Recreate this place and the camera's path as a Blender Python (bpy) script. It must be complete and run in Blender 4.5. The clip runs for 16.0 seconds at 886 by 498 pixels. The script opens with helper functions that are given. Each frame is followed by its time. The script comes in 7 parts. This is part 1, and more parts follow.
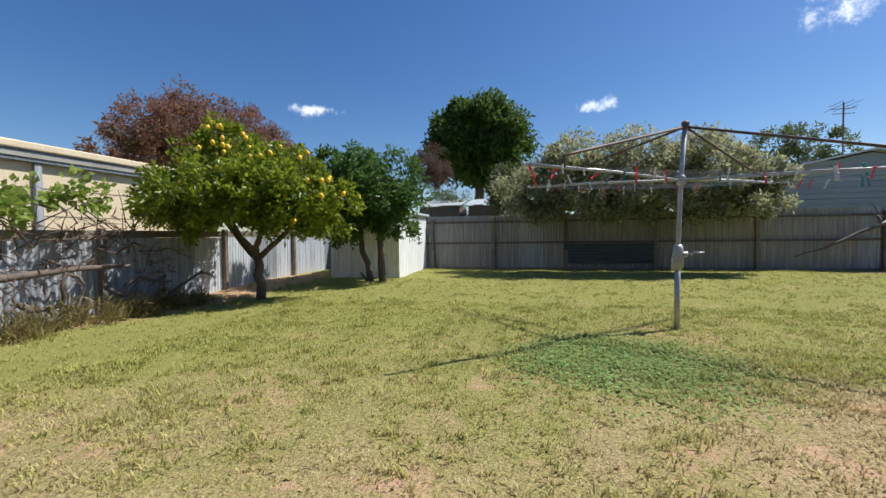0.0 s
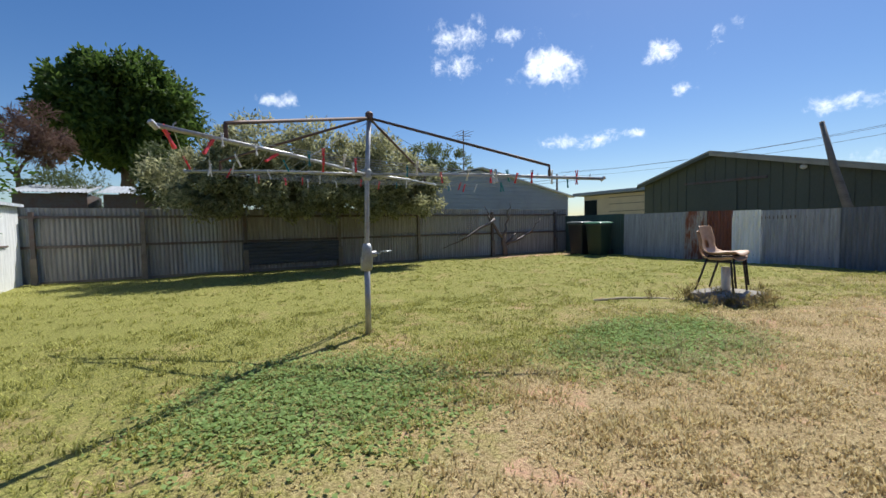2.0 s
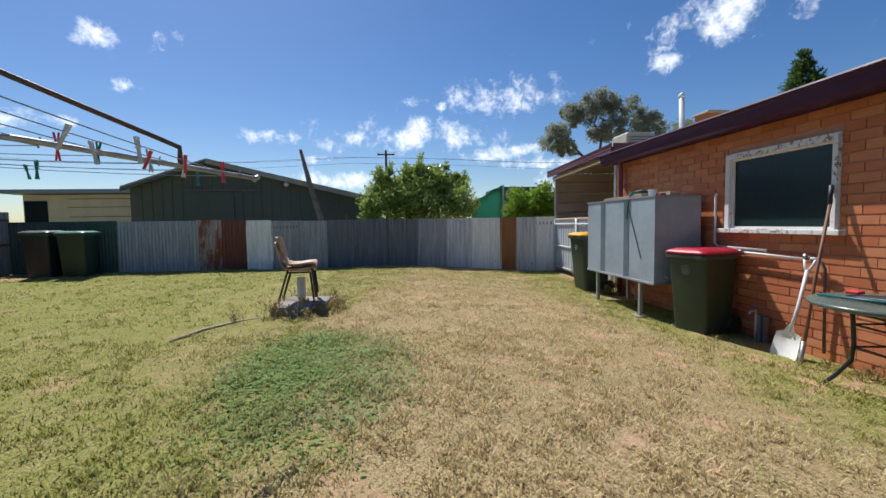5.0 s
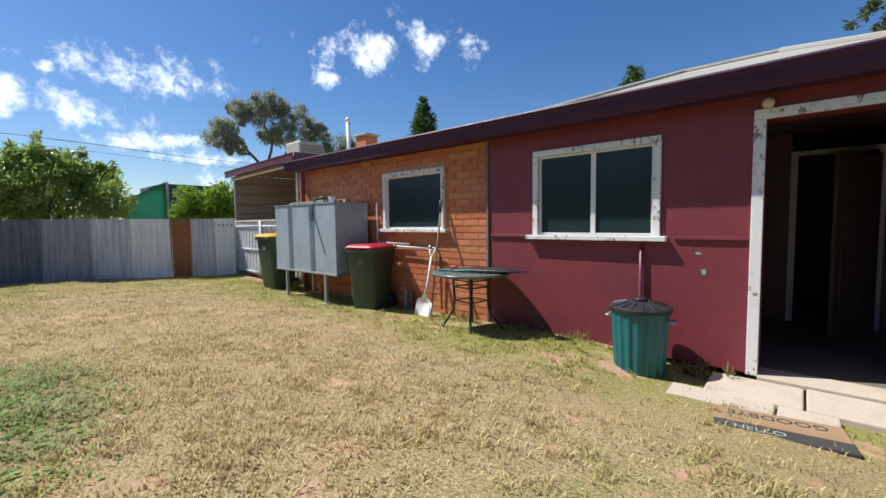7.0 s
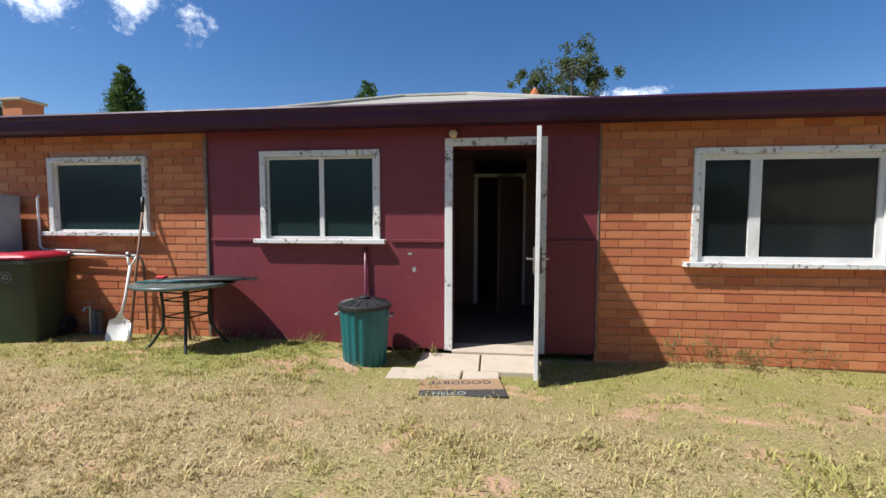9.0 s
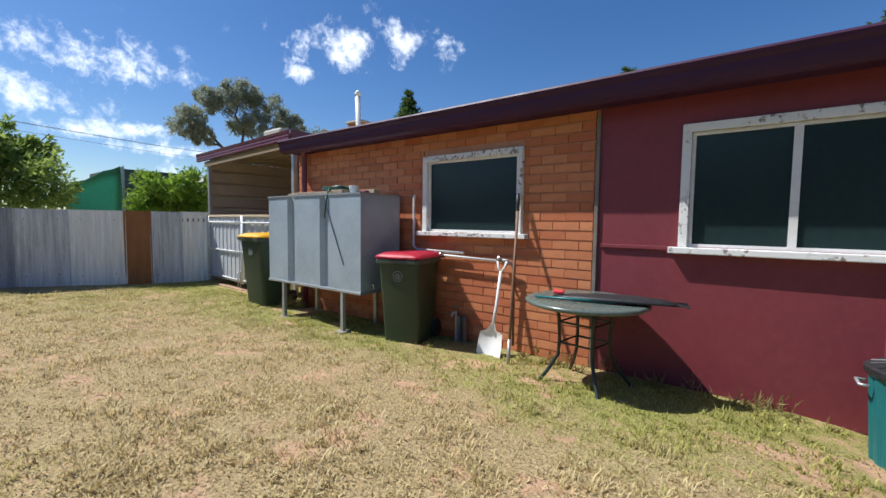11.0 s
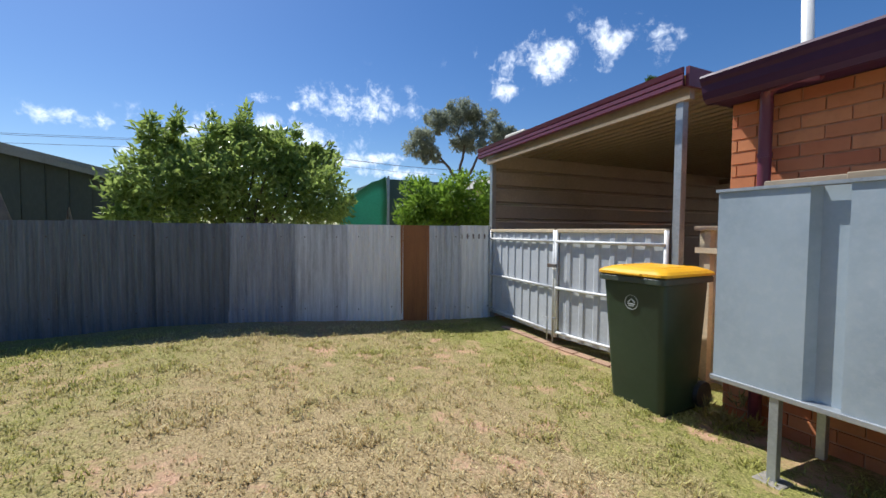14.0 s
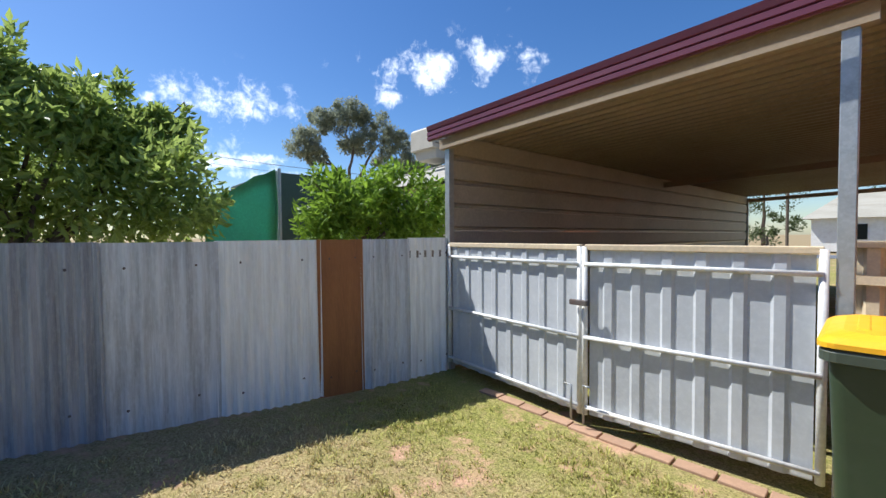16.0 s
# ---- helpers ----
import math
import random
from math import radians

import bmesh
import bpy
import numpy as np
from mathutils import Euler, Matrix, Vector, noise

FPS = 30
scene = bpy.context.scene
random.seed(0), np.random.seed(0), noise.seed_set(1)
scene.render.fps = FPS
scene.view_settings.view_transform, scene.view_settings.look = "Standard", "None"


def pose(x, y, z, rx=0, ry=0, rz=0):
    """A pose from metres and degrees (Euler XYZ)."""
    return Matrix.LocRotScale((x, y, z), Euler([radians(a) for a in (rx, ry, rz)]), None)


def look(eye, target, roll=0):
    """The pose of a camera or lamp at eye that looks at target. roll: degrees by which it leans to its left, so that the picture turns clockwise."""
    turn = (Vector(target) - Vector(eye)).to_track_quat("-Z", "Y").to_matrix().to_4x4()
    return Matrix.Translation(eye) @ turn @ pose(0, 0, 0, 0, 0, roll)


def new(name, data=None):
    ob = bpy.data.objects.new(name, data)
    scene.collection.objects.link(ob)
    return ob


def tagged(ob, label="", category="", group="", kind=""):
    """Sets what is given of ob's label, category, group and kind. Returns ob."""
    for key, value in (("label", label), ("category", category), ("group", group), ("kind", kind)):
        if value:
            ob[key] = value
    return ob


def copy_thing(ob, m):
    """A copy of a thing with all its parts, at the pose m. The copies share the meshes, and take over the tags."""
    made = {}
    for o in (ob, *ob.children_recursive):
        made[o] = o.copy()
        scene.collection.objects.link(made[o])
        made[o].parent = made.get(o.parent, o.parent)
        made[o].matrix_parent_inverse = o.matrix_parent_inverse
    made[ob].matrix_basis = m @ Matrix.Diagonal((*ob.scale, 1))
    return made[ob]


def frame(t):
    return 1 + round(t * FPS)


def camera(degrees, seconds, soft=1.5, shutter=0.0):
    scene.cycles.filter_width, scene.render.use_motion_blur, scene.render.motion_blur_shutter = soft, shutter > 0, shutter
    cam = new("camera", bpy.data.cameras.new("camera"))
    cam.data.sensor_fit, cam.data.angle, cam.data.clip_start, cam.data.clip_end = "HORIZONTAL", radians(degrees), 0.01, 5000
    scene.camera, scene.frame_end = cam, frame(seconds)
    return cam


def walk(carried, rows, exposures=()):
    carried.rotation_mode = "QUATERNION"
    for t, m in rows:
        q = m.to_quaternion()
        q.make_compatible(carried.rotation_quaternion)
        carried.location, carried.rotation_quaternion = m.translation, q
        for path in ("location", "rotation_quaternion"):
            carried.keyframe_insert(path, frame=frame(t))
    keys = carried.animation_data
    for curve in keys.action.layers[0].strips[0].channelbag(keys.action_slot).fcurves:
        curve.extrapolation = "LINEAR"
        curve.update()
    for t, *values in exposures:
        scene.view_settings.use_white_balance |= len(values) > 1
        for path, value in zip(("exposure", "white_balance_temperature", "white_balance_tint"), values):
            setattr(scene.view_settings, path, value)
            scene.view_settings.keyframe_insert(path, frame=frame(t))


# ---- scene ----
cam = camera(93.9, 16.0)
PATH = [
    (0, (0.299, 0.505, 1.067), (-0.131, 2.457, 0.997), -0.8),
    (0.5, (0.33, 0.61, 1.061), (0.342, 2.608, 0.978), -1.1),
    (1, (0.383, 0.812, 1.086), (0.768, 2.772, 0.99), -1.2),
    (1.5, (0.433, 1.048, 1.092), (1.141, 2.915, 0.986), -1.2),
    (2, (0.439, 1.293, 1.086), (1.411, 3.037, 0.974), -1.1),
    (2.5, (0.51, 1.571, 1.066), (1.717, 3.161, 0.948), -1.0),
    (3, (0.573, 1.884, 1.074), (2.003, 3.277, 0.955), -1.0),
    (3.5, (0.629, 2.171, 1.087), (2.28, 3.293, 0.967), -1.0),
    (4, (0.714, 2.405, 1.103), (2.562, 3.161, 0.988), -1.0),
    (4.5, (0.72, 2.579, 1.134), (2.695, 2.869, 1.017), -1.0),
    (5, (0.611, 2.744, 1.151), (2.597, 2.542, 1.03), -0.9),
    (5.2, (0.551, 2.789, 1.164), (2.51, 2.408, 1.04), -1.0),
    (7.3, (0.093, 3.243, 1.136), (1.251, 1.617, 1.016), -0.5),
    (8, (-0.095, 3.254, 1.148), (0.617, 1.389, 1.029), -0.3),
    (8.2, (-0.122, 3.286, 1.172), (0.433, 1.37, 1.038), -0.4),
    (9.35, (0.19, 3.12, 1.13), (0.406, 1.132, 1.01), 0.25),
    (10.5, (1.334, 2.763, 1.081), (2.122, 0.927, 0.972), 0.9),
    (11, (1.992, 2.637, 1.149), (3.201, 1.049, 1.021), 0.7),
    (11.5, (2.61, 2.591, 1.134), (4.115, 1.278, 1.023), 0.7),
    (12, (3.193, 2.482, 1.143), (4.867, 1.393, 1.037), 0.7),
    (12.5, (3.796, 2.37, 1.161), (5.554, 1.422, 1.061), 0.5),
    (13, (4.391, 2.326, 1.183), (6.184, 1.446, 1.084), 0.3),
    (13.5, (5.038, 2.233, 1.18), (6.845, 1.382, 1.092), 0.4),
    (14, (5.652, 2.139, 1.21), (7.455, 1.278, 1.124), 0.4),
    (14.5, (6.238, 2.044, 1.169), (8.018, 1.135, 1.111), 0.3),
    (15, (6.811, 1.963, 1.223), (8.539, 0.959, 1.156), 0.2),
    (15.5, (7.318, 1.81, 1.246), (8.965, 0.677, 1.189), -0.1),
    (16, (7.807, 1.657, 1.31), (9.316, 0.346, 1.25), -0.4),
]
walk(cam, [(t, look(eye, target, roll)) for t, eye, target, roll in PATH], [(0, 0.55, 6150, 10), (3.5, 0.42, 6150, 10), (4.7, 0.36, 6100, 10), (8, 0.68, 6100, 10), (11, 0.58, 6000, 10), (13.5, 0.50, 5950, 10), (15, 0.74, 5950, 10), (16, 0.83, 5950, 10)])

# ---- light ----
SUN_TO = Vector((1.9, 1.0, 3.05)).normalized()
sun = new("sun", bpy.data.lights.new("sun", "SUN"))
sun.data.energy, sun.data.angle, sun.data.color = 4.2, radians(0.53), (1.0, 0.95, 0.86)
sun.matrix_world = look((0, 0, 60), Vector((0, 0, 60)) - SUN_TO)

world = bpy.data.worlds.new("sky")
scene.world = world
world.use_nodes = True
wn, wl = world.node_tree.nodes, world.node_tree.links
wn.clear()


def wnode(kind, **values):
    n = wn.new(kind)
    for k, v in values.items():
        n.inputs[k].default_value = v
    return n


def wmath(op, a, b=None, c=None):
    n = wn.new("ShaderNodeMath")
    n.operation = op
    for i, v in enumerate((a, b, c)):
        if v is None:
            continue
        if isinstance(v, (int, float)):
            n.inputs[i].default_value = v
        else:
            wl.new(v, n.inputs[i])
    return n.outputs[0]


sky = wn.new("ShaderNodeTexSky")
sky.sky_type, sky.sun_disc = "NISHITA", False
sky.sun_elevation = math.asin(SUN_TO.z)
sky.sun_rotation = math.atan2(SUN_TO.x, SUN_TO.y)
sky.altitude, sky.air_density, sky.dust_density, sky.ozone_density = 100, 1.0, 0.5, 2.2
coord = wn.new("ShaderNodeTexCoord")
warp = wnode("ShaderNodeTexNoise", Scale=14.0, Detail=5.0, Roughness=0.6)
wl.new(coord.outputs["Generated"], warp.inputs["Vector"])
fluff = wnode("ShaderNodeTexNoise", Scale=46.0, Detail=7.0, Roughness=0.68, Distortion=0.6)
wl.new(coord.outputs["Generated"], fluff.inputs["Vector"])
# scattered fair-weather clouds: bearing from north clockwise, height, half width, half height, all in degrees
CLOUDS = [(-29.1, 16.1, 2.5, 0.5), (8.0, 15.7, 1.7, 0.8), (-3.6, 17.9, 1.4, 0.6), (31.7, 23.6, 3.1, 1.8), (31.7, 20.8, 3.1, 1.4), (39.0, 23.4, 2.8, 1.0),
          (43.1, 20.0, 3.1, 2.2), (46.0, 10.5, 5.1, 1.0), (56.8, 19.6, 1.8, 1.0), (62.0, 20.3, 1.7, 1.0), (58.9, 15.2, 1.1, 0.6), (53.7, 11.0, 1.0, 0.5),
          (74.7, 11.1, 4.1, 0.8), (81.7, 10.8, 3.7, 1.0), (104.2, 16.2, 6.4, 1.9), (93.1, 16.2, 1.5, 0.7), (95.4, 15.5, 1.1, 0.7), (93.4, 11.9, 9.5, 1.7),
          (83.6, 11.1, 4.5, 1.6), (74.1, 11.1, 3.5, 0.9), (80.6, 10.5, 2.4, 0.8), (56.9, 19.4, 1.8, 0.8), (61.8, 19.9, 1.4, 0.9), (127.8, 21.9, 6.6, 2.0),
          (124.8, 18.4, 2.0, 0.6), (107.2, 9.9, 3.3, 0.7), (103.4, 9.1, 3.7, 0.7), (81.9, 6.1, 4.9, 1.3), (78.4, 8.6, 2.4, 0.6), (108.6, 7.8, 3.7, 0.8),
          (108.6, 5.6, 3.3, 1.2), (128.8, 21.5, 5.7, 2.3), (137.0, 23.5, 3.2, 2.1), (124.2, 18.2, 2.0, 0.8), (142.3, 21.5, 1.8, 1.6), (-162.0, 15.8, 3.2, 0.7),
          (111.0, 7.8, 4.2, 0.6), (105.8, 9.6, 4.5, 0.7), (94.1, 16.2, 1.3, 0.6), (100.0, 11.6, 1.9, 0.6)]
total = None
for bearing, height, half_w, half_h in CLOUDS:
    a, e = radians(bearing), radians(height)
    along = (math.cos(a), -math.sin(a), 0.0)
    up = (-math.sin(e) * math.sin(a), -math.sin(e) * math.cos(a), math.cos(e))
    ahead = (math.cos(e) * math.sin(a), math.cos(e) * math.cos(a), math.sin(e))
    dots = []
    for axis in (along, up, ahead):
        n = wn.new("ShaderNodeVectorMath")
        n.operation = "DOT_PRODUCT"
        wl.new(coord.outputs["Generated"], n.inputs[0])
        n.inputs[1].default_value = axis
        dots.append(n.outputs["Value"])
    du = wmath("MULTIPLY", dots[0], 1 / math.sin(radians(half_w)))
    dv = wmath("MULTIPLY", dots[1], 1 / math.sin(radians(half_h)))
    rr = wmath("ADD", wmath("MULTIPLY", du, du), wmath("MULTIPLY", dv, dv))
    blob = wmath("MULTIPLY", wmath("EXPONENT", wmath("MULTIPLY", rr, -0.5)), wmath("GREATER_THAN", dots[2], 0.0))
    total = blob if total is None else wmath("MAXIMUM", total, blob)
shape = wmath("ADD", total, wmath("MULTIPLY_ADD", warp.outputs["Fac"], 3.0, -1.62))
shape = wmath("ADD", shape, wmath("MULTIPLY_ADD", fluff.outputs["Fac"], 1.5, -0.78))
mask = wn.new("ShaderNodeMapRange")
mask.interpolation_type = "SMOOTHSTEP"
mask.inputs["From Min"].default_value, mask.inputs["From Max"].default_value = 0.38, 1.45
wl.new(shape, mask.inputs["Value"])
mask = wmath("MULTIPLY", mask.outputs["Result"], wmath("MINIMUM", wmath("MULTIPLY", total, 2.5), 1.0))
mix = wn.new("ShaderNodeMix")
mix.data_type = "RGBA"
mix.inputs["B"].default_value = (9.5, 9.7, 10.0, 1)
wl.new(mask, mix.inputs["Factor"])
hue = wnode("ShaderNodeHueSaturation", Hue=0.506, Saturation=1.27, Value=0.74)
wl.new(sky.outputs["Color"], hue.inputs["Color"])
wl.new(hue.outputs["Color"], mix.inputs["A"])
back = wnode("ShaderNodeBackground", Strength=0.10)
wl.new(mix.outputs["Result"], back.inputs["Color"])
wl.new(back.outputs["Background"], wn.new("ShaderNodeOutputWorld").inputs["Surface"])


# ---- materials ----
class Mat:
    """A node material in the making."""

    def __init__(self, name, rough=0.6, metal=0.0, spec=0.5):
        self.m = bpy.data.materials.new(name)
        self.m.use_nodes = True
        self.n, self.l = self.m.node_tree.nodes, self.m.node_tree.links
        self.b = self.n["Principled BSDF"]
        self.b.inputs["Roughness"].default_value = rough
        self.b.inputs["Metallic"].default_value = metal
        self.b.inputs["Specular IOR Level"].default_value = spec
        self.c = self.n.new("ShaderNodeTexCoord").outputs["Object"]

    def put(self, value, socket):
        if isinstance(value, (int, float)):
            socket.default_value = value
        elif isinstance(value, tuple):
            socket.default_value = (*value, 1) if len(value) == 3 and socket.type == "RGBA" else value
        else:
            self.l.new(value, socket)

    def scaled(self, s):
        n = self.n.new("ShaderNodeMapping")
        self.l.new(self.c, n.inputs["Vector"])
        n.inputs["Scale"].default_value = s
        return n.outputs[0]

    def noise(self, scale, detail=4, rough=0.6, stretch=None):
        n = self.n.new("ShaderNodeTexNoise")
        self.l.new(self.scaled(stretch) if stretch else self.c, n.inputs["Vector"])
        n.inputs["Scale"].default_value, n.inputs["Detail"].default_value, n.inputs["Roughness"].default_value = scale, detail, rough
        return n.outputs["Fac"]

    def ramp(self, fac, lo, hi):
        n = self.n.new("ShaderNodeMapRange")
        self.put(fac, n.inputs["Value"])
        n.inputs["From Min"].default_value, n.inputs["From Max"].default_value = lo, hi
        return n.outputs["Result"]

    def mix(self, fac, a, b, how="MIX"):
        n = self.n.new("ShaderNodeMix")
        n.data_type, n.blend_type = "RGBA", how
        self.put(fac, n.inputs["Factor"])
        self.put(a, n.inputs["A"])
        self.put(b, n.inputs["B"])
        return n.outputs["Result"]

    def math(self, op, a, b=0.0):
        n = self.n.new("ShaderNodeMath")
        n.operation = op
        self.put(a, n.inputs[0])
        self.put(b, n.inputs[1])
        return n.outputs[0]

    def random(self, island=False):
        if island:
            return self.n.new("ShaderNodeNewGeometry").outputs["Random Per Island"]
        return self.n.new("ShaderNodeObjectInfo").outputs["Random"]

    def color(self, v):
        self.put(v, self.b.inputs["Base Color"])
        return self

    def rough(self, v):
        self.put(v, self.b.inputs["Roughness"])
        return self

    def bump(self, height, strength=0.3, distance=0.01):
        n = self.n.new("ShaderNodeBump")
        n.inputs["Strength"].default_value, n.inputs["Distance"].default_value = strength, distance
        self.put(height, n.inputs["Height"])
        self.l.new(n.outputs[0], self.b.inputs["Normal"])
        return self


def worn(name, base, dark, light=None, rough=0.6, metal=0.0, big=1.5, fine=30.0, amount=0.6, bump=0.15, spec=0.5, stretch=None, vary=0.0):
    """Paint, metal or wood with stains at a large scale and grain at a fine one."""
    m = Mat(name, rough, metal, spec)
    c = m.mix(m.ramp(m.noise(big, 5, 0.65, stretch), 0.42, 0.75), base, dark)
    c = m.mix(m.math("MULTIPLY", m.ramp(m.noise(fine, 4, 0.7, stretch), 0.45, 0.8), amount), c, light or tuple(min(1, v * 1.35) for v in base))
    if vary:
        c = m.mix(m.math("MULTIPLY", m.random(), vary), c, dark)
    m.color(c)
    m.rough(m.math("ADD", m.math("MULTIPLY", m.noise(fine * 0.4), 0.25), rough - 0.12))
    if bump:
        m.bump(m.noise(fine * 1.5, 5), bump, 0.006)
    return m.m


def leaf(name, dark, light, rough=0.5, clump=1.2):
    m = Mat(name, rough, 0, 0.35)
    c = m.mix(m.random(True), dark, light)
    c = m.mix(m.math("MULTIPLY", m.ramp(m.noise(clump, 3), 0.4, 0.7), 0.5), c, dark)
    m.color(c)
    t = m.n.new("ShaderNodeBsdfTranslucent")
    m.put(m.mix(0.5, c, light), t.inputs["Color"])
    mx = m.n.new("ShaderNodeMixShader")
    mx.inputs["Fac"].default_value = 0.48
    m.l.new(m.b.outputs[0], mx.inputs[1])
    m.l.new(t.outputs[0], mx.inputs[2])
    m.l.new(mx.outputs[0], m.n["Material Output"].inputs["Surface"])
    return m.m


def lawn_cover(m):
    """How green, how leafy-weedy and how bare the lawn is, from places on the plan."""
    sep = m.n.new("ShaderNodeSeparateXYZ")
    m.l.new(m.c, sep.inputs[0])
    x, y = sep.outputs[0], sep.outputs[1]

    def spot(cx, cy, rx, ry):
        u = m.math("DIVIDE", m.math("SUBTRACT", x, cx), rx)
        v = m.math("DIVIDE", m.math("SUBTRACT", y, cy), ry)
        rr = m.math("ADD", m.math("MULTIPLY", u, u), m.math("MULTIPLY", v, v))
        rr = m.math("ADD", rr, m.math("MULTIPLY", m.math("SUBTRACT", m.noise(2.2, 4), 0.5), 2.2))
        return m.ramp(rr, 1.25, 0.55)

    n_big, n_mid, n_fine = m.noise(0.55, 4), m.noise(3.2, 5, 0.7), m.noise(16, 4, 0.7)
    green = m.math("ADD", m.math("MULTIPLY", n_big, 1.1), m.math("MULTIPLY", n_mid, 1.25))
    green = m.math("ADD", green, m.math("MULTIPLY", n_fine, 0.8))
    # greener toward the back and the left, dry toward the house and the middle
    lush = m.math("ADD", m.ramp(y, 1.8, 6.5), m.math("MULTIPLY", m.math("MULTIPLY", m.ramp(x, 1.5, -3.5), m.ramp(y, 1.0, 3.5)), 0.8))
    lush = m.math("SUBTRACT", lush, m.math("MULTIPLY", spot(4.6, 1.9, 3.6, 1.6), 0.55))
    near_wall = m.ramp(y, 0.6, -0.4)
    green = m.math("ADD", green, m.math("ADD", m.math("MULTIPLY", lush, 0.62), m.math("MULTIPLY", near_wall, 0.34)))
    green = m.ramp(green, 1.42, 2.02)
    weed = m.math("MAXIMUM", spot(0.90, 3.75, 0.80, 0.70), spot(3.60, 3.35, 1.10, 0.62))
    bare = m.math("MULTIPLY", m.ramp(m.math("ADD", n_mid, m.math("MULTIPLY", m.noise(0.9, 3), 0.5)), 0.79, 0.93), m.math("SUBTRACT", 1.0, m.math("MULTIPLY", lush, 0.7)))
    bare = m.math("MAXIMUM", bare, m.math("MULTIPLY", spot(9.6, 11.2, 2.6, 0.5), 0.9))
    bare = m.math("MAXIMUM", bare, m.math("MULTIPLY", spot(-5.0, 7.4, 0.6, 3.4), 0.85))
    return green, weed, bare


def ground_material():
    m = Mat("lawn_soil", 0.95, 0, 0.1)
    green, weed, bare = lawn_cover(m)
    fleck = m.noise(70, 4, 0.75)
    straw = m.mix(m.ramp(fleck, 0.35, 0.7), (0.19, 0.13, 0.06), (0.64, 0.50, 0.27))
    grass = m.mix(m.ramp(fleck, 0.35, 0.7), (0.13, 0.135, 0.035), (0.44, 0.42, 0.125))
    c = m.mix(green, straw, grass)
    c = m.mix(bare, c, m.mix(m.noise(25, 5), (0.42, 0.235, 0.14), (0.68, 0.45, 0.30)))
    c = m.mix(m.math("MULTIPLY", weed, 0.3), c, (0.12, 0.16, 0.055))
    far = m.n.new("ShaderNodeVectorMath")
    far.operation = "LENGTH"
    m.l.new(m.c, far.inputs[0])
    c = m.mix(m.ramp(far.outputs["Value"], 22, 40), c, (0.30, 0.23, 0.13))
    m.color(c)
    return m.bump(m.math("ADD", m.noise(45, 5, 0.7), m.noise(7, 4)), 0.7, 0.03).m


def blade_material():
    m = Mat("grass_blade", 0.6, 0, 0.25)
    green, weed, bare = lawn_cover(m)
    r = m.random(True)
    straw = m.mix(r, (0.38, 0.29, 0.13), (0.86, 0.73, 0.42))
    grass = m.mix(r, (0.19, 0.205, 0.045), (0.58, 0.56, 0.165))
    c = m.mix(m.ramp(m.math("ADD", green, m.math("MULTIPLY", r, 0.45)), 0.35, 1.0), straw, grass)
    c = m.mix(m.math("MULTIPLY", weed, 0.4), c, m.mix(r, (0.10, 0.15, 0.05), (0.26, 0.36, 0.12)))
    m.color(c)
    t = m.n.new("ShaderNodeBsdfTranslucent")
    m.put(c, t.inputs["Color"])
    mx = m.n.new("ShaderNodeMixShader")
    mx.inputs["Fac"].default_value = 0.4
    m.l.new(m.b.outputs[0], mx.inputs[1])
    m.l.new(t.outputs[0], mx.inputs[2])
    m.l.new(mx.outputs[0], m.n["Material Output"].inputs["Surface"])
    return m.m


def brick_material():
    m = Mat("orange_brick", 0.85, 0, 0.2)
    c = m.mix(m.random(), (0.47, 0.145, 0.066), (0.62, 0.255, 0.115))
    c = m.mix(m.math("MULTIPLY", m.ramp(m.noise(9, 5, 0.7), 0.45, 0.8), 0.5), c, (0.36, 0.11, 0.05))
    c = m.mix(m.math("MULTIPLY", m.ramp(m.noise(60, 3), 0.6, 0.8), 0.4), c, (0.62, 0.33, 0.17))
    m.color(c)
    return m.bump(m.noise(80, 5), 0.35, 0.004).m


def flaky_material():
    m = Mat("flaking_white_paint", 0.65)
    grain = m.noise(24, 6, 0.7, (1.0, 1.0, 0.8))
    gone = m.math("MULTIPLY", m.ramp(grain, 0.54, 0.57), m.ramp(m.noise(3.5, 3), 0.44, 0.54))
    paint = m.mix(m.noise(30, 4), (0.72, 0.71, 0.68), (0.83, 0.82, 0.79))
    wood = m.mix(m.noise(40, 4, 0.7), (0.16, 0.12, 0.09), (0.36, 0.30, 0.24))
    m.color(m.mix(gone, paint, wood))
    return m.bump(m.math("SUBTRACT", 1.0, gone), 0.6, 0.003).m


def rust_material(name, base, rust_lo, rust_hi, shift=0.0, ridge_streaks=0.62):
    m = Mat(name, 0.5, 0.0, 0.5)
    streak = m.math("ADD", m.noise(3.0, 5, 0.7, (1.2, 1.2, 0.35)), m.math("MULTIPLY", m.noise(14, 4, 0.7, (1.5, 1.5, 0.2)), 0.35))
    # upright streaks: uneven zinc, plus painted light and dark of the ridges
    zinc = m.mix(m.ramp(m.noise(7, 5, 0.75, (2.4, 2.4, 0.16)), 0.36, 0.66), tuple(v * 1.18 for v in base), tuple(v * ridge_streaks for v in base))
    zinc = m.mix(m.math("MULTIPLY", m.ramp(m.noise(55, 3, 0.6, (1, 1, 0.4)), 0.5, 0.8), 0.4), zinc, tuple(min(1, v * 1.4) for v in base))
    rust = m.mix(m.noise(20, 5, 0.7), rust_lo, rust_hi)
    m.color(m.mix(m.ramp(m.math("ADD", streak, shift), 0.86, 0.98), zinc, rust))
    return m.bump(m.noise(60, 4), 0.12, 0.004).m


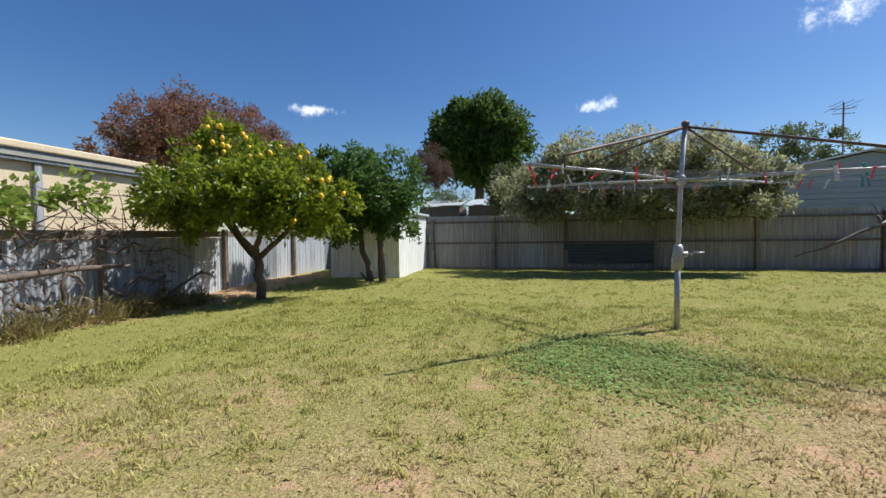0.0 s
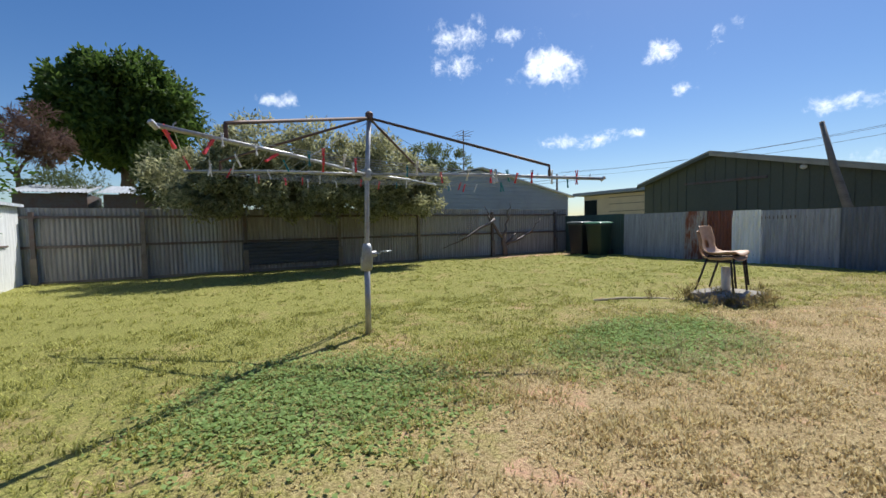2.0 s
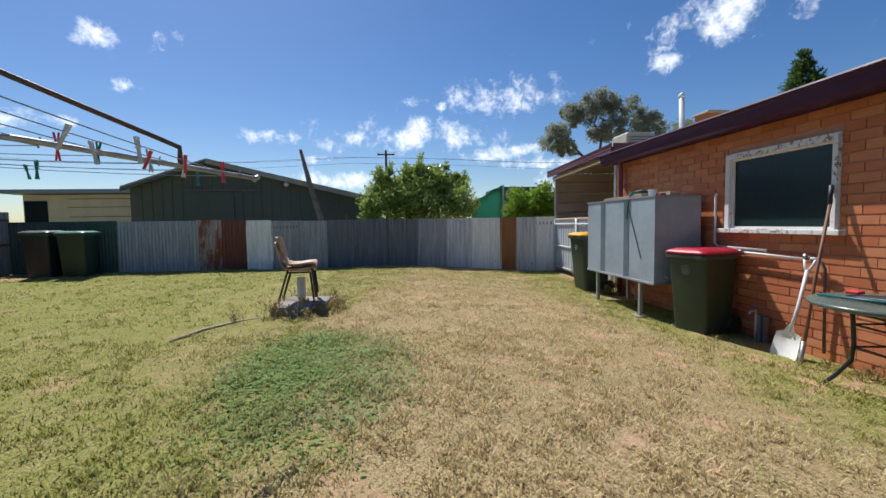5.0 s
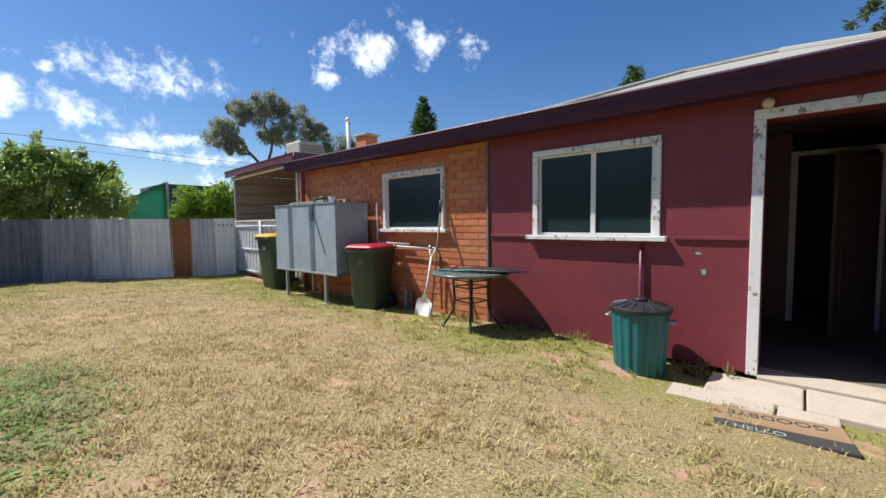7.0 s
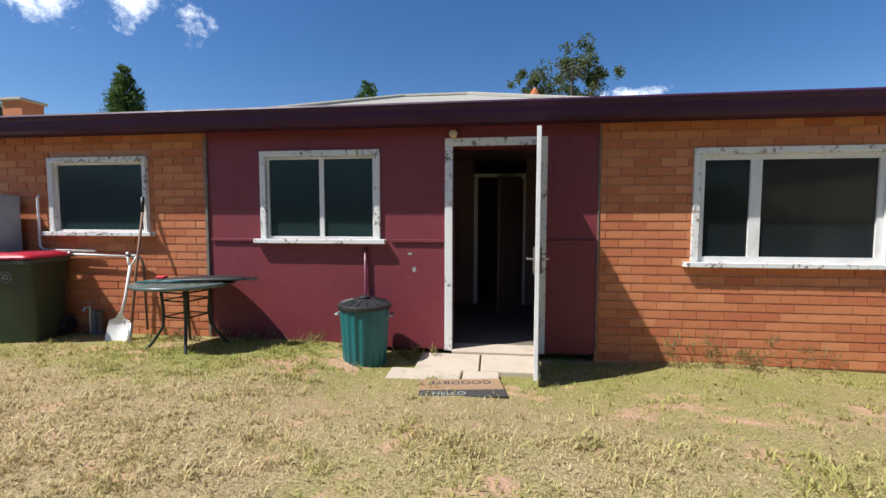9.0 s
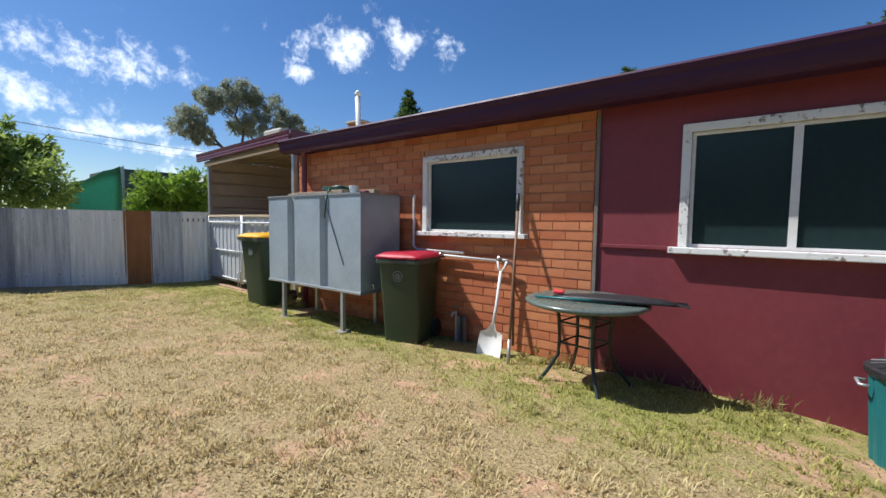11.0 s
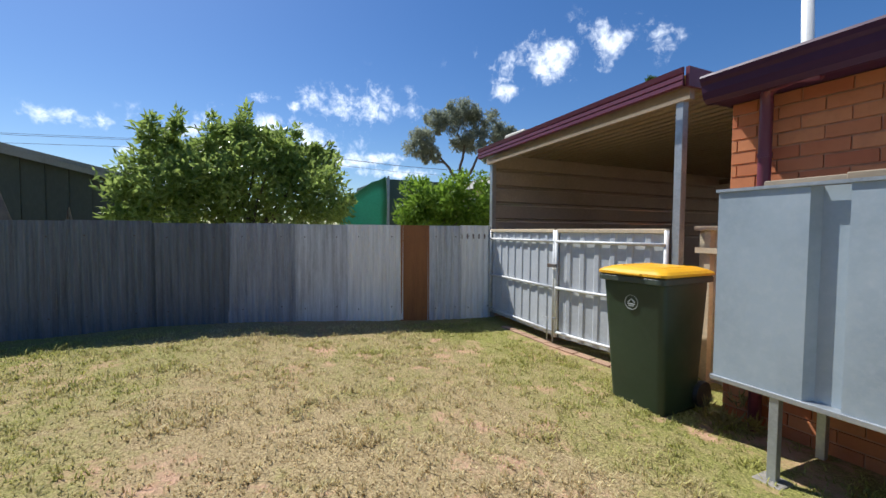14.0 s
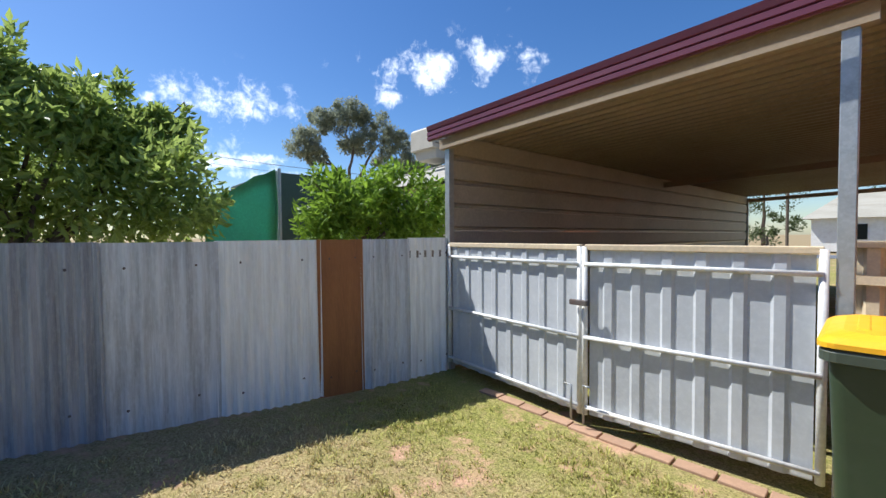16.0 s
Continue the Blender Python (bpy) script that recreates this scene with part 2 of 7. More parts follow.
def glass_material(name, tint, rough):
    m = Mat(name, rough, 0, 0.3)
    m.color(m.mix(m.noise(25, 4), tint, tuple(v * 1.6 for v in tint)))
    return m.m


M_GROUND, M_BLADE, M_BRICK, M_FLAKY = ground_material(), blade_material(), brick_material(), flaky_material()
M_MORTAR = worn("mortar", (0.52, 0.25, 0.14), (0.36, 0.16, 0.085), big=4, bump=0.3)
M_ZINC = rust_material("old_zinc_sheet", (0.36, 0.38, 0.40), (0.20, 0.08, 0.035), (0.34, 0.15, 0.07), -0.12)
M_ZINC_DARK = rust_material("dull_grey_sheet", (0.17, 0.19, 0.22), (0.12, 0.08, 0.06), (0.2, 0.12, 0.08), -0.14)
M_ZINC_BLUE = rust_material("bluish_zinc_sheet", (0.60, 0.63, 0.67), (0.20, 0.15, 0.12), (0.28, 0.2, 0.16), -0.14)
M_ZINC_PALE = rust_material("pale_zinc_sheet", (0.84, 0.85, 0.84), (0.3, 0.25, 0.2), (0.4, 0.34, 0.28), -0.14, 0.86)
M_ZINC_BACK = rust_material("weathered_back_sheet", (0.32, 0.305, 0.29), (0.24, 0.16, 0.12), (0.34, 0.25, 0.2), -0.1)
M_ZINC_MID = rust_material("mid_grey_sheet", (0.37, 0.39, 0.43), (0.2, 0.16, 0.13), (0.28, 0.22, 0.18), -0.12)
M_RUST = rust_material("rusty_sheet", (0.42, 0.38, 0.36), (0.17, 0.045, 0.022), (0.30, 0.10, 0.05), 0.24)
M_RUST_RED = rust_material("red_rusted_sheet", (0.20, 0.07, 0.05), (0.13, 0.03, 0.02), (0.22, 0.07, 0.04), 0.2)
M_BROWN = worn("brown_board_sheet", (0.30, 0.125, 0.042), (0.20, 0.08, 0.03), big=3, fine=25, stretch=(3, 3, 0.4))
M_GREEN_SHEET = worn("green_painted_sheet", (0.055, 0.095, 0.08), (0.04, 0.06, 0.055))
M_RAIL = worn("weathered_timber", (0.21, 0.175, 0.14), (0.10, 0.08, 0.065), big=3, fine=40, stretch=(0.4, 0.4, 2))
M_POST = worn("dark_steel_post", (0.12, 0.105, 0.095), (0.12, 0.05, 0.03), big=5)
M_MAROON = worn("maroon_wall_paint", (0.205, 0.032, 0.042), (0.16, 0.026, 0.035), (0.29, 0.065, 0.075), rough=0.55, big=0.9, fine=14, amount=0.3, bump=0.06)
M_PURPLE = worn("dark_plum_gutter_paint", (0.052, 0.016, 0.046), (0.04, 0.012, 0.034), rough=0.5, big=1.2, fine=18, amount=0.3, bump=0.03, spec=0.25)
M_WHITE = worn("white_paint", (0.76, 0.75, 0.72), (0.62, 0.60, 0.56), rough=0.45, big=3, fine=30, amount=0.3, bump=0.04)
M_GLASS = glass_material("dark_window_pane", (0.010, 0.014, 0.014), 0.12)
M_FROST = glass_material("obscure_dark_pane", (0.014, 0.026, 0.026), 0.22)
M_FLYSCREEN = worn("dark_fly_screen", (0.012, 0.014, 0.014), (0.008, 0.009, 0.009), (0.03, 0.03, 0.03), rough=0.85, fine=90, spec=0.1)
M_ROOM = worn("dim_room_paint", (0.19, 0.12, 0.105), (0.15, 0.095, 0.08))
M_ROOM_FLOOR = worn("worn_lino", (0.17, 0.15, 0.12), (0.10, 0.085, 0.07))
M_CONCRETE = worn("pale_concrete", (0.50, 0.42, 0.33), (0.38, 0.31, 0.24), rough=0.9, big=2.5, fine=45, bump=0.4)
M_OLD_CONCRETE = worn("mossy_concrete", (0.30, 0.27, 0.23), (0.14, 0.13, 0.10), rough=0.95, big=4, fine=40, bump=0.5)
M_ROOF = worn("pale_roof_sheet", (0.36, 0.34, 0.29), (0.26, 0.245, 0.20), rough=0.8, spec=0.2, big=1.2, stretch=(0.3, 2, 1))
M_STEEL = worn("galvanised_steel", (0.42, 0.44, 0.45), (0.30, 0.32, 0.33), rough=0.42, metal=0.55, big=6, fine=40)
M_TUBE = worn("galvanised_tube", (0.46, 0.46, 0.45), (0.26, 0.24, 0.22), rough=0.45, metal=0.5, big=8, fine=60)
M_TUBE_DARK = worn("rusted_dark_tube", (0.10, 0.075, 0.065), (0.17, 0.08, 0.05), rough=0.6, metal=0.3, big=10, fine=60)
M_TANK = worn("galvanised_tank", (0.38, 0.45, 0.50), (0.28, 0.34, 0.385), (0.52, 0.56, 0.58), rough=0.5, metal=0.25, big=2.2, fine=22, amount=0.35, bump=0.05)
M_CREAM = worn("cream_sheet", (0.68, 0.56, 0.38), (0.58, 0.47, 0.32), rough=0.5, big=2)
M_GATE = worn("white_grey_gate_sheet", (0.52, 0.54, 0.56), (0.42, 0.44, 0.46), rough=0.45, big=2, fine=25, amount=0.4, bump=0.04)
M_GATE_TUBE = worn("white_gate_tube", (0.70, 0.70, 0.68), (0.52, 0.50, 0.46), rough=0.4, big=6)
# cream at about half strength: the shade under the carport is in the colour
M_CP_CEIL = worn("shaded_cream_underside", (0.36, 0.28, 0.20), (0.29, 0.22, 0.15), rough=0.5, big=1)
M_CP_WALL = worn("beige_wall_sheet", (0.46, 0.40, 0.33), (0.36, 0.31, 0.26), rough=0.5, big=1)
M_CP_FASCIA = worn("maroon_fascia_sheet", (0.15, 0.036, 0.060), (0.115, 0.028, 0.048), rough=0.35, big=1.5, amount=0.3, bump=0.03)
M_BIN = worn("dark_green_bin_plastic", (0.028, 0.050, 0.026), (0.022, 0.038, 0.02), (0.05, 0.065, 0.045), rough=0.42, big=3, fine=18, amount=0.35, bump=0.03)
M_BIN_TRIM = worn("grey_green_rim", (0.055, 0.07, 0.05), (0.04, 0.05, 0.04), rough=0.45)
M_YELLOW = worn("yellow_lid_plastic", (0.86, 0.45, 0.015), (0.74, 0.36, 0.012), rough=0.4, big=4, amount=0.2, bump=0.03)
M_RED = worn("red_lid_plastic", (0.46, 0.012, 0.035), (0.36, 0.01, 0.03), rough=0.4, big=4, amount=0.2, bump=0.03)
M_GREEN_LID = worn("green_lid_plastic", (0.03, 0.17, 0.075), (0.025, 0.12, 0.055), rough=0.45)
M_BLACK = worn("black_plastic", (0.022, 0.022, 0.024), (0.016, 0.016, 0.017), (0.06, 0.06, 0.06), rough=0.5, big=5, amount=0.4)
M_TEAL = worn("teal_plastic", (0.012, 0.135, 0.14), (0.01, 0.10, 0.11), (0.05, 0.2, 0.2), rough=0.4, big=4, amount=0.3, bump=0.03)
M_PALE_MARK = worn("pale_print", (0.34, 0.36, 0.33), (0.22, 0.24, 0.22))
M_PLASTIC_TAN = worn("faded_tan_plastic", (0.50, 0.33, 0.21), (0.40, 0.25, 0.15), (0.62, 0.45, 0.32), rough=0.5, big=5)
M_CHAIR_LEG = worn("brown_steel_leg", (0.045, 0.035, 0.03), (0.03, 0.025, 0.02), rough=0.45, metal=0.3)
M_TABLE_TOP = worn("green_grey_table_top", (0.115, 0.145, 0.125), (0.08, 0.10, 0.09), rough=0.28, big=4, amount=0.3, bump=0.02)
M_TABLE_LEG = worn("dark_green_table_frame", (0.030, 0.045, 0.038), (0.045, 0.035, 0.028), rough=0.4, metal=0.3)
M_WOOD = worn("brown_wood_handle", (0.22, 0.115, 0.06), (0.14, 0.075, 0.045), big=4, fine=50, stretch=(3, 3, 0.4))
M_BOARD = worn("grey_timber_board", (0.38, 0.29, 0.19), (0.24, 0.18, 0.12), big=4, fine=40, stretch=(0.4, 3, 3))
M_HOSE = worn("green_hose", (0.01, 0.07, 0.045), (0.01, 0.05, 0.035), rough=0.35)
M_COIR = worn("coir_mat", (0.34, 0.215, 0.12), (0.26, 0.16, 0.09), rough=1, fine=120, bump=0.6)
M_CHARCOAL = worn("charcoal_mat", (0.06, 0.055, 0.05), (0.04, 0.038, 0.035), rough=1, fine=120, bump=0.6)
M_PEG_RED = worn("pink_red_peg", (0.75, 0.06, 0.07), (0.6, 0.05, 0.06), rough=0.4)
M_PEG_TEAL = worn("teal_peg", (0.02, 0.22, 0.24), (0.02, 0.17, 0.19), rough=0.4)
M_PEG_WHITE = worn("pale_peg", (0.68, 0.68, 0.66), (0.55, 0.55, 0.53), rough=0.4)
M_BARK = worn("grey_brown_bark", (0.13, 0.10, 0.075), (0.07, 0.055, 0.042), rough=0.95, big=6, fine=30, bump=0.8, stretch=(2, 2, 0.5))
M_VINE = worn("pale_vine_bark", (0.16, 0.125, 0.10), (0.08, 0.062, 0.05), rough=0.95, big=6, fine=30, bump=0.8)
M_LEMON = worn("ripe_lemon", (0.80, 0.50, 0.02), (0.72, 0.42, 0.02), rough=0.45, fine=60)
M_GSHED = worn("dark_green_shed_sheet", (0.085, 0.095, 0.068), (0.068, 0.074, 0.055), rough=0.6, big=0.5, stretch=(1, 1, 0.3))
M_BLUE_SHEET = worn("blue_grey_sheet", (0.26, 0.30, 0.36), (0.20, 0.23, 0.28), big=0.6)
M_TARP = worn("green_shade_cloth", (0.10, 0.36, 0.26), (0.07, 0.27, 0.19), rough=0.7, big=1.2)
M_COOLER = worn("beige_cooler_casing", (0.42, 0.39, 0.33), (0.34, 0.31, 0.26), big=2)
M_SOIL = worn("dry_soil", (0.34, 0.20, 0.12), (0.26, 0.15, 0.09), rough=1, big=3, fine=40, bump=0.6)
M_PAVER = worn("terracotta_paver", (0.40, 0.25, 0.16), (0.31, 0.19, 0.12), rough=0.9, vary=0.5)
M_LAMP = worn("old_lamp_glass", (0.62, 0.48, 0.30), (0.4, 0.28, 0.16), rough=0.1)
L_LEMON = leaf("lemon_leaf", (0.06, 0.115, 0.012), (0.36, 0.42, 0.035), 0.35)
L_DARK = leaf("dark_citrus_leaf", (0.035, 0.085, 0.018), (0.15, 0.25, 0.055), 0.35)
L_BRIGHT = leaf("bright_shrub_leaf", (0.095, 0.165, 0.03), (0.46, 0.56, 0.15), 0.28)
L_LIME = leaf("lime_shrub_leaf", (0.085, 0.17, 0.015), (0.28, 0.42, 0.05))
L_BUSH = leaf("flowering_bush_leaf", (0.055, 0.08, 0.028), (0.60, 0.58, 0.33))
L_CLOVER = leaf("low_weed_leaf", (0.18, 0.27, 0.08), (0.42, 0.56, 0.20), 0.9)
M_PATCH = rust_material("dark_patch_sheet", (0.075, 0.085, 0.10), (0.1, 0.07, 0.06), (0.14, 0.1, 0.08), -0.2)
L_PINE = leaf("deep_green_leaf", (0.028, 0.065, 0.016), (0.12, 0.19, 0.04), 0.6, 0.5)
L_GUM = leaf("olive_gum_leaf", (0.17, 0.20, 0.14), (0.40, 0.43, 0.32), 0.6)
L_RED = leaf("autumn_red_leaf", (0.12, 0.12, 0.06), (0.36, 0.15, 0.11), 0.6, 0.6)
L_PINK = leaf("dry_pinkish_twig", (0.14, 0.085, 0.07), (0.28, 0.19, 0.155), 0.8)
L_GREY = leaf("grey_green_leaf", (0.06, 0.085, 0.03), (0.17, 0.20, 0.08))
L_VINE = leaf("young_vine_leaf", (0.13, 0.20, 0.03), (0.34, 0.42, 0.08))
L_STRAW = leaf("dry_weed", (0.16, 0.16, 0.05), (0.46, 0.36, 0.17))


# ---- shape helpers ----
rng = random.Random(7)
nrg = np.random.default_rng(7)


def smooth(v):
    v = min(1.0, max(0.0, v))
    return v * v * (3 - 2 * v)


def ground_z(x, y):
    """The yard falls from the lawn towards the house."""
    z = -0.12 + 0.24 * smooth((y + 1.5) / 4.5)
    z -= 0.06 * smooth((2.2 - x) / 2) * smooth((1.2 - y) / 2)
    z -= 0.07 * smooth((-x - 1.0) / 3.5) * smooth((9 - y) / 3)
    z -= 0.06 * smooth((1.7 - x) / 0.7) * smooth((1.1 - y) / 0.7) * smooth((x + 2.0) / 0.8)
    return z


def obj(name, bm, mat, flat=True):
    me = bpy.data.meshes.new(name)
    bm.to_mesh(me)
    bm.free()
    me.materials.append(mat)
    if not flat:
        for p in me.polygons:
            p.use_smooth = True
    return new(name, me)


def part(name, bm, mat, parent, label="", flat=True):
    ob = obj(name, bm, mat, flat)
    ob.parent = parent
    if label:
        ob["label"] = label
    return ob


def thing(name, label, category, m=None, group="", kind=""):
    ob = new(name)
    ob.empty_display_size = 0.1
    if m is not None:
        ob.matrix_world = m
    return tagged(ob, label, category, group, kind)


def box(x0, x1, y0, y1, z0, z1, bevel=0.0, bm=None, m=None):
    bm = bm or bmesh.new()
    mm = Matrix.Translation(((x0 + x1) / 2, (y0 + y1) / 2, (z0 + z1) / 2)) @ Matrix.Diagonal((abs(x1 - x0), abs(y1 - y0), abs(z1 - z0), 1))
    r = bmesh.ops.create_cube(bm, size=1, matrix=(m @ mm) if m is not None else mm)
    if bevel:
        es = list({e for v in r["verts"] for e in v.link_edges})
        bmesh.ops.bevel(bm, geom=es, offset=bevel, segments=2, profile=0.5, affect="EDGES")
    return bm


def tube(points, radius, seg=8, bm=None, closed=False):
    """A round bar along points; radius may be one number or one for each point."""
    bm = bm or bmesh.new()
    pts = [Vector(p) for p in points]
    rad = list(radius) if isinstance(radius, (list, tuple)) else [radius] * len(pts)
    rings, side = [], None
    for i, p in enumerate(pts):
        a, b = pts[(i - 1) % len(pts)] if (i or closed) else p, pts[(i + 1) % len(pts)] if (i < len(pts) - 1 or closed) else p
        d = (b - a).normalized()
        if side is None:
            side = d.orthogonal().normalized()
        side = (side - d * side.dot(d)).normalized()
        other = d.cross(side)
        rings.append([bm.verts.new(p + (side * math.cos(k * math.tau / seg) + other * math.sin(k * math.tau / seg)) * rad[i]) for k in range(seg)])
    n = len(rings)
    for i in range(n if closed else n - 1):
        u, w = rings[i], rings[(i + 1) % n]
        for k in range(seg):
            bm.faces.new((u[k], u[(k + 1) % seg], w[(k + 1) % seg], w[k]))
    if not closed:
        bm.faces.new(rings[0][::-1])
        bm.faces.new(rings[-1])
    return bm


def lathe(profile, seg=24, bm=None, m=None):
    """A turned shape from (radius, z) pairs."""
    bm = bm or bmesh.new()
    rings = []
    for r, z in profile:
        ring = [Vector((r * math.cos(k * math.tau / seg), r * math.sin(k * math.tau / seg), z)) for k in range(seg)]
        rings.append([bm.verts.new(m @ v if m is not None else v) for v in ring])
    for u, w in zip(rings, rings[1:]):
        for k in range(seg):
            bm.faces.new((u[k], u[(k + 1) % seg], w[(k + 1) % seg], w[k]))
    bm.faces.new(rings[0][::-1])
    bm.faces.new(rings[-1])
    return bm


def loft(sections, bm=None):
    """Skin over equal rings of points."""
    bm = bm or bmesh.new()
    rings = [[bm.verts.new(p) for p in s] for s in sections]
    for u, w in zip(rings, rings[1:]):
        for k in range(len(u)):
            bm.faces.new((u[k], u[(k + 1) % len(u)], w[(k + 1) % len(u)], w[k]))
    bm.faces.new(rings[0][::-1])
    bm.faces.new(rings[-1])
    return bm


def rounded(w, d, r, z, cx=0.0, cy=0.0, n=4):
    out = []
    for sx, sy, a0 in ((1, 1, 0), (-1, 1, 90), (-1, -1, 180), (1, -1, 270)):
        for k in range(n + 1):
            a = radians(a0 + 90 * k / n)
            out.append((cx + sx * (w / 2 - r) + r * math.cos(a), cy + sy * (d / 2 - r) + r * math.sin(a), z))
    return out


def sheet(width, height, pitch=0.076, depth=0.018, thick=0.003, ribbed=False, lean=0.0, per=6, tilt=0.0):
    """A profiled metal sheet, width along x, height along z, with its face towards -y."""
    bm = bmesh.new()
    if ribbed:
        xs, x = [], 0.0
        while x < width - 1e-6:
            for f, h in ((0.0, 0.0), (0.55, 0.0), (0.64, 1.0), (0.91, 1.0)):
                if x + f * pitch < width:
                    xs.append((x + f * pitch, h * depth))
            x += pitch
        xs.append((width, 0.0))
    else:
        n = max(2, round(width / pitch * per))
        xs = [(width * i / n, depth / 2 * math.sin(math.tau * width * i / n / pitch)) for i in range(n + 1)]
    rows = []
    for y_off in (0.0, thick):
        rows.append([[bm.verts.new((x + lean * z, y + y_off + tilt * z, z)) for x, y in xs] for z in (0.0, height)])
    for s, (lo, hi) in enumerate(rows):
        for i in range(len(xs) - 1):
            f = (lo[i], lo[i + 1], hi[i + 1], hi[i])
            bm.faces.new(f if s == 0 else f[::-1])
    (a, b), (c, d) = rows
    for i in range(len(xs) - 1):
        bm.faces.new((b[i], b[i + 1], d[i + 1], d[i]))
        bm.faces.new((a[i + 1], a[i], c[i], c[i + 1]))
    bm.faces.new((a[0], b[0], d[0], c[0]))
    bm.faces.new((b[-1], a[-1], c[-1], d[-1]))
    return bm


def raw(name, verts, faces, mat, smooth_faces=False):
    me = bpy.data.meshes.new(name)
    me.from_pydata(verts, [], faces)
    me.materials.append(mat)
    me.update()
    if smooth_faces:
        me.polygons.foreach_set("use_smooth", [True] * len(me.polygons))
    return new(name, me)


def leaf_cloud(name, blobs, count, size, mat, parent, clumps=40, spread=0.22, slim=0.45, seed=1, droop=0.0, fill=0.75):
    """A crown of single leaves: ellipsoid blobs (x, y, z, rx, ry, rz) hold clumps, clumps hold leaves."""
    g = np.random.default_rng(seed)
    vol = np.array([(b[3] * b[4] * b[5]) ** 0.67 for b in blobs])
    pick = g.choice(len(blobs), clumps, p=vol / vol.sum())
    b = np.array(blobs)[pick]
    d = g.normal(size=(clumps, 3))
    d /= np.linalg.norm(d, axis=1)[:, None]
    rad = fill + (1 - fill) * g.random(clumps) ** 0.6
    rad = np.where(g.random(clumps) < 0.3, rad * g.random(clumps), rad)
    centre = b[:, :3] + d * b[:, 3:] * rad[:, None]
    scale = b[:, 3:].mean(axis=1) * spread
    own = g.integers(0, clumps, count)
    off = g.normal(size=(count, 3))
    off /= np.linalg.norm(off, axis=1)[:, None]
    p = centre[own] + off * (scale[own] * g.random(count) ** 0.5 * (0.6 + 0.8 * g.random(clumps)[own]))[:, None]
    out = (p - b[own, :3]) / b[own, 3:]
    axis = out * 0.5 + g.normal(size=(count, 3)) * 0.7
    axis[:, 2] -= droop
    axis /= np.linalg.norm(axis, axis=1)[:, None]
    side = np.cross(axis, g.normal(size=(count, 3)))
    side /= np.linalg.norm(side, axis=1)[:, None] + 1e-6
    up = np.cross(side, axis)
    s = (size * (0.6 + 0.8 * g.random(count)))[:, None]
    v = np.stack([p, p + axis * s * 0.45 + side * s * slim * 0.5 + up * s * 0.10, p + axis * s, p + axis * s * 0.45 - side * s * slim * 0.5 + up * s * 0.10], axis=1).reshape(-1, 3)
    i = np.arange(count) * 4
    faces = np.concatenate([np.stack([i, i + 1, i + 2], 1), np.stack([i, i + 2, i + 3], 1)])
    me = bpy.data.meshes.new(name)
    me.from_pydata(v.tolist(), [], faces.tolist())
    me.materials.append(mat)
    me.update()
    ob = new(name, me)
    ob.parent = parent
    return ob


def limb(a, b, r0, r1, wob, seed, n=5):
    g = random.Random(seed)
    a, b = Vector(a), Vector(b)
    pts = [a.lerp(b, i / n) + (Vector((g.uniform(-1, 1), g.uniform(-1, 1), g.uniform(-0.5, 0.5))) * wob if 0 < i < n else Vector()) for i in range(n + 1)]
    return pts, [r0 + (r1 - r0) * i / n for i in range(n + 1)]


def branches(parent, specs, mat, seg=8, name="trunk"):
    """One wooden part out of tapered limbs (from, to, start radius, end radius, wobble)."""
    bm = bmesh.new()
    for i, (a, b, r0, r1, w) in enumerate(specs):
        pts, rad = limb(a, b, r0, r1, w, i * 13 + 5)
        tube(pts, rad, seg, bm)
    return part(name, bm, mat, parent, flat=False)


def words(text, size, mat, parent, m, name="lettering"):
    cu = bpy.data.curves.new(name, "FONT")
    cu.body, cu.size, cu.extrude = text, size, 0.0015
    cu.align_x = "CENTER"
    tmp = new(name, cu)
    me = bpy.data.meshes.new_from_object(tmp.evaluated_get(bpy.context.evaluated_depsgraph_get()))
    bpy.data.objects.remove(tmp)
    bpy.data.curves.remove(cu)
    me.materials.clear()
    me.materials.append(mat)
    ob = new(name, me)
    ob.parent = parent
    ob.matrix_local = m
    return ob


# ---- ground ----
xs = np.concatenate([[-1500, -300, -80, -30, -14], np.arange(-9, 16.01, 0.25), [20, 35, 90, 400, 1500]])
ys = np.concatenate([[-1500, -300, -80, -30, -14], np.arange(-9, 16.01, 0.25), [20, 35, 90, 400, 1500]])
gv = [(x, y, ground_z(x, y) + (0.03 * (noise.noise((x * 1.1, y * 1.1, 0)) + 0.5 * noise.noise((x * 3, y * 3, 4))) if -8 < x < 12 and -0.6 < y < 12 else 0)) for y in ys for x in xs]
nx = len(xs)
gf = [(j * nx + i, j * nx + i + 1, (j + 1) * nx + i + 1, (j + 1) * nx + i) for j in range(len(ys) - 1) for i in range(nx - 1)]
ground = tagged(raw("ground", gv, gf, M_GROUND, True), "patchy lawn, green at the back, straw-dry near the house", "lawn", kind="structure")


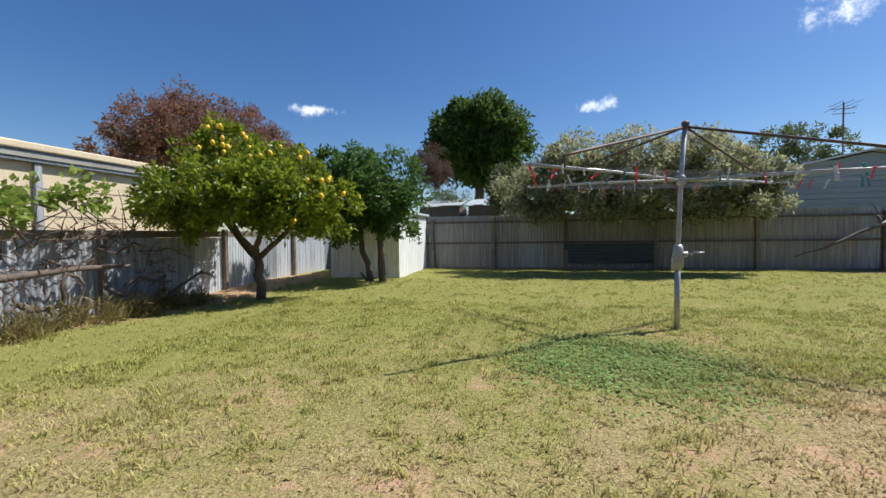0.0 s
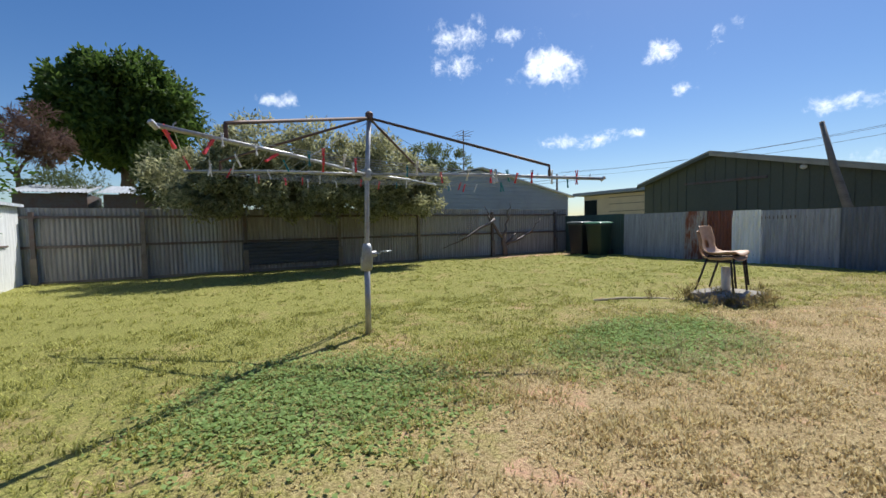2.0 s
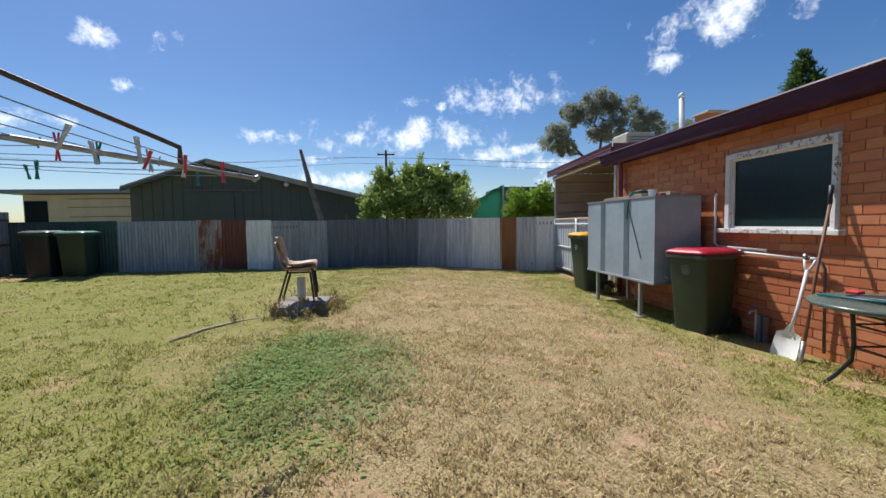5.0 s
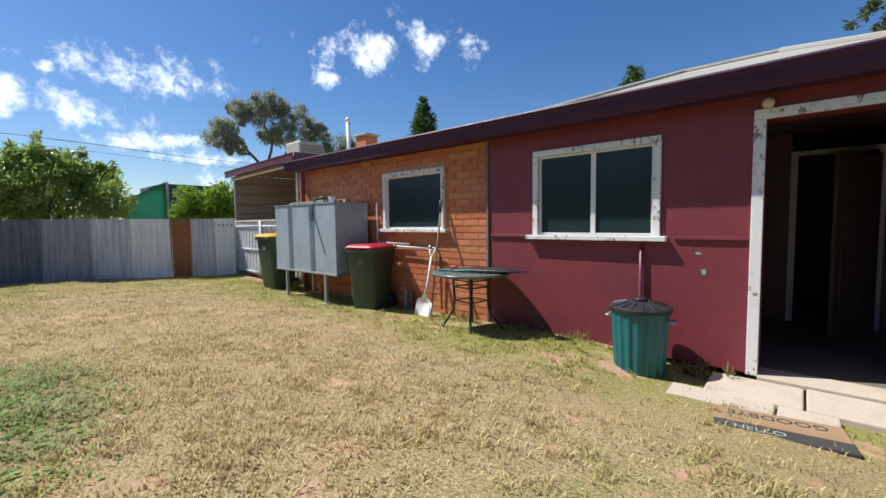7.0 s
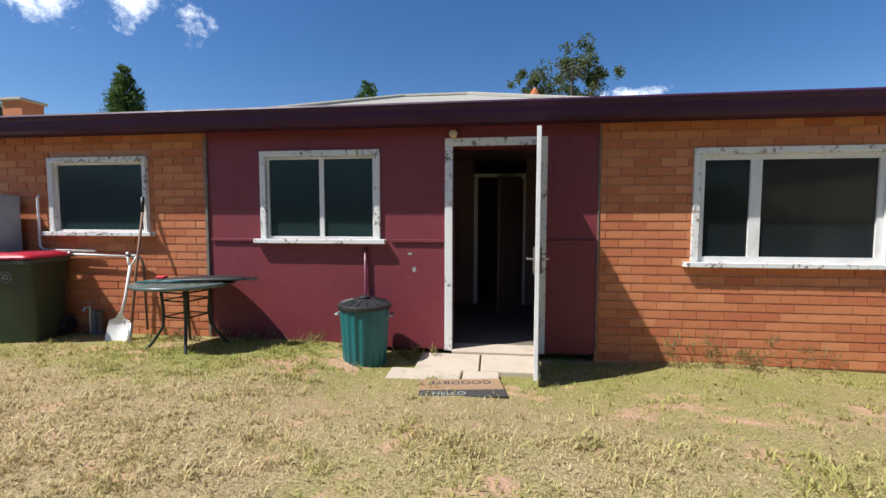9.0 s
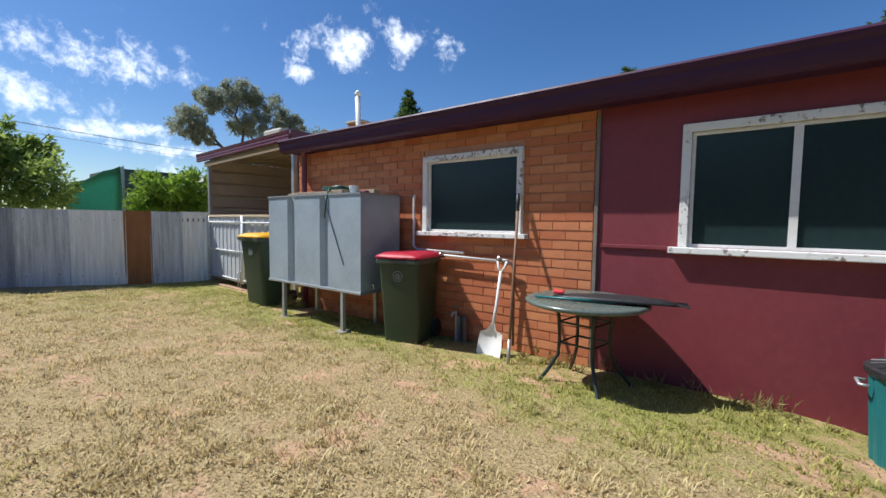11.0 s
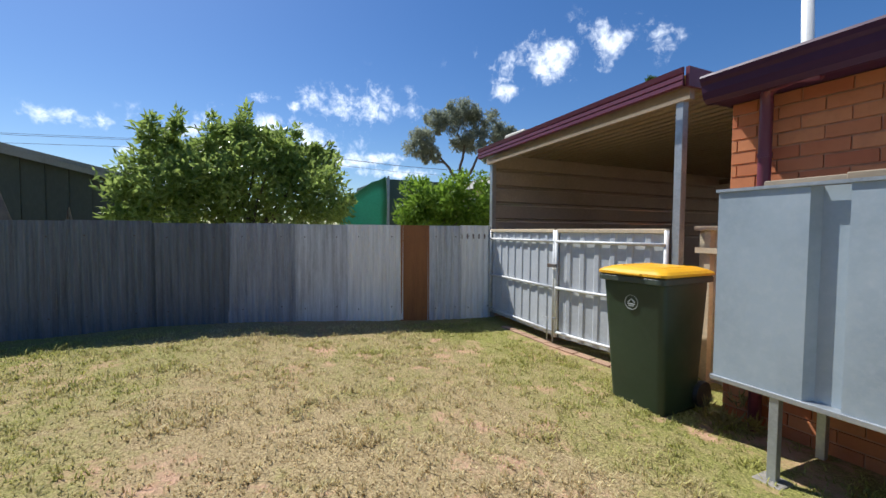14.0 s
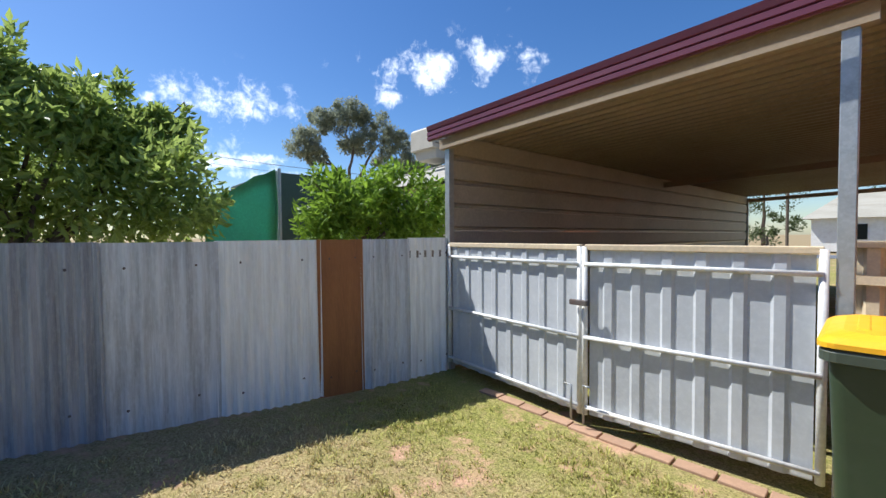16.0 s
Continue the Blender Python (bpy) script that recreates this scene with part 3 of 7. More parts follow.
def grass_blades(name, boxes, count, h_lo, h_hi, label, seed, mat):
    g = np.random.default_rng(seed)
    area = np.array([(b[1] - b[0]) * (b[3] - b[2]) for b in boxes])
    which = g.choice(len(boxes), count, p=area / area.sum())
    b = np.array(boxes)[which]
    tufts = max(1, count // 22)
    own = g.integers(0, tufts, count)
    b = b[:tufts][own]
    loose = g.random(count) < 0.35
    reach = (0.012 + 0.022 * g.random(tufts))[own]
    fx = np.where(loose, g.random(count), g.random(tufts)[own])
    fy = np.where(loose, g.random(count), g.random(tufts)[own])
    x = b[:, 0] + (b[:, 1] - b[:, 0]) * fx + np.where(loose, 0, g.normal(size=count) * reach)
    y = b[:, 2] + (b[:, 3] - b[:, 2]) * fy + np.where(loose, 0, g.normal(size=count) * reach)
    grown = np.where(loose, 0.75, (0.7 + 0.7 * g.random(tufts) ** 2)[own])
    clump = np.array([noise.noise((u * 2.3, w * 2.3, 9.0)) + 0.6 * noise.noise((u * 7, w * 7, 2.0)) for u, w in zip(x, y)])
    keep = clump + 1.1 * g.random(count) > 0.0
    x, y, clump, grown = x[keep], y[keep], clump[keep], grown[keep]
    n = len(x)
    z = np.array([ground_z(u, w) + 0.03 * (noise.noise((u * 1.1, w * 1.1, 0)) + 0.5 * noise.noise((u * 3, w * 3, 4))) for u, w in zip(x, y)]) - 0.006
    h = (h_lo + (h_hi - h_lo) * g.random(n) ** 2) * (1 + 0.7 * np.clip(clump, -0.3, 1)) * grown
    a = g.random(n) * math.tau
    lean = 0.3 + 1.1 * g.random(n)
    wv = 0.0022 + 0.0028 * g.random(n)
    dx, dy = np.cos(a), np.sin(a)
    root = np.stack([x, y, z], 1)
    side = np.stack([-dy, dx, np.zeros(n)], 1) * wv[:, None]
    mid = root + np.stack([dx * lean * h * 0.35, dy * lean * h * 0.35, h * 0.65], 1)
    tip = root + np.stack([dx * lean * h, dy * lean * h, h], 1)
    v = np.stack([root - side, root + side, mid + side * 0.8, mid - side * 0.8, tip], 1).reshape(-1, 3)
    i = np.arange(n) * 5
    quads = np.stack([i, i + 1, i + 2, i + 3], 1).tolist()
    tris = np.stack([i + 3, i + 2, i + 4], 1).tolist()
    return tagged(raw(name, v.tolist(), quads + tris, mat), label, "grass", kind="stuff")


# ---- house: walls, openings, roof ----
HX0, HX1 = -7.0, 7.46
BASE = -0.25
WALL_TOP = 2.16


def pierced(name, x0, x1, y0, y1, z0, z1, holes, mat, label=""):
    """A wall along x with rectangular holes (x0, x1, z0, z1), built from butted blocks."""
    bm = bmesh.new()
    cuts = sorted({x0, x1, *[h[0] for h in holes], *[h[1] for h in holes]})
    for a, b in zip(cuts, cuts[1:]):
        spans = [(z0, z1)]
        for h in holes:
            if h[0] <= a and h[1] >= b:
                spans = [s for lo, hi in spans for s in ((lo, h[2]), (h[3], hi)) if s[1] - s[0] > 1e-4]
        for lo, hi in spans:
            box(a, b, y0, y1, lo, hi, bm=bm)
    return tagged(obj(name, bm, mat), label, "wall", kind="structure")


W1, W2, W3, DOOR = (3.86, 4.98, 1.05, 1.82), (1.235, 2.42, 0.985, 1.845), (-3.50, -1.92, 0.79, 1.80), (-0.43, 0.42, -0.17, 1.92)
wall_east = pierced("wall_east", 3.1, HX1, -1.21, -1.008, BASE, WALL_TOP, [W1], M_MORTAR, "orange brick house wall with a window")
wall_middle = pierced("wall_middle", -1.0, 3.1, -1.20, -1.0, BASE + 0.10, WALL_TOP, [W2, DOOR], M_MAROON, "maroon painted sheet wall with a doorway")
wall_west = pierced("wall_west", HX0, -1.0, -1.21, -1.008, BASE, WALL_TOP, [W3], M_MORTAR, "orange brick house wall with a window")
# unseen end wall, run on to y -13 to keep light out of the carport
tagged(obj("wall_end", box(HX1 - 0.2, HX1 - 0.006, -13.0, -1.212, BASE, 2.3), M_MORTAR), "orange brick end wall, extended unseen to shade the carport", "wall", kind="structure")
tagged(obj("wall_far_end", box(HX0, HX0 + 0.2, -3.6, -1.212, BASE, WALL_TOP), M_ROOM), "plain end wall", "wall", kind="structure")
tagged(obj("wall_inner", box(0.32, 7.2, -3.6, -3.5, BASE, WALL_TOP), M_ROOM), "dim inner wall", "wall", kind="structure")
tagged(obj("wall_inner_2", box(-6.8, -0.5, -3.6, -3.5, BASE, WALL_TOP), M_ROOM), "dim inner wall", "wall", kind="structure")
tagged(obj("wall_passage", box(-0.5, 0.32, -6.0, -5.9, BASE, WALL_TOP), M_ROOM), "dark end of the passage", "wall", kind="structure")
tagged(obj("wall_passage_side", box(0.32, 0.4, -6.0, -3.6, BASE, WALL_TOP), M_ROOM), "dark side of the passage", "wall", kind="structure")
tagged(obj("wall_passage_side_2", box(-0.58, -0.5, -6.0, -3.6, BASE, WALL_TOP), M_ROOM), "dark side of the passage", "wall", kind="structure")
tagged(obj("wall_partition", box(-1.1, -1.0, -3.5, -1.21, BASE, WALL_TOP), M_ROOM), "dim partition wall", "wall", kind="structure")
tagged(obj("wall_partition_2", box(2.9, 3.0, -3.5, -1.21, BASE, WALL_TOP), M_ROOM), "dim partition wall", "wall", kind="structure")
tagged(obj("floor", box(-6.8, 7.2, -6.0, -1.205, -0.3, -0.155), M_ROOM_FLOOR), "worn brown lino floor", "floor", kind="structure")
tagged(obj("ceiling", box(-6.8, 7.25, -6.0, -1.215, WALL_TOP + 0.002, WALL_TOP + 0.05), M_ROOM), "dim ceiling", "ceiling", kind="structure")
bm = box(0.25, 0.315, -3.497, -3.47, -0.15, 1.88)
box(-0.5, -0.435, -3.497, -3.47, -0.15, 1.88, bm=bm)
box(-0.5, 0.315, -3.497, -3.47, 1.882, 1.94, bm=bm)
tagged(obj("trim_inner_door", bm, M_WHITE), "white painted inner door frame", "door frame", kind="structure")
inner = thing("inner_door", "dim brown panelled inner door standing ajar", "door", pose(-0.44, -3.44, -0.15, 0, 0, 60))
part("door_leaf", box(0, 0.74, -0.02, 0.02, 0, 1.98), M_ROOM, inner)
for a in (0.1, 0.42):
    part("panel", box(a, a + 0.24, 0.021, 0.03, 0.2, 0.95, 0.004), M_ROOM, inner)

# maroon cladding: joints, batten, scuffs
bm = box(2.45, 3.06, -0.999, -0.978, 0.955, 0.985, 0.003)
box(0.505, 1.06, -0.999, -0.978, 0.955, 0.985, 0.003, bm=bm)
box(-0.99, -0.51, -0.999, -0.978, 0.955, 0.985, 0.003, bm=bm)
tagged(obj("trim_batten", bm, M_MAROON), "maroon horizontal cover batten", "trim", kind="structure")
bm = box(3.09, 3.122, -1.0, -0.978, -0.1, 2.08, 0.004)
tagged(obj("trim_corner_post", bm, M_RAIL), "narrow weathered timber corner strip", "trim", kind="structure")
bm = box(-1.012, -0.998, -1.0, -0.988, -0.1, 2.1, 0.003)
tagged(obj("trim_corner_post_2", bm, M_RAIL), "thin weathered corner strip", "trim", kind="structure")
for x, z, w, h in ((0.863, 0.835, 0.06, 0.035), (0.82, 0.672, 0.05, 0.075)):
    pts = [(x + w * 0.5 * math.cos(a) * rng.uniform(0.6, 1.1), -0.9975, z + h * 0.5 * math.sin(a) * rng.uniform(0.6, 1.1)) for a in [k * math.tau / 14 for k in range(14)]]
    bm = bmesh.new()
    f = bm.faces.new([bm.verts.new(p) for p in pts])
    r = bmesh.ops.extrude_face_region(bm, geom=[f])
    bmesh.ops.translate(bm, verts=[v for v in r["geom"] if isinstance(v, bmesh.types.BMVert)], vec=(0, 0.0015, 0))
    ob = part("paint_scar", bm, M_PALE_MARK, wall_middle, "patch of flaked maroon paint showing pale plaster")


def window(name, hole, sash, mullions, glass, frame_mat, label, sill_over=0.06, drop=0.0):
    x0, x1, z0, z1 = hole
    top = thing(name, label, "window", kind="structure")
    w = 0.062
    for n, b in (("frame_head", (x0 - w, x1 + w, z1, z1 + w)), ("frame_jamb", (x0 - w, x0, z0 - 0.0, z1)), ("frame_jamb", (x1, x1 + w, z0, z1))):
        part(n, box(b[0], b[1], -1.07, -0.972, b[2], b[3], 0.005), frame_mat, top)
    part("window_sill", box(x0 - w - sill_over, x1 + w + sill_over, -1.07, -0.925, z0 - 0.05, z0 - 0.002, 0.006, m=Matrix.Translation((0, 0, drop))), frame_mat, top, "flaking white timber sill")
    s = sash
    edges = [x0, *mullions, x1]
    for a, b in zip(edges, edges[1:]):
        fr = bmesh.new()
        box(a, b, -1.05, -1.01, z0, z0 + s, bm=fr)
        box(a, b, -1.05, -1.01, z1 - s, z1, bm=fr)
        box(a, a + s, -1.05, -1.01, z0 + s, z1 - s, bm=fr)
        box(b - s, b, -1.05, -1.01, z0 + s, z1 - s, bm=fr)
        fo = part("sash", fr, M_WHITE, top)
        part("pane", box(a + s, b - s, -1.036, -1.03, z0 + s, z1 - s), glass, fo, "dark reflecting window pane")
    return top


window("window_1", W1, 0.022, (), M_FROST, M_FLAKY, "small window in flaking white timber with a dark screen")
window("window_2", W2, 0.024, (1.81,), M_FROST, M_FLAKY, "wide white window with two dark obscure panes")
window("window_3", W3, 0.05, (-2.42,), M_GLASS, M_FLAKY, "wide window in flaking white timber with dark panes", 0.07)

# ragged timber strip beside the small window
bm = box(3.80, 3.835, -0.972, -0.955, 1.02, 1.86, 0.004)
tagged(obj("trim_window_strip", bm, M_FLAKY), "flaking white cover strip beside the window", "trim", kind="structure")

# back door and its frame
doorway = thing("door_1", "open back doorway with a flaking white timber frame", "door", kind="structure")
part("frame_jamb", box(0.42, 0.50, -1.21, -0.975, -0.16, 1.92, 0.005), M_FLAKY, doorway)
part("frame_jamb", box(-0.51, -0.43, -1.21, -0.975, -0.16, 1.92, 0.005), M_FLAKY, doorway)
part("frame_head", box(-0.51, 0.50, -1.21, -0.975, 1.922, 2.0, 0.005), M_FLAKY, doorway)
part("threshold", box(-0.43, 0.42, -1.22, -0.93, -0.19, -0.145, 0.006), M_CONCRETE, doorway, "worn pale threshold")
screen = thing("screen_door", "white-framed security screen door standing open", "door", pose(-0.44, -0.985, -0.14, 0, 0, 83))
fr = bmesh.new()
box(0, 0.06, -0.018, 0.018, 0, 2.06, 0.004, bm=fr)
box(0.75, 0.81, -0.018, 0.018, 0, 2.06, 0.004, bm=fr)
box(0.06, 0.75, -0.018, 0.018, 0, 0.08, 0.004, bm=fr)
box(0.06, 0.75, -0.018, 0.018, 1.99, 2.06, 0.004, bm=fr)
box(0.06, 0.75, -0.018, 0.018, 0.92, 0.98, 0.004, bm=fr)
part("door_frame", fr, M_WHITE, screen)
part("mesh_panel", box(0.06, 0.75, -0.004, 0.004, 0.08, 0.92), M_FLYSCREEN, screen, "dark mesh panel")
part("mesh_panel", box(0.06, 0.75, -0.004, 0.004, 0.98, 1.99), M_FLYSCREEN, screen, "dark mesh panel")
bm = box(0.765, 0.80, -0.035, 0.035, 0.88, 1.10, 0.006)
tube([(0.78, -0.03, 1.0), (0.78, -0.08, 1.0), (0.70, -0.085, 1.0)], 0.009, 8, bm)
tube([(0.78, 0.03, 1.0), (0.78, 0.08, 1.0), (0.70, 0.085, 1.0)], 0.009, 8, bm)
part("door_handle", bm, M_POST, screen, "worn dark lock and lever handle")
for z in (0.25, 1.0, 1.8):
    part("hinge", tube([(0.0, 0.022, z), (0.0, 0.022, z + 0.1)], 0.009, 8), M_STEEL, screen)

# gutter, soffit, roofs
gut = bmesh.new()
prof = [(-0.81, 2.10), (-0.75, 2.095), (-0.715, 2.12), (-0.698, 2.165), (-0.692, 2.21), (-0.675, 2.23), (-0.665, 2.257), (-0.675, 2.275), (-0.69, 2.265), (-0.705, 2.23), (-0.80, 2.22), (-0.81, 2.245)]
loft([[(x, y, z) for y, z in prof] for x in (HX0, -3.6, 0.2, 4.0, 7.49)], gut)
gutter = tagged(obj("trim_gutter", gut, M_PURPLE), "long dark plum painted roof gutter", "gutter", kind="structure")
tagged(obj("trim_soffit", box(HX0, 7.485, -1.008, -0.815, 2.12, 2.138), M_PURPLE), "dark plum painted eave lining", "eave", kind="structure")
rf = bmesh.new()
loft([[(x, -0.765, 2.262), (x, -0.765, 2.275), (x, -3.4, 2.86), (x, -3.4, 2.83)] for x in (HX0, 7.49)], rf)
tagged(obj("roof_lean_to", rf, M_ROOF), "low pale iron lean-to roof", "roof", kind="structure")
tagged(obj("trim_barge", box(7.487, 7.51, -3.4, -0.84, 2.12, 2.30), M_PURPLE), "plum barge board", "trim", kind="structure")


def hip_roof(name, x0, x1, y0, y1, z0, r0, r1, zr, mat, label):
    yc = (y0 + y1) / 2
    c = [Vector(p) for p in ((x0, y1, z0), (x1, y1, z0), (x1, y0, z0), (x0, y0, z0), (r0, yc, zr), (r1, yc, zr))]
    bm = bmesh.new()
    for ids in ((0, 1, 5, 4), (2, 3, 4, 5), (3, 0, 4), (1, 2, 5)):
        q = [c[i] for i in ids]
        bm.faces.new([bm.verts.new(p) for p in q])
        # raised ribs of the iron, running up the slope
        eave = q[1] - q[0]
        up = (q[2] - q[1]) if len(q) == 3 else (q[3] - q[0] + q[2] - q[1])
        nrm = eave.cross(up).normalized()
        across = nrm.cross(eave).normalized()
        n = int(eave.length / 0.19)
        for k in range(1, n):
            base = q[0] + eave * (k / n)
            s = k / n
            top = 1.0
            a = (q[3] if len(q) == 4 else q[2])
            b = q[2]
            # height available on this line, limited by both hips
            hgt = (a - q[0]).dot(across)
            left = (a - q[0]).dot(eave.normalized())
            right = eave.length - (b - q[0]).dot(eave.normalized())
            d = s * eave.length
            top = min(1.0, d / max(left, 1e-3), (eave.length - d) / max(right, 1e-3))
            tip = base + across * hgt * top
            w = eave.normalized() * 0.035
            h = nrm * 0.02
            p = [base - w, base + h, base + w, tip + w, tip + h, tip - w]
            vs = [bm.verts.new(v) for v in p]
            bm.faces.new((vs[0], vs[1], vs[4], vs[5]))
            bm.faces.new((vs[1], vs[2], vs[3], vs[4]))
    for a, b in ((0, 4), (3, 4), (1, 5), (2, 5), (4, 5)):
        tube([c[a] + Vector((0, 0, 0.02)), c[b] + Vector((0, 0, 0.02))], 0.05, 6, bm)
    return tagged(obj(name, bm, mat), label, "roof", kind="structure")


hip_roof("roof_main", -2.3, 4.95, -9.7, -3.3, 2.90, 0.6, 2.1, 4.10, M_ROOF, "pale ribbed iron hip roof")
bm = tube([(7.40, -2.25, 2.2), (7.40, -2.25, 2.42), (7.58, -2.25, 2.62), (7.60, -2.25, 3.34)], 0.045, 12)
tube([(7.60, -2.25, 3.30), (7.60, -2.25, 3.36), (7.60, -2.25, 3.40)], [0.052, 0.052, 0.02], 12, bm)
flue = tagged(obj("flue_pipe", bm, M_WHITE, False), "white flue pipe with a cowl above the roof", "flue")
chim = thing("chimney", "orange brick chimney with a pale cap", "chimney", pose(12.9, -7.0, 0))
part("stack", box(-0.3, 0.3, -0.28, 0.28, -0.1, 4.42), M_BRICK, chim)
part("cap", box(-0.37, 0.37, -0.35, 0.35, 4.42, 4.50, 0.02), M_CONCRETE, chim, "pale concrete cap")
bm = lathe([(0.11, 0), (0.10, 0.22), (0.05, 0.30), (0.02, 0.34)], 12, m=pose(-0.85, -6.0, 3.7))
tagged(obj("roof_vent", bm, M_BRICK, False), "terracotta finial on the iron roof", "vent")

# wall lamp by the door
lamp = thing("wall_lamp", "old bulkhead lamp with amber-clear glass over the doorway", "lamp", pose(0.41, -0.995, 2.045) @ Matrix.Diagonal((0.72, 0.72, 0.72, 1)))
part("base", lathe([(0.05, 0), (0.05, 0.03), (0.03, 0.04)], 16, m=pose(0, 0, 0, -90, 0, 0)), M_STEEL, lamp)
part("globe", lathe([(0.03, 0), (0.055, 0.03), (0.06, 0.07), (0.045, 0.10), (0.015, 0.115)], 16, m=pose(0, 0.04, 0, -110, 0, 0)), M_LAMP, lamp, "amber glass globe", False)

# ---- carport, gates, side fences ----
CP = thing("carport", "steel carport with maroon fascia, cream ceiling and beige sheet wall", "carport", kind="structure")
bm = bmesh.new()
loft([[(x, -1.16, z + 0.0), (x, -1.12, z + 0.008), (x, -1.12, z + 0.04), (x, -1.135, z + 0.048), (x, -1.12, z + 0.056), (x, -1.12, z + 0.09), (x, -1.135, z + 0.098), (x, -1.12, z + 0.106), (x, -1.11, z + 0.15), (x, -1.14, z + 0.16), (x, -1.14, z)] for x, z in ((7.93, 2.42), (11.25, 2.32))], bm)
part("fascia", bm, M_CP_FASCIA, CP, "maroon ribbed fascia")
part("side_fascia", loft([[(7.90, y, 2.42), (7.93, y, 2.42), (7.93, y, 2.58), (7.90, y, 2.58)] for y in (-13.0, -1.16)]), M_CP_FASCIA, CP)
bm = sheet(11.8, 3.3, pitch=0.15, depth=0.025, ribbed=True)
ceil = part("ceiling_sheet", bm, M_CP_CEIL, CP, "cream ribbed underside of the roof, colour darkened for shade")
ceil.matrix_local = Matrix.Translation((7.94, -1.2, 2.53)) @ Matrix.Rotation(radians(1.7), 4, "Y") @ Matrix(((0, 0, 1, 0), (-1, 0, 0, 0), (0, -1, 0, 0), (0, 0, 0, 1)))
for x, y in ((11.12, -1.32), (8.05, -1.30), (11.12, -13.0), (8.05, -13.0)):
    part("post", box(x - 0.035, x + 0.035, y - 0.035, y + 0.035, -0.2, 2.36 + (0.07 if x < 9 else 0), 0.004), M_STEEL, CP, "galvanised square post")
for y in (-1.28, -7.0, -13.0):
    part("beam", loft([[(7.95, y - 0.03, 2.34), (7.95, y + 0.03, 2.34), (7.95, y + 0.03, 2.44), (7.95, y - 0.03, 2.44)], [(11.2, y - 0.03, 2.24), (11.2, y + 0.03, 2.24), (11.2, y + 0.03, 2.34), (11.2, y - 0.03, 2.34)]]), M_CP_CEIL, CP, "steel beam in the shade-darkened cream")
for k in range(5):
    z0 = 1.12 + k * 0.258
    bm = loft([[(11.20, y, z0), (11.175, y, z0 + 0.004), (11.172, y, z0 + 0.03), (11.125, y, z0 + 0.045), (11.115, y, z0 + 0.235), (11.125, y, z0 + 0.25), (11.20, y, z0 + 0.254)] for y in (-13.0, -1.36)])
    part("wall_sheet", bm, M_CP_WALL, CP, "beige horizontal wall sheet")
part("wall_sheet", box(11.15, 11.19, -13.0, -1.36, -0.2, 1.115), M_CP_WALL, CP)


def gate(name, x0, x1, y0, y1, label, latch):
    L = math.hypot(x1 - x0, y1 - y0)
    top = thing(name, label, "gate", Matrix.Translation((x0, y0, -0.06)) @ Matrix.Rotation(math.atan2(y1 - y0, x1 - x0), 4, "Z"), group="carport gates")
    z1 = 1.30
    s = part("panel", sheet(L - 0.06, 1.22, pitch=0.19, depth=0.012, ribbed=True), M_GATE, top, "pale ribbed steel sheet")
    s.matrix_local = Matrix.Translation((0.03, -0.018, 0.04))
    for z in (0.10, 0.62, 1.16):
        part("rail", tube([(0, 0.015, z), (L, 0.015, z)], 0.016, 8), M_GATE_TUBE, top, flat=False)
    part("top_rail", box(0.0, L, -0.045, 0.012, 1.262, 1.305, 0.006), M_CREAM, top, "cream capping rail")
    for x in (0.0, L):
        part("stile", tube([(x, 0.0, 0.04), (x, 0.0, 1.29)], 0.022, 10), M_GATE_TUBE, top, flat=False)
    if latch:
        bm = tube([(0.03, 0.03, 0.02), (0.03, 0.03, 0.26), (0.09, 0.03, 0.26)], 0.009, 8)
        part("drop_bolt", bm, M_STEEL, top, flat=False)
        bm = box(-0.05, 0.06, 0.0, 0.035, 0.86, 0.90, 0.004)
        tube([(0.02, 0.04, 0.88), (0.02, 0.05, 0.83), (-0.02, 0.05, 0.83), (-0.02, 0.04, 0.88)], 0.007, 6, bm)
        part("latch", bm, M_POST, top, "rusty latch and padlock")
    return top


gate("gate", 11.06, 9.46, -1.26, -1.13, "pale steel-sheet gate leaf with tube rails", False).matrix_world = Matrix.Translation((9.46, -1.13, -0.06)) @ Matrix.Rotation(math.atan2(-0.13, 1.60), 4, "Z")
gate("gate", 8.13, 9.42, -1.26, -1.13, "pale steel-sheet gate leaf with latch and tube rails", False).matrix_world = Matrix.Translation((8.13, -1.26, -0.06)) @ Matrix.Rotation(math.atan2(0.13, 1.29), 4, "Z")
g_latch = thing("gate_latch", "rusty latch and drop bolts between the gate leaves", "latch", pose(9.44, -1.09, -0.06))
bm = tube([(0.05, 0.03, 0.0), (0.05, 0.03, 0.26), (0.11, 0.03, 0.26)], 0.009, 8)
tube([(-0.05, 0.03, 0.0), (-0.05, 0.03, 0.28), (-0.10, 0.03, 0.28)], 0.009, 8, bm)
part("drop_bolt", bm, M_STEEL, g_latch, flat=False)
part("hasp", box(-0.07, 0.07, 0.0, 0.03, 0.86, 0.90, 0.005), M_POST, g_latch)
side = thing("side_fence", "short cream sheet fence between carport post and house", "fence", pose(7.44, -1.62, -0.15))
s = part("sheet", sheet(0.62, 1.40, pitch=0.19, depth=0.035, ribbed=True), M_CREAM, side)
part("rail", box(0, 0.62, 0.04, 0.07, 1.18, 1.23), M_CREAM, side)
part("top_rail", box(0, 0.64, -0.02, 0.06, 1.38, 1.42, 0.005), M_CREAM, side)
edge = thing("paver_edging", "row of terracotta pavers under the gates", "edging")
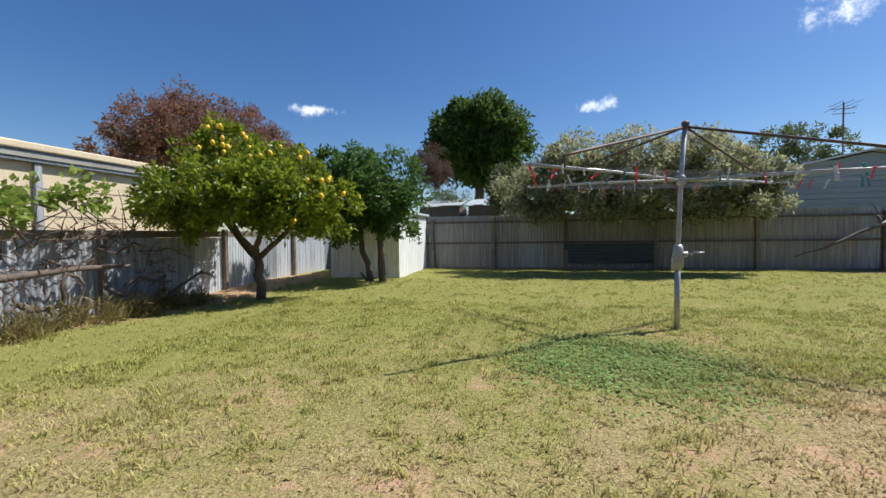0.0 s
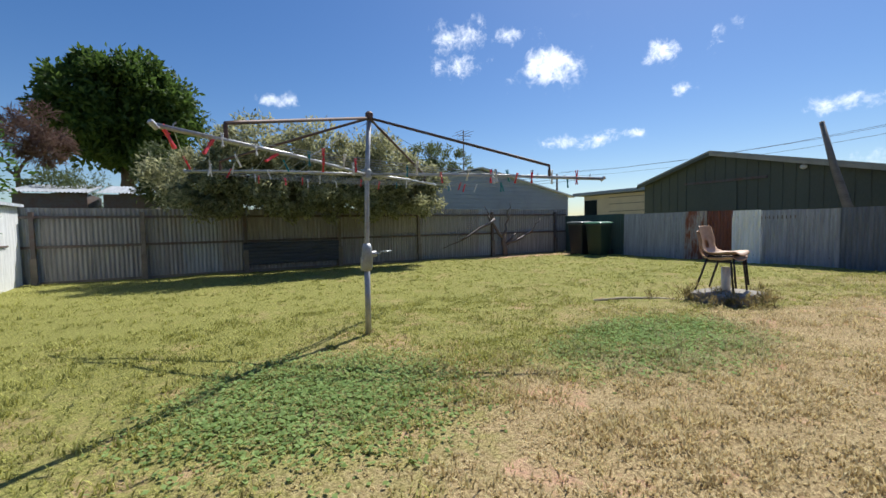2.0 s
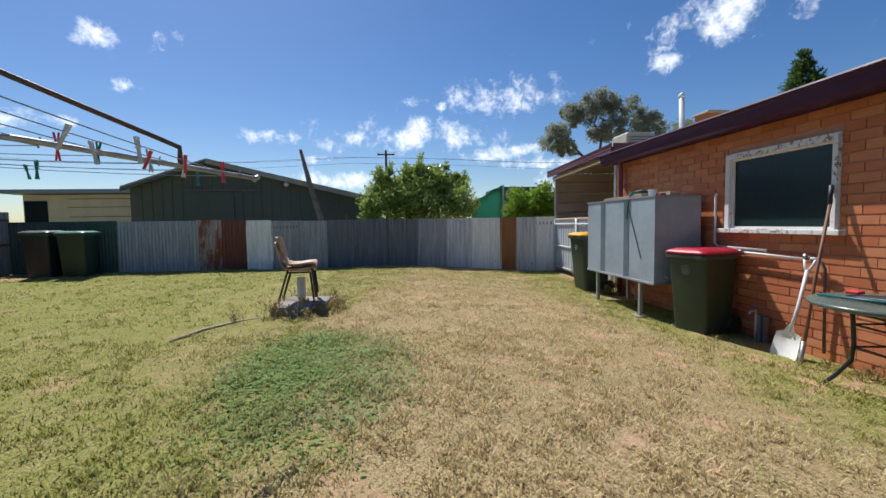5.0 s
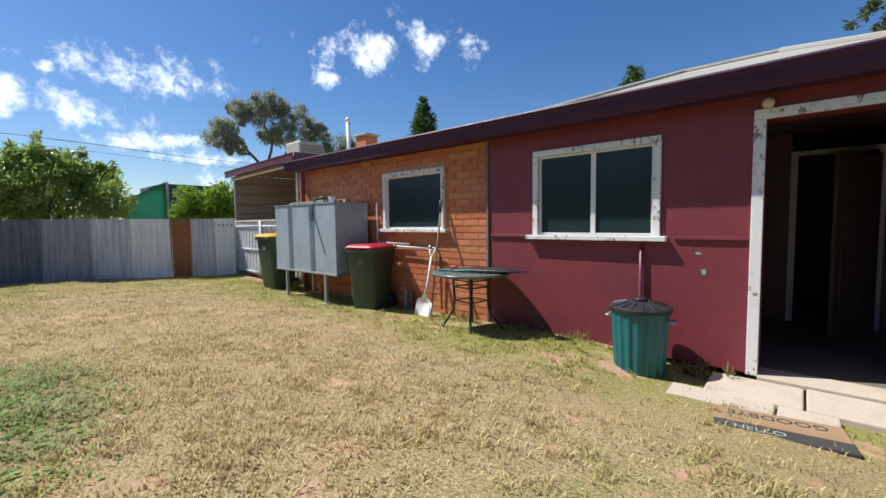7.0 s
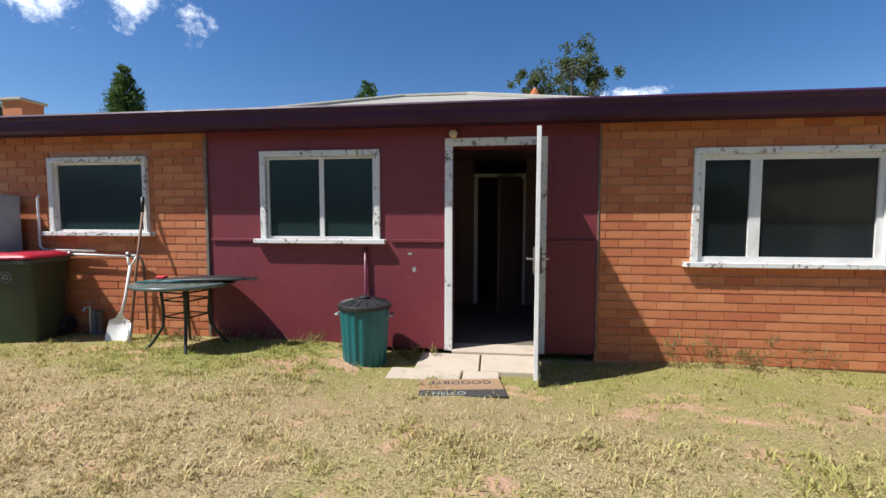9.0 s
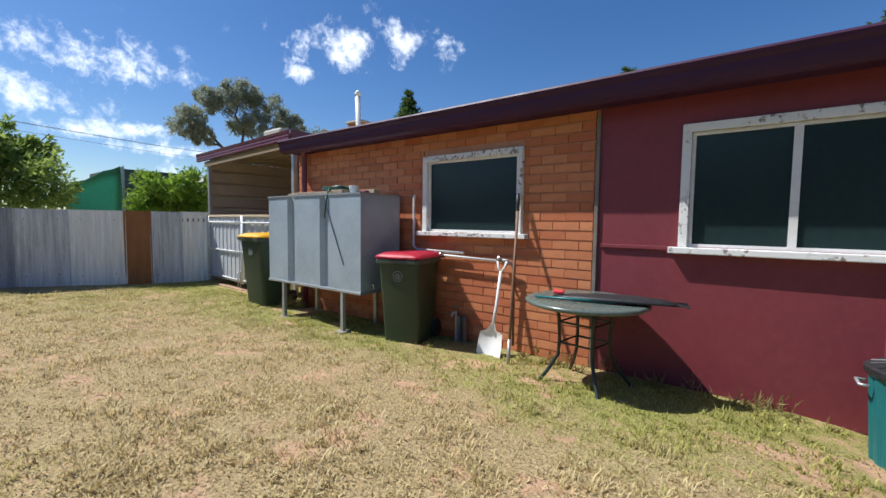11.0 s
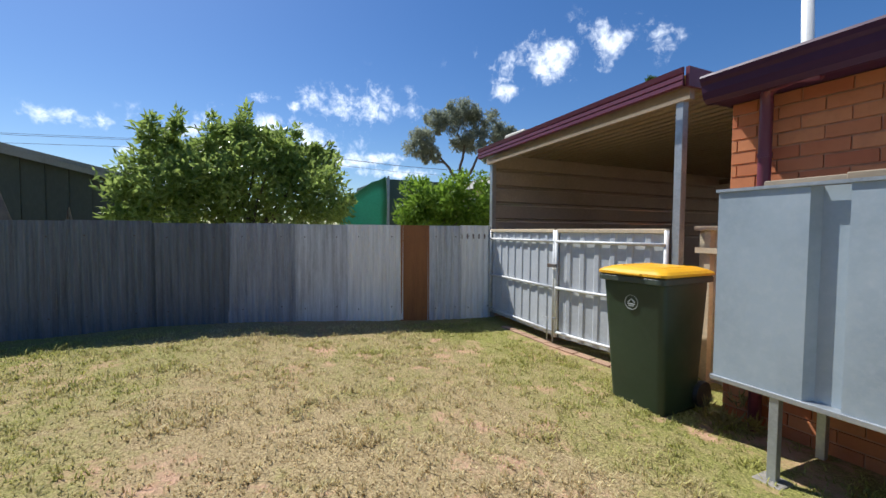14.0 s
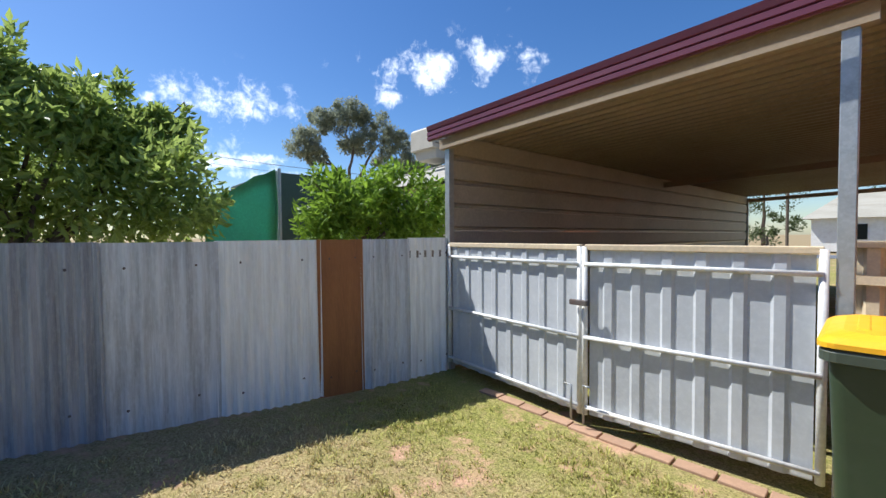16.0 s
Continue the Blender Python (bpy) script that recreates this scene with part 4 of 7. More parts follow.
for i in range(10):
    part("paver", box(-0.11, 0.11, -0.05, 0.05, 0, 0.05, 0.006, m=pose(8.2 + i * 0.235, -1.12 + 0.012 * i - (0.1 * max(0, i - 5) / 5), -0.145, 0, 0, 3)), M_PAVER, edge)

# ---- corrugated yard fences ----
FX = 11.1


right = thing("fence_east", "patched fence of mismatched corrugated iron sheets", "fence", kind="structure")
SECT = [(11.70, 10.9, M_GREEN_SHEET, 0.076, 1.34), (10.9, 10.15, M_GREEN_SHEET, 0.076, 1.34), (10.15, 9.41, M_GREEN_SHEET, 0.076, 1.34),
        (9.41, 8.5, M_ZINC_MID, 0.076, 1.32), (8.5, 7.6, M_ZINC_MID, 0.076, 1.32), (7.6, 7.06, M_RUST, 0.076, 1.33), (7.06, 6.46, M_RUST_RED, 0.076, 1.32),
        (6.46, 5.9, M_ZINC_PALE, 0.10, 1.31), (5.9, 5.2, M_ZINC_MID, 0.076, 1.29), (5.2, 4.57, M_ZINC_MID, 0.076, 1.28), (4.57, 3.77, M_ZINC_DARK, 0.076, 1.29),
        (3.77, 3.07, M_ZINC_DARK, 0.076, 1.30), (3.07, 2.32, M_ZINC_DARK, 0.076, 1.28), (2.32, 1.6, M_ZINC_MID, 0.076, 1.29), (1.6, 0.945, M_ZINC_BLUE, 0.085, 1.285),
        (0.945, 0.175, M_ZINC_PALE, 0.076, 1.29), (0.175, -0.23, M_BROWN, 0.4, 1.29), (-0.23, -0.76, M_ZINC_BLUE, 0.13, 1.29), (-0.76, -1.33, M_ZINC_PALE, 0.10, 1.30)]
for i, (ya, yb, mat, pitch, ztop) in enumerate(SECT):
    zb = ground_z(FX, (ya + yb) / 2) - 0.02
    amp = {0.4: 0.004, 0.13: 0.04, 0.085: 0.012, 0.10: 0.03}.get(pitch, 0.026)
    s = part("sheet", sheet(ya - yb + 0.03, ztop - zb, pitch, amp, lean=rng.uniform(-0.006, 0.006), tilt=rng.uniform(-0.012, 0.012)), mat, right)
    s.matrix_local = Matrix.Translation((FX - (0.012 if i % 2 else 0.0), ya + 0.01, zb)) @ Matrix.Rotation(radians(-90), 4, "Z")
    for k in range(2):
        for zz in (ztop - 0.16, zb + 0.2):
            part("nail_head", lathe([(0.008, 0), (0.009, 0.004), (0.004, 0.008)], 6, m=pose(FX - 0.03, ya - (ya - yb) * (0.2 + 0.6 * k), zz, 0, -90, 0)), M_POST, right)
part("rail", box(FX + 0.02, FX + 0.07, -1.3, 11.7, 1.10, 1.17), M_RAIL, right)
part("rail", box(FX + 0.02, FX + 0.07, -1.3, 11.7, 0.25, 0.32), M_RAIL, right)

BY = 11.7
backf = thing("fence_north", "tall weathered corrugated iron fence with steel posts and rails", "fence", kind="structure")
x, i = -5.5, 0
while x < 11.05:
    w = min(rng.choice((0.72, 0.76, 0.80, 0.76)), 11.1 - x)
    zb = ground_z(x, BY) + 0.02
    s = part("sheet", sheet(w + 0.03, 1.56 - zb + rng.uniform(-0.015, 0.015), 0.076, 0.02, lean=rng.uniform(-0.004, 0.004), tilt=rng.uniform(-0.008, 0.008)), M_ZINC_BACK if rng.random() < 0.8 else M_ZINC, backf)
    s.matrix_local = Matrix.Translation((x, BY + (0.01 if i % 2 else 0.0), zb))
    x, i = x + w, i + 1
for x in (-2.45, -0.78, 1.10, 3.24, 5.45, 7.95, 10.55):
    part("post", box(x - 0.035, x + 0.035, BY - 0.09, BY - 0.02, 0.0, 1.48, 0.004), M_POST if rng.random() < 0.5 else M_RAIL, backf, "rusty dark fence post")
    part("post_base", box(x - 0.05, x + 0.05, BY - 0.12, BY - 0.09, 0.05, 0.62, 0.006), M_RAIL, backf)
for z in (0.80, 1.36):
    part("rail", box(-5.5, 11.05, BY - 0.055, BY - 0.018, z, z + 0.05), M_POST, backf)
part("plinth_board", box(-2.4, 11.0, BY - 0.03, BY - 0.012, 0.06, 0.17), M_RAIL, backf, "weathered timber plinth board")
s = part("patch_sheet", sheet(0.50, 2.15, 0.076, 0.02), M_PATCH, backf, "dark sheet laid sideways as a patch")
s.matrix_local = Matrix.Translation((1.05, BY - 0.10, 0.78)) @ Matrix.Rotation(radians(90), 4, "Y")

LX = -5.5
leftf = thing("fence_west", "old corrugated iron fence with timber posts and a cap rail", "fence", kind="structure")
y, i = -2.0, 0
while y < 11.65:
    w = min(0.78, 11.7 - y)
    zb = ground_z(LX, y) - 0.02
    s = part("sheet", sheet(w + 0.03, 1.08 - zb + rng.uniform(-0.02, 0.02), 0.076, 0.02, lean=rng.uniform(-0.01, 0.01), tilt=rng.uniform(-0.03, 0.0)), (M_ZINC_BLUE, M_ZINC, M_ZINC_MID)[rng.randrange(3)], leftf)
    s.matrix_local = Matrix.Translation((LX + (0.01 if i % 2 else 0.0), y, zb)) @ Matrix.Rotation(radians(90), 4, "Z")
    y, i = y + w, i + 1
part("cap_board", box(LX - 0.03, LX + 0.03, -2, 11.6, 1.08, 1.19, 0.006), M_RAIL, leftf, "grey timber cap board")
for y in (0.4, 2.7, 5.0, 7.3, 9.6):
    part("post", box(LX + 0.02, LX + 0.10, y - 0.04, y + 0.04, -0.1, 1.22, 0.006), M_RAIL, leftf, "grey timber post")
tagged(obj("wall_west_side", box(-7.2, -7.0, -12, -1.0, -0.3, 2.1), M_CP_WALL), "plain side boundary", "wall", kind="structure")

# ---- rotary clothes line ----
hoist = thing("clothes_line", "tall galvanised rotary clothes line with four tube arms and wires", "clothes line", pose(1.66, 4.84, 0.10))
HUB, TOPC = Vector((0.0, 0.0, 1.45)), Vector((0.04, 0.01, 1.97))
TIPS = [Vector((-1.43, -1.24, 1.47)), Vector((-1.42, 1.27, 1.57)), Vector((1.40, 1.34, 1.53)), Vector((1.55, -1.24, 1.34))]
part("pole", tube([(-0.03, 0, -0.15), (-0.025, 0, 0.62), (0, 0, 1.45), TOPC], 0.021, 12), M_TUBE, hoist, flat=False)
part("sleeve", tube([(-0.03, 0, -0.12), (-0.022, 0, 0.70)], 0.026, 12), M_TUBE, hoist, "thicker lower tube", False)
bm = lathe([(0.032, 0.60), (0.046, 0.63), (0.05, 0.72), (0.044, 0.80), (0.034, 0.84)], 14, m=pose(-0.02, 0, 0))
tube([(-0.02, 0, 0.74), (0.06, -0.02, 0.75)], 0.026, 10, bm)
box(-0.075, -0.04, -0.03, 0.03, 0.60, 0.72, 0.008, bm=bm)
gear = part("gear_box", bm, M_TUBE, hoist, "cast winding gear box", False)
part("crank", tube([(0.06, -0.02, 0.75), (0.09, -0.03, 0.745), (0.10, -0.04, 0.765), (0.19, -0.06, 0.765)], 0.008, 8), M_STEEL, hoist, "small winding handle", False)
part("hub", lathe([(0.03, 1.40), (0.042, 1.42), (0.042, 1.48), (0.03, 1.50)], 14), M_TUBE, hoist)
part("top_cap", lathe([(0.03, 1.93), (0.034, 1.95), (0.034, 1.99), (0.02, 2.005)], 14, m=pose(0.04, 0.01, 0)), M_TUBE_DARK, hoist)
for i, tip in enumerate(TIPS):
    part("arm", tube([HUB, HUB.lerp(tip, 0.5) + Vector((0, 0, 0.015)), tip], 0.0135, 8), M_TUBE, hoist, flat=False)
    knee = HUB.lerp(tip, 0.79)
    up = knee + Vector((0, 0, 0.10))
    part("stay", tube([TOPC + Vector((0, 0, -0.02)), TOPC.lerp(up, 0.93), up, knee + Vector((0, 0, 0.05)), knee], 0.0125, 8), M_TUBE_DARK, hoist, "dark bent tube stay", False)
    part("tip_plug", lathe([(0.0145, -0.02), (0.015, 0.02), (0.01, 0.025)], 8, m=Matrix.Translation(tip) @ tip.to_track_quat("Z", "Y").to_matrix().to_4x4()), M_STEEL, hoist)
    for f in (0.30, 0.52, 0.74, 0.95):
        p = HUB.lerp(tip, f) + Vector((0, 0, 0.02))
        part("wire_hook", tube([p + Vector((0, 0, -0.03)), p, p + Vector((0.012, 0, 0.015))], 0.004, 5), M_STEEL, hoist)
wire_points = []
for f in (0.30, 0.41, 0.52, 0.63, 0.74, 0.85, 0.95):
    for i in range(4):
        a, b = HUB.lerp(TIPS[i], f), HUB.lerp(TIPS[(i + 1) % 4], f)
        sag = 0.012 + 0.035 * f
        pts = [a.lerp(b, k / 8) - Vector((0, 0, sag * 4 * (k / 8) * (1 - k / 8))) for k in range(9)]
        part("line_wire", tube(pts, 0.0022, 4), M_STEEL, hoist)
        wire_points.append((f, i, pts))
for i, tip in enumerate(TIPS):
    part("brace_wire", tube([TOPC - Vector((0, 0, 0.05)), HUB.lerp(tip, 0.45)], 0.0022, 4), M_STEEL, hoist)


def peg_mesh(mat):
    bm = box(-0.005, 0.005, -0.004, 0.001, -0.055, 0.025, 0.0015, m=pose(0, 0, 0, 7, 0, 0))
    box(-0.005, 0.005, 0.001, 0.006, -0.055, 0.025, 0.0015, bm=bm, m=pose(0, 0, 0, -7, 0, 0))
    tube([(-0.006, -0.007, -0.008), (-0.006, 0.008, -0.008), (0.006, 0.008, -0.008), (0.006, -0.007, -0.008)], 0.0014, 4, bm)
    me = bpy.data.meshes.new("clothes_peg")
    bm.to_mesh(me)
    bm.free()
    me.materials.append(mat)
    return me


PEGS = [(peg_mesh(M_PEG_RED), "pink-red plastic clothes peg on the wire"), (peg_mesh(M_PEG_TEAL), "teal plastic clothes peg on the wire"), (peg_mesh(M_PEG_WHITE), "pale plastic clothes peg on the wire")]


def peg(p, kind, tilt, turn, size=1.0):
    me, label = PEGS[kind]
    ob = tagged(new("clothes_peg", me), label, "peg", group="pegs on the clothes line")
    ob.matrix_world = pose(p.x + 1.66, p.y + 4.84, p.z + 0.10, 0, tilt, turn) @ Matrix.Diagonal((size, size, size, 1))


prng = random.Random(3)
for f, i, pts in wire_points:
    if f not in (0.52, 0.74, 0.95, 0.85):
        continue
    for k in range(1, 8):
        if prng.random() < (0.62 if i == 3 else 0.36):
            a, b = pts[k], pts[k + 1]
            p = a.lerp(b, prng.random())
            peg(p, prng.choice((0, 0, 1, 2, 2)), prng.uniform(-28, 28), math.degrees(math.atan2(b.y - a.y, b.x - a.x)) + 90, prng.uniform(1.0, 1.25))
for f, i, kind, tilt in ((0.84, 0, 0, 35), (0.97, 0, 0, -30), (0.60, 0, 0, 60), (0.55, 3, 0, 5), (0.62, 3, 1, -40), (0.72, 3, 2, 20), (0.80, 3, 2, -20), (0.9, 3, 0, 10)):
    peg(HUB.lerp(TIPS[i], f) + Vector((0, 0, 0.03 if i == 3 else -0.02)), kind, tilt, 40, 1.5)

# ---- chairs on the old concrete block ----
block = tagged(obj("concrete_block", box(5.42, 6.12, 3.66, 4.24, 0.02, 0.24, 0.03), M_OLD_CONCRETE), "low weathered concrete block set in the lawn", "block")
for v in block.data.vertices:
    v.co += Vector((noise.noise(v.co * 4) * 0.05, noise.noise(v.co * 4 + Vector((9, 0, 0))) * 0.05, noise.noise(v.co * 5) * 0.02))
bm = tube([(5.45, 4.25, 0.12), (5.3, 4.5, 0.125), (4.95, 4.75, 0.125), (4.55, 4.85, 0.12)], 0.014, 8)
tagged(obj("buried_pipe", bm, M_CONCRETE, False), "pale pipe half buried in the dry lawn", "pipe")
tagged(obj("pipe_stub", tube([(5.85, 3.98, 0.2), (5.85, 3.98, 0.52)], 0.05, 14), M_WHITE, False), "white upright pipe stub under the chairs", "pipe")


def chair(m, label):
    top = thing("stacking_chair", label, "chair", m, group="stacked chairs")
    rows = []
    prof = [(0.21, 0.415), (0.19, 0.435), (0.10, 0.43), (0.0, 0.415), (-0.10, 0.415), (-0.165, 0.44), (-0.20, 0.50), (-0.225, 0.60), (-0.25, 0.70), (-0.27, 0.78), (-0.275, 0.80)]
    bm = bmesh.new()
    for off in (0.0, -0.012):
        sheet_rows = []
        for j, (u, z) in enumerate(prof):
            half = 0.21 - 0.03 * max(0, (j - 6) / 4) - (0.02 if j in (0, 10) else 0)
            row = []
            for k in range(9):
                s = k / 4 - 1
                curl = 0.035 * abs(s) ** 3
                back = smooth((z - 0.46) / 0.15)
                row.append(bm.verts.new((u + curl * back + (off if back > 0.5 else 0), s * half, z + curl * (1 - back) + (off if back <= 0.5 else 0))))
            sheet_rows.append(row)
        rows.append(sheet_rows)
        for a, b in zip(sheet_rows, sheet_rows[1:]):
            for k in range(8):
                if 3 <= k <= 4 and a is sheet_rows[6]:
                    continue
                f = (a[k], a[k + 1], b[k + 1], b[k])
                bm.faces.new(f if off == 0.0 else f[::-1])
    A, B = rows
    rim = [r[0] for r in A] + A[-1][1:] + [r[8] for r in reversed(A[:-1])] + A[0][7:0:-1]
    rim2 = [r[0] for r in B] + B[-1][1:] + [r[8] for r in reversed(B[:-1])] + B[0][7:0:-1]
    for i in range(len(rim)):
        j = (i + 1) % len(rim)
        bm.faces.new((rim[i], rim[j], rim2[j], rim2[i]))
    part("seat_shell", bm, M_PLASTIC_TAN, top, "faded tan moulded plastic shell", False)
    for y in (-0.19, 0.19):
        part("leg", tube([(0.16, y, 0.40), (0.20, y * 1.1, 0.0)], 0.0125, 8), M_CHAIR_LEG, top, flat=False)
        part("leg", tube([(-0.12, y, 0.40), (-0.24, y * 1.1, 0.0)], 0.0125, 8), M_CHAIR_LEG, top, flat=False)
        part("side_bar", tube([(0.16, y, 0.40), (-0.12, y, 0.40)], 0.0125, 8), M_CHAIR_LEG, top, flat=False)
    return top


chair(pose(5.80, 3.99, 0.245, 0, 0, -84) @ Matrix.Diagonal((0.93, 0.93, 0.9, 1)), "faded tan plastic stacking chair on dark steel legs")
chair(pose(5.81, 3.975, 0.305, 0, 0, -83) @ Matrix.Diagonal((0.93, 0.93, 0.9, 1)), "faded tan plastic chair stacked on another")


# ---- wheelie bins ----
def wheelie(m, w, d, h, lid_mat, label, group="", body=None, mark=True):
    top = thing("wheelie_bin", label, "bin", m, group)
    base_w, base_d = w * 0.80, d * 0.72
    secs = []
    for z, f in ((0.0, 0), (0.03, 0.02), (h * 0.5, 0.5), (h * 0.86, 0.88), (h * 0.93, 0.96), (h, 1.0)):
        secs.append(rounded(base_w + (w * 0.94 - base_w) * f, base_d + (d * 0.92 - base_d) * f, 0.045, z, 0, -(d - base_d) * 0.12 * (1 - f)))
    part("body", loft(secs), body or M_BIN, top, flat=False)
    part("rim", loft([rounded(w, d, 0.05, h - 0.05), rounded(w * 1.03, d * 1.03, 0.05, h - 0.045), rounded(w * 1.03, d * 1.03, 0.05, h - 0.012), rounded(w, d, 0.05, h)]), M_BIN_TRIM, top, "grey-green rim")
    bm = loft([rounded(w * 1.05, d * 1.04, 0.05, h + 0.004), rounded(w * 1.05, d * 1.04, 0.05, h + 0.022), rounded(w * 0.97, d * 0.96, 0.06, h + 0.04), rounded(w * 0.80, d * 0.84, 0.08, h + 0.058), rounded(w * 0.5, d * 0.6, 0.08, h + 0.062)])
    lid = part("lid", bm, lid_mat, top)
    part("lid_grip", box(-w * 0.2, w * 0.2, d * 0.505, d * 0.545, h + 0.004, h + 0.022, 0.006), lid_mat, lid)
    for sx in (-1, 1):
        part("lid_rib", box(sx * w * 0.30 - 0.02, sx * w * 0.30 + 0.02, -d * 0.35, d * 0.30, h + 0.045, h + 0.064, 0.006), lid_mat, lid)
    part("handle", tube([(-w * 0.36, -d * 0.50, h - 0.02), (-w * 0.36, -d * 0.60, h - 0.01), (w * 0.36, -d * 0.60, h - 0.01), (w * 0.36, -d * 0.50, h - 0.02)], 0.014, 8), M_BIN_TRIM, top, flat=False)
    for sx in (-1, 1):
        wh = part("wheel", lathe([(0.05, -0.02), (0.095, -0.022), (0.10, 0), (0.095, 0.022), (0.05, 0.02)], 18, m=pose(sx * (base_w / 2 + 0.015), -base_d * 0.52 - 0.02, 0.10, 0, 90, 0)), M_BLACK, top)
    if mark:
        zc = h * 0.80
        ycf = d * 0.46 - (1 - zc / h) * (d * 0.92 - base_d) * 0.5 - (d - base_d) * 0.12 * (1 - zc / h) + 0.004
        ring = [(0.052 * math.cos(k * math.tau / 24), ycf, zc + 0.052 * math.sin(k * math.tau / 24)) for k in range(24)]
        part("emblem_ring", tube(ring, 0.003, 5, closed=True), M_PALE_MARK, top, "pale round printed emblem")
        bm = tube([(-0.028, ycf, zc), (0, ycf, zc + 0.026), (0.028, ycf, zc)], 0.006, 5)
        tube([(-0.03, ycf, zc - 0.012), (0.03, ycf, zc - 0.012)], 0.005, 5, bm)
        tube([(-0.022, ycf, zc - 0.026), (0.022, ycf, zc - 0.026)], 0.004, 5, bm)
        part("emblem", bm, M_PALE_MARK, top)
    return top


wheelie(pose(7.78, -0.66, -0.09, 0, 0, 3), 0.54, 0.60, 0.99, M_YELLOW, "dark green wheelie bin with a yellow lid")
wheelie(pose(4.90, -0.60, -0.10, 0, 0, 14), 0.49, 0.56, 0.88, M_RED, "dark green wheelie bin with a red lid")
wheelie(pose(10.55, 9.85, 0.10, 0, 0, 95), 0.56, 0.62, 0.96, M_GREEN_LID, "dark wheelie bin with a green lid in the corner", "bins in the far corner", mark=False)
wheelie(pose(10.55, 10.55, 0.10, 0, 0, 95), 0.56, 0.62, 0.98, M_BIN_TRIM, "dark wheelie bin with a grey lid in the corner", "bins in the far corner", M_BLACK, mark=False)

# ---- galvanised tank on its stand ----
tank = thing("water_tank", "rectangular galvanised tank on steel legs beside the brick wall", "tank", pose(6.23, -0.615, 0.39))
bm = bmesh.new()
tw, td, th = 1.785, 0.60, 1.05
front = [(-tw / 2, 0)]
for c in (-0.265, 0.39):
    front += [(c - 0.075, 0), (c - 0.068, -0.05), (c + 0.045, -0.05), (c + 0.075, 0)]
front.append((tw / 2, 0))
ring_pts = [(x, td / 2 + dy) for x, dy in front] + [(tw / 2, -td / 2), (-tw / 2, -td / 2)]
loft([[(x, y, z) for x, y in ring_pts] for z in (0.0, th)], bm)
part("shell", bm, M_TANK, tank)
part("bottom_rim", box(-tw / 2 - 0.012, tw / 2 + 0.012, -td / 2 - 0.012, td / 2 + 0.012, -0.03, -0.001, 0.004), M_STEEL, tank, "pale folded bottom rim")
bm = box(-tw / 2 - 0.01, tw / 2 + 0.01, td / 2 - 0.02, td / 2 + 0.012, th + 0.001, th + 0.018)
box(-tw / 2 - 0.01, -tw / 2 + 0.02, -td / 2, td / 2 - 0.021, th + 0.001, th + 0.018, bm=bm)
box(tw / 2 - 0.02, tw / 2 + 0.01, -td / 2, td / 2 - 0.021, th + 0.001, th + 0.018, bm=bm)
part("top_rim", bm, M_STEEL, tank)
for x in (-0.58, 0.58):
    for y in (0.28, -0.22):
        part("leg", box(x - 0.022, x + 0.022, y - 0.022, y + 0.022, -0.47, -0.031, 0.003), M_STEEL, tank, "square steel leg")
part("outlet", tube([(-tw / 2 + 0.05, 0.15, 0.07), (-tw / 2 - 0.04, 0.15, 0.07), (-tw / 2 - 0.05, 0.15, 0.03)], 0.014, 8), M_TUBE, tank, flat=False)
part("dip_rod", tube([(-0.30, td / 2 + 0.008, 0.97), (-0.62, td / 2 + 0.008, 0.28)], 0.006, 6), M_ZINC_DARK, tank)
for sx, sz in ((0.58, -0.02), (-0.58, 0.0)):
    tagged(obj("footing_slab", box(6.23 + sx - 0.07, 6.23 + sx + 0.07, -0.40, -0.26, -0.14, -0.075, 0.012), M_OLD_CONCRETE), "small weathered concrete pad under a tank leg", "pad")
boards = thing("timber_boards", "weathered boards lying on top of the tank", "boards", pose(6.30, -0.62, 1.46))
part("board", box(-0.78, 0.70, -0.06, 0.10, 0.0, 0.045, 0.004), M_BOARD, boards)
part("board", box(-0.60, 0.30, 0.12, 0.24, 0.0, 0.035, 0.004, m=pose(0, 0, 0, 0, 0, 4)), M_BOARD, boards)
part("board", box(-0.90, -0.55, -0.10, 0.05, 0.0, 0.03, 0.004, m=pose(0, 0, 0, 0, 0, -8)), M_MAROON, boards, "short maroon board")
bm = bmesh.new()
coil = []
for k in range(90):
    a = k * math.tau / 22
    coil.append((5.98 + (0.20 + 0.012 * math.sin(k * 1.7)) * math.cos(a), -0.50 + 0.09 * math.sin(a) + 0.01 * math.sin(k), 1.515 + 0.008 * (k / 22) + 0.012 * math.sin(a * 2 + k * 0.3)))
coil += [(5.90, -0.36, 1.53), (5.88, -0.315, 1.49), (5.90, -0.298, 1.35), (5.93, -0.298, 1.18)]
tube(coil, 0.009, 6, bm)
tagged(obj("garden_hose", bm, M_HOSE, False), "coiled dark green garden hose draped over the tank", "hose")
cup = lathe([(0.035, 0), (0.045, 0.01), (0.055, 0.08), (0.056, 0.085), (0.048, 0.085), (0.04, 0.02)], 18, m=pose(5.60, -0.45, 1.458))
tagged(obj("white_pot", cup, M_WHITE, False), "small white plastic pot on the tank", "pot")
for x, y, w in ((5.45, -0.55, 0.12), (5.78, -0.40, 0.1)):
    tagged(obj("wood_block", box(x - w, x + w, y - 0.05, y + 0.05, 1.457, 1.50, 0.006), M_BOARD), "small weathered timber offcut on the tank", "offcut")

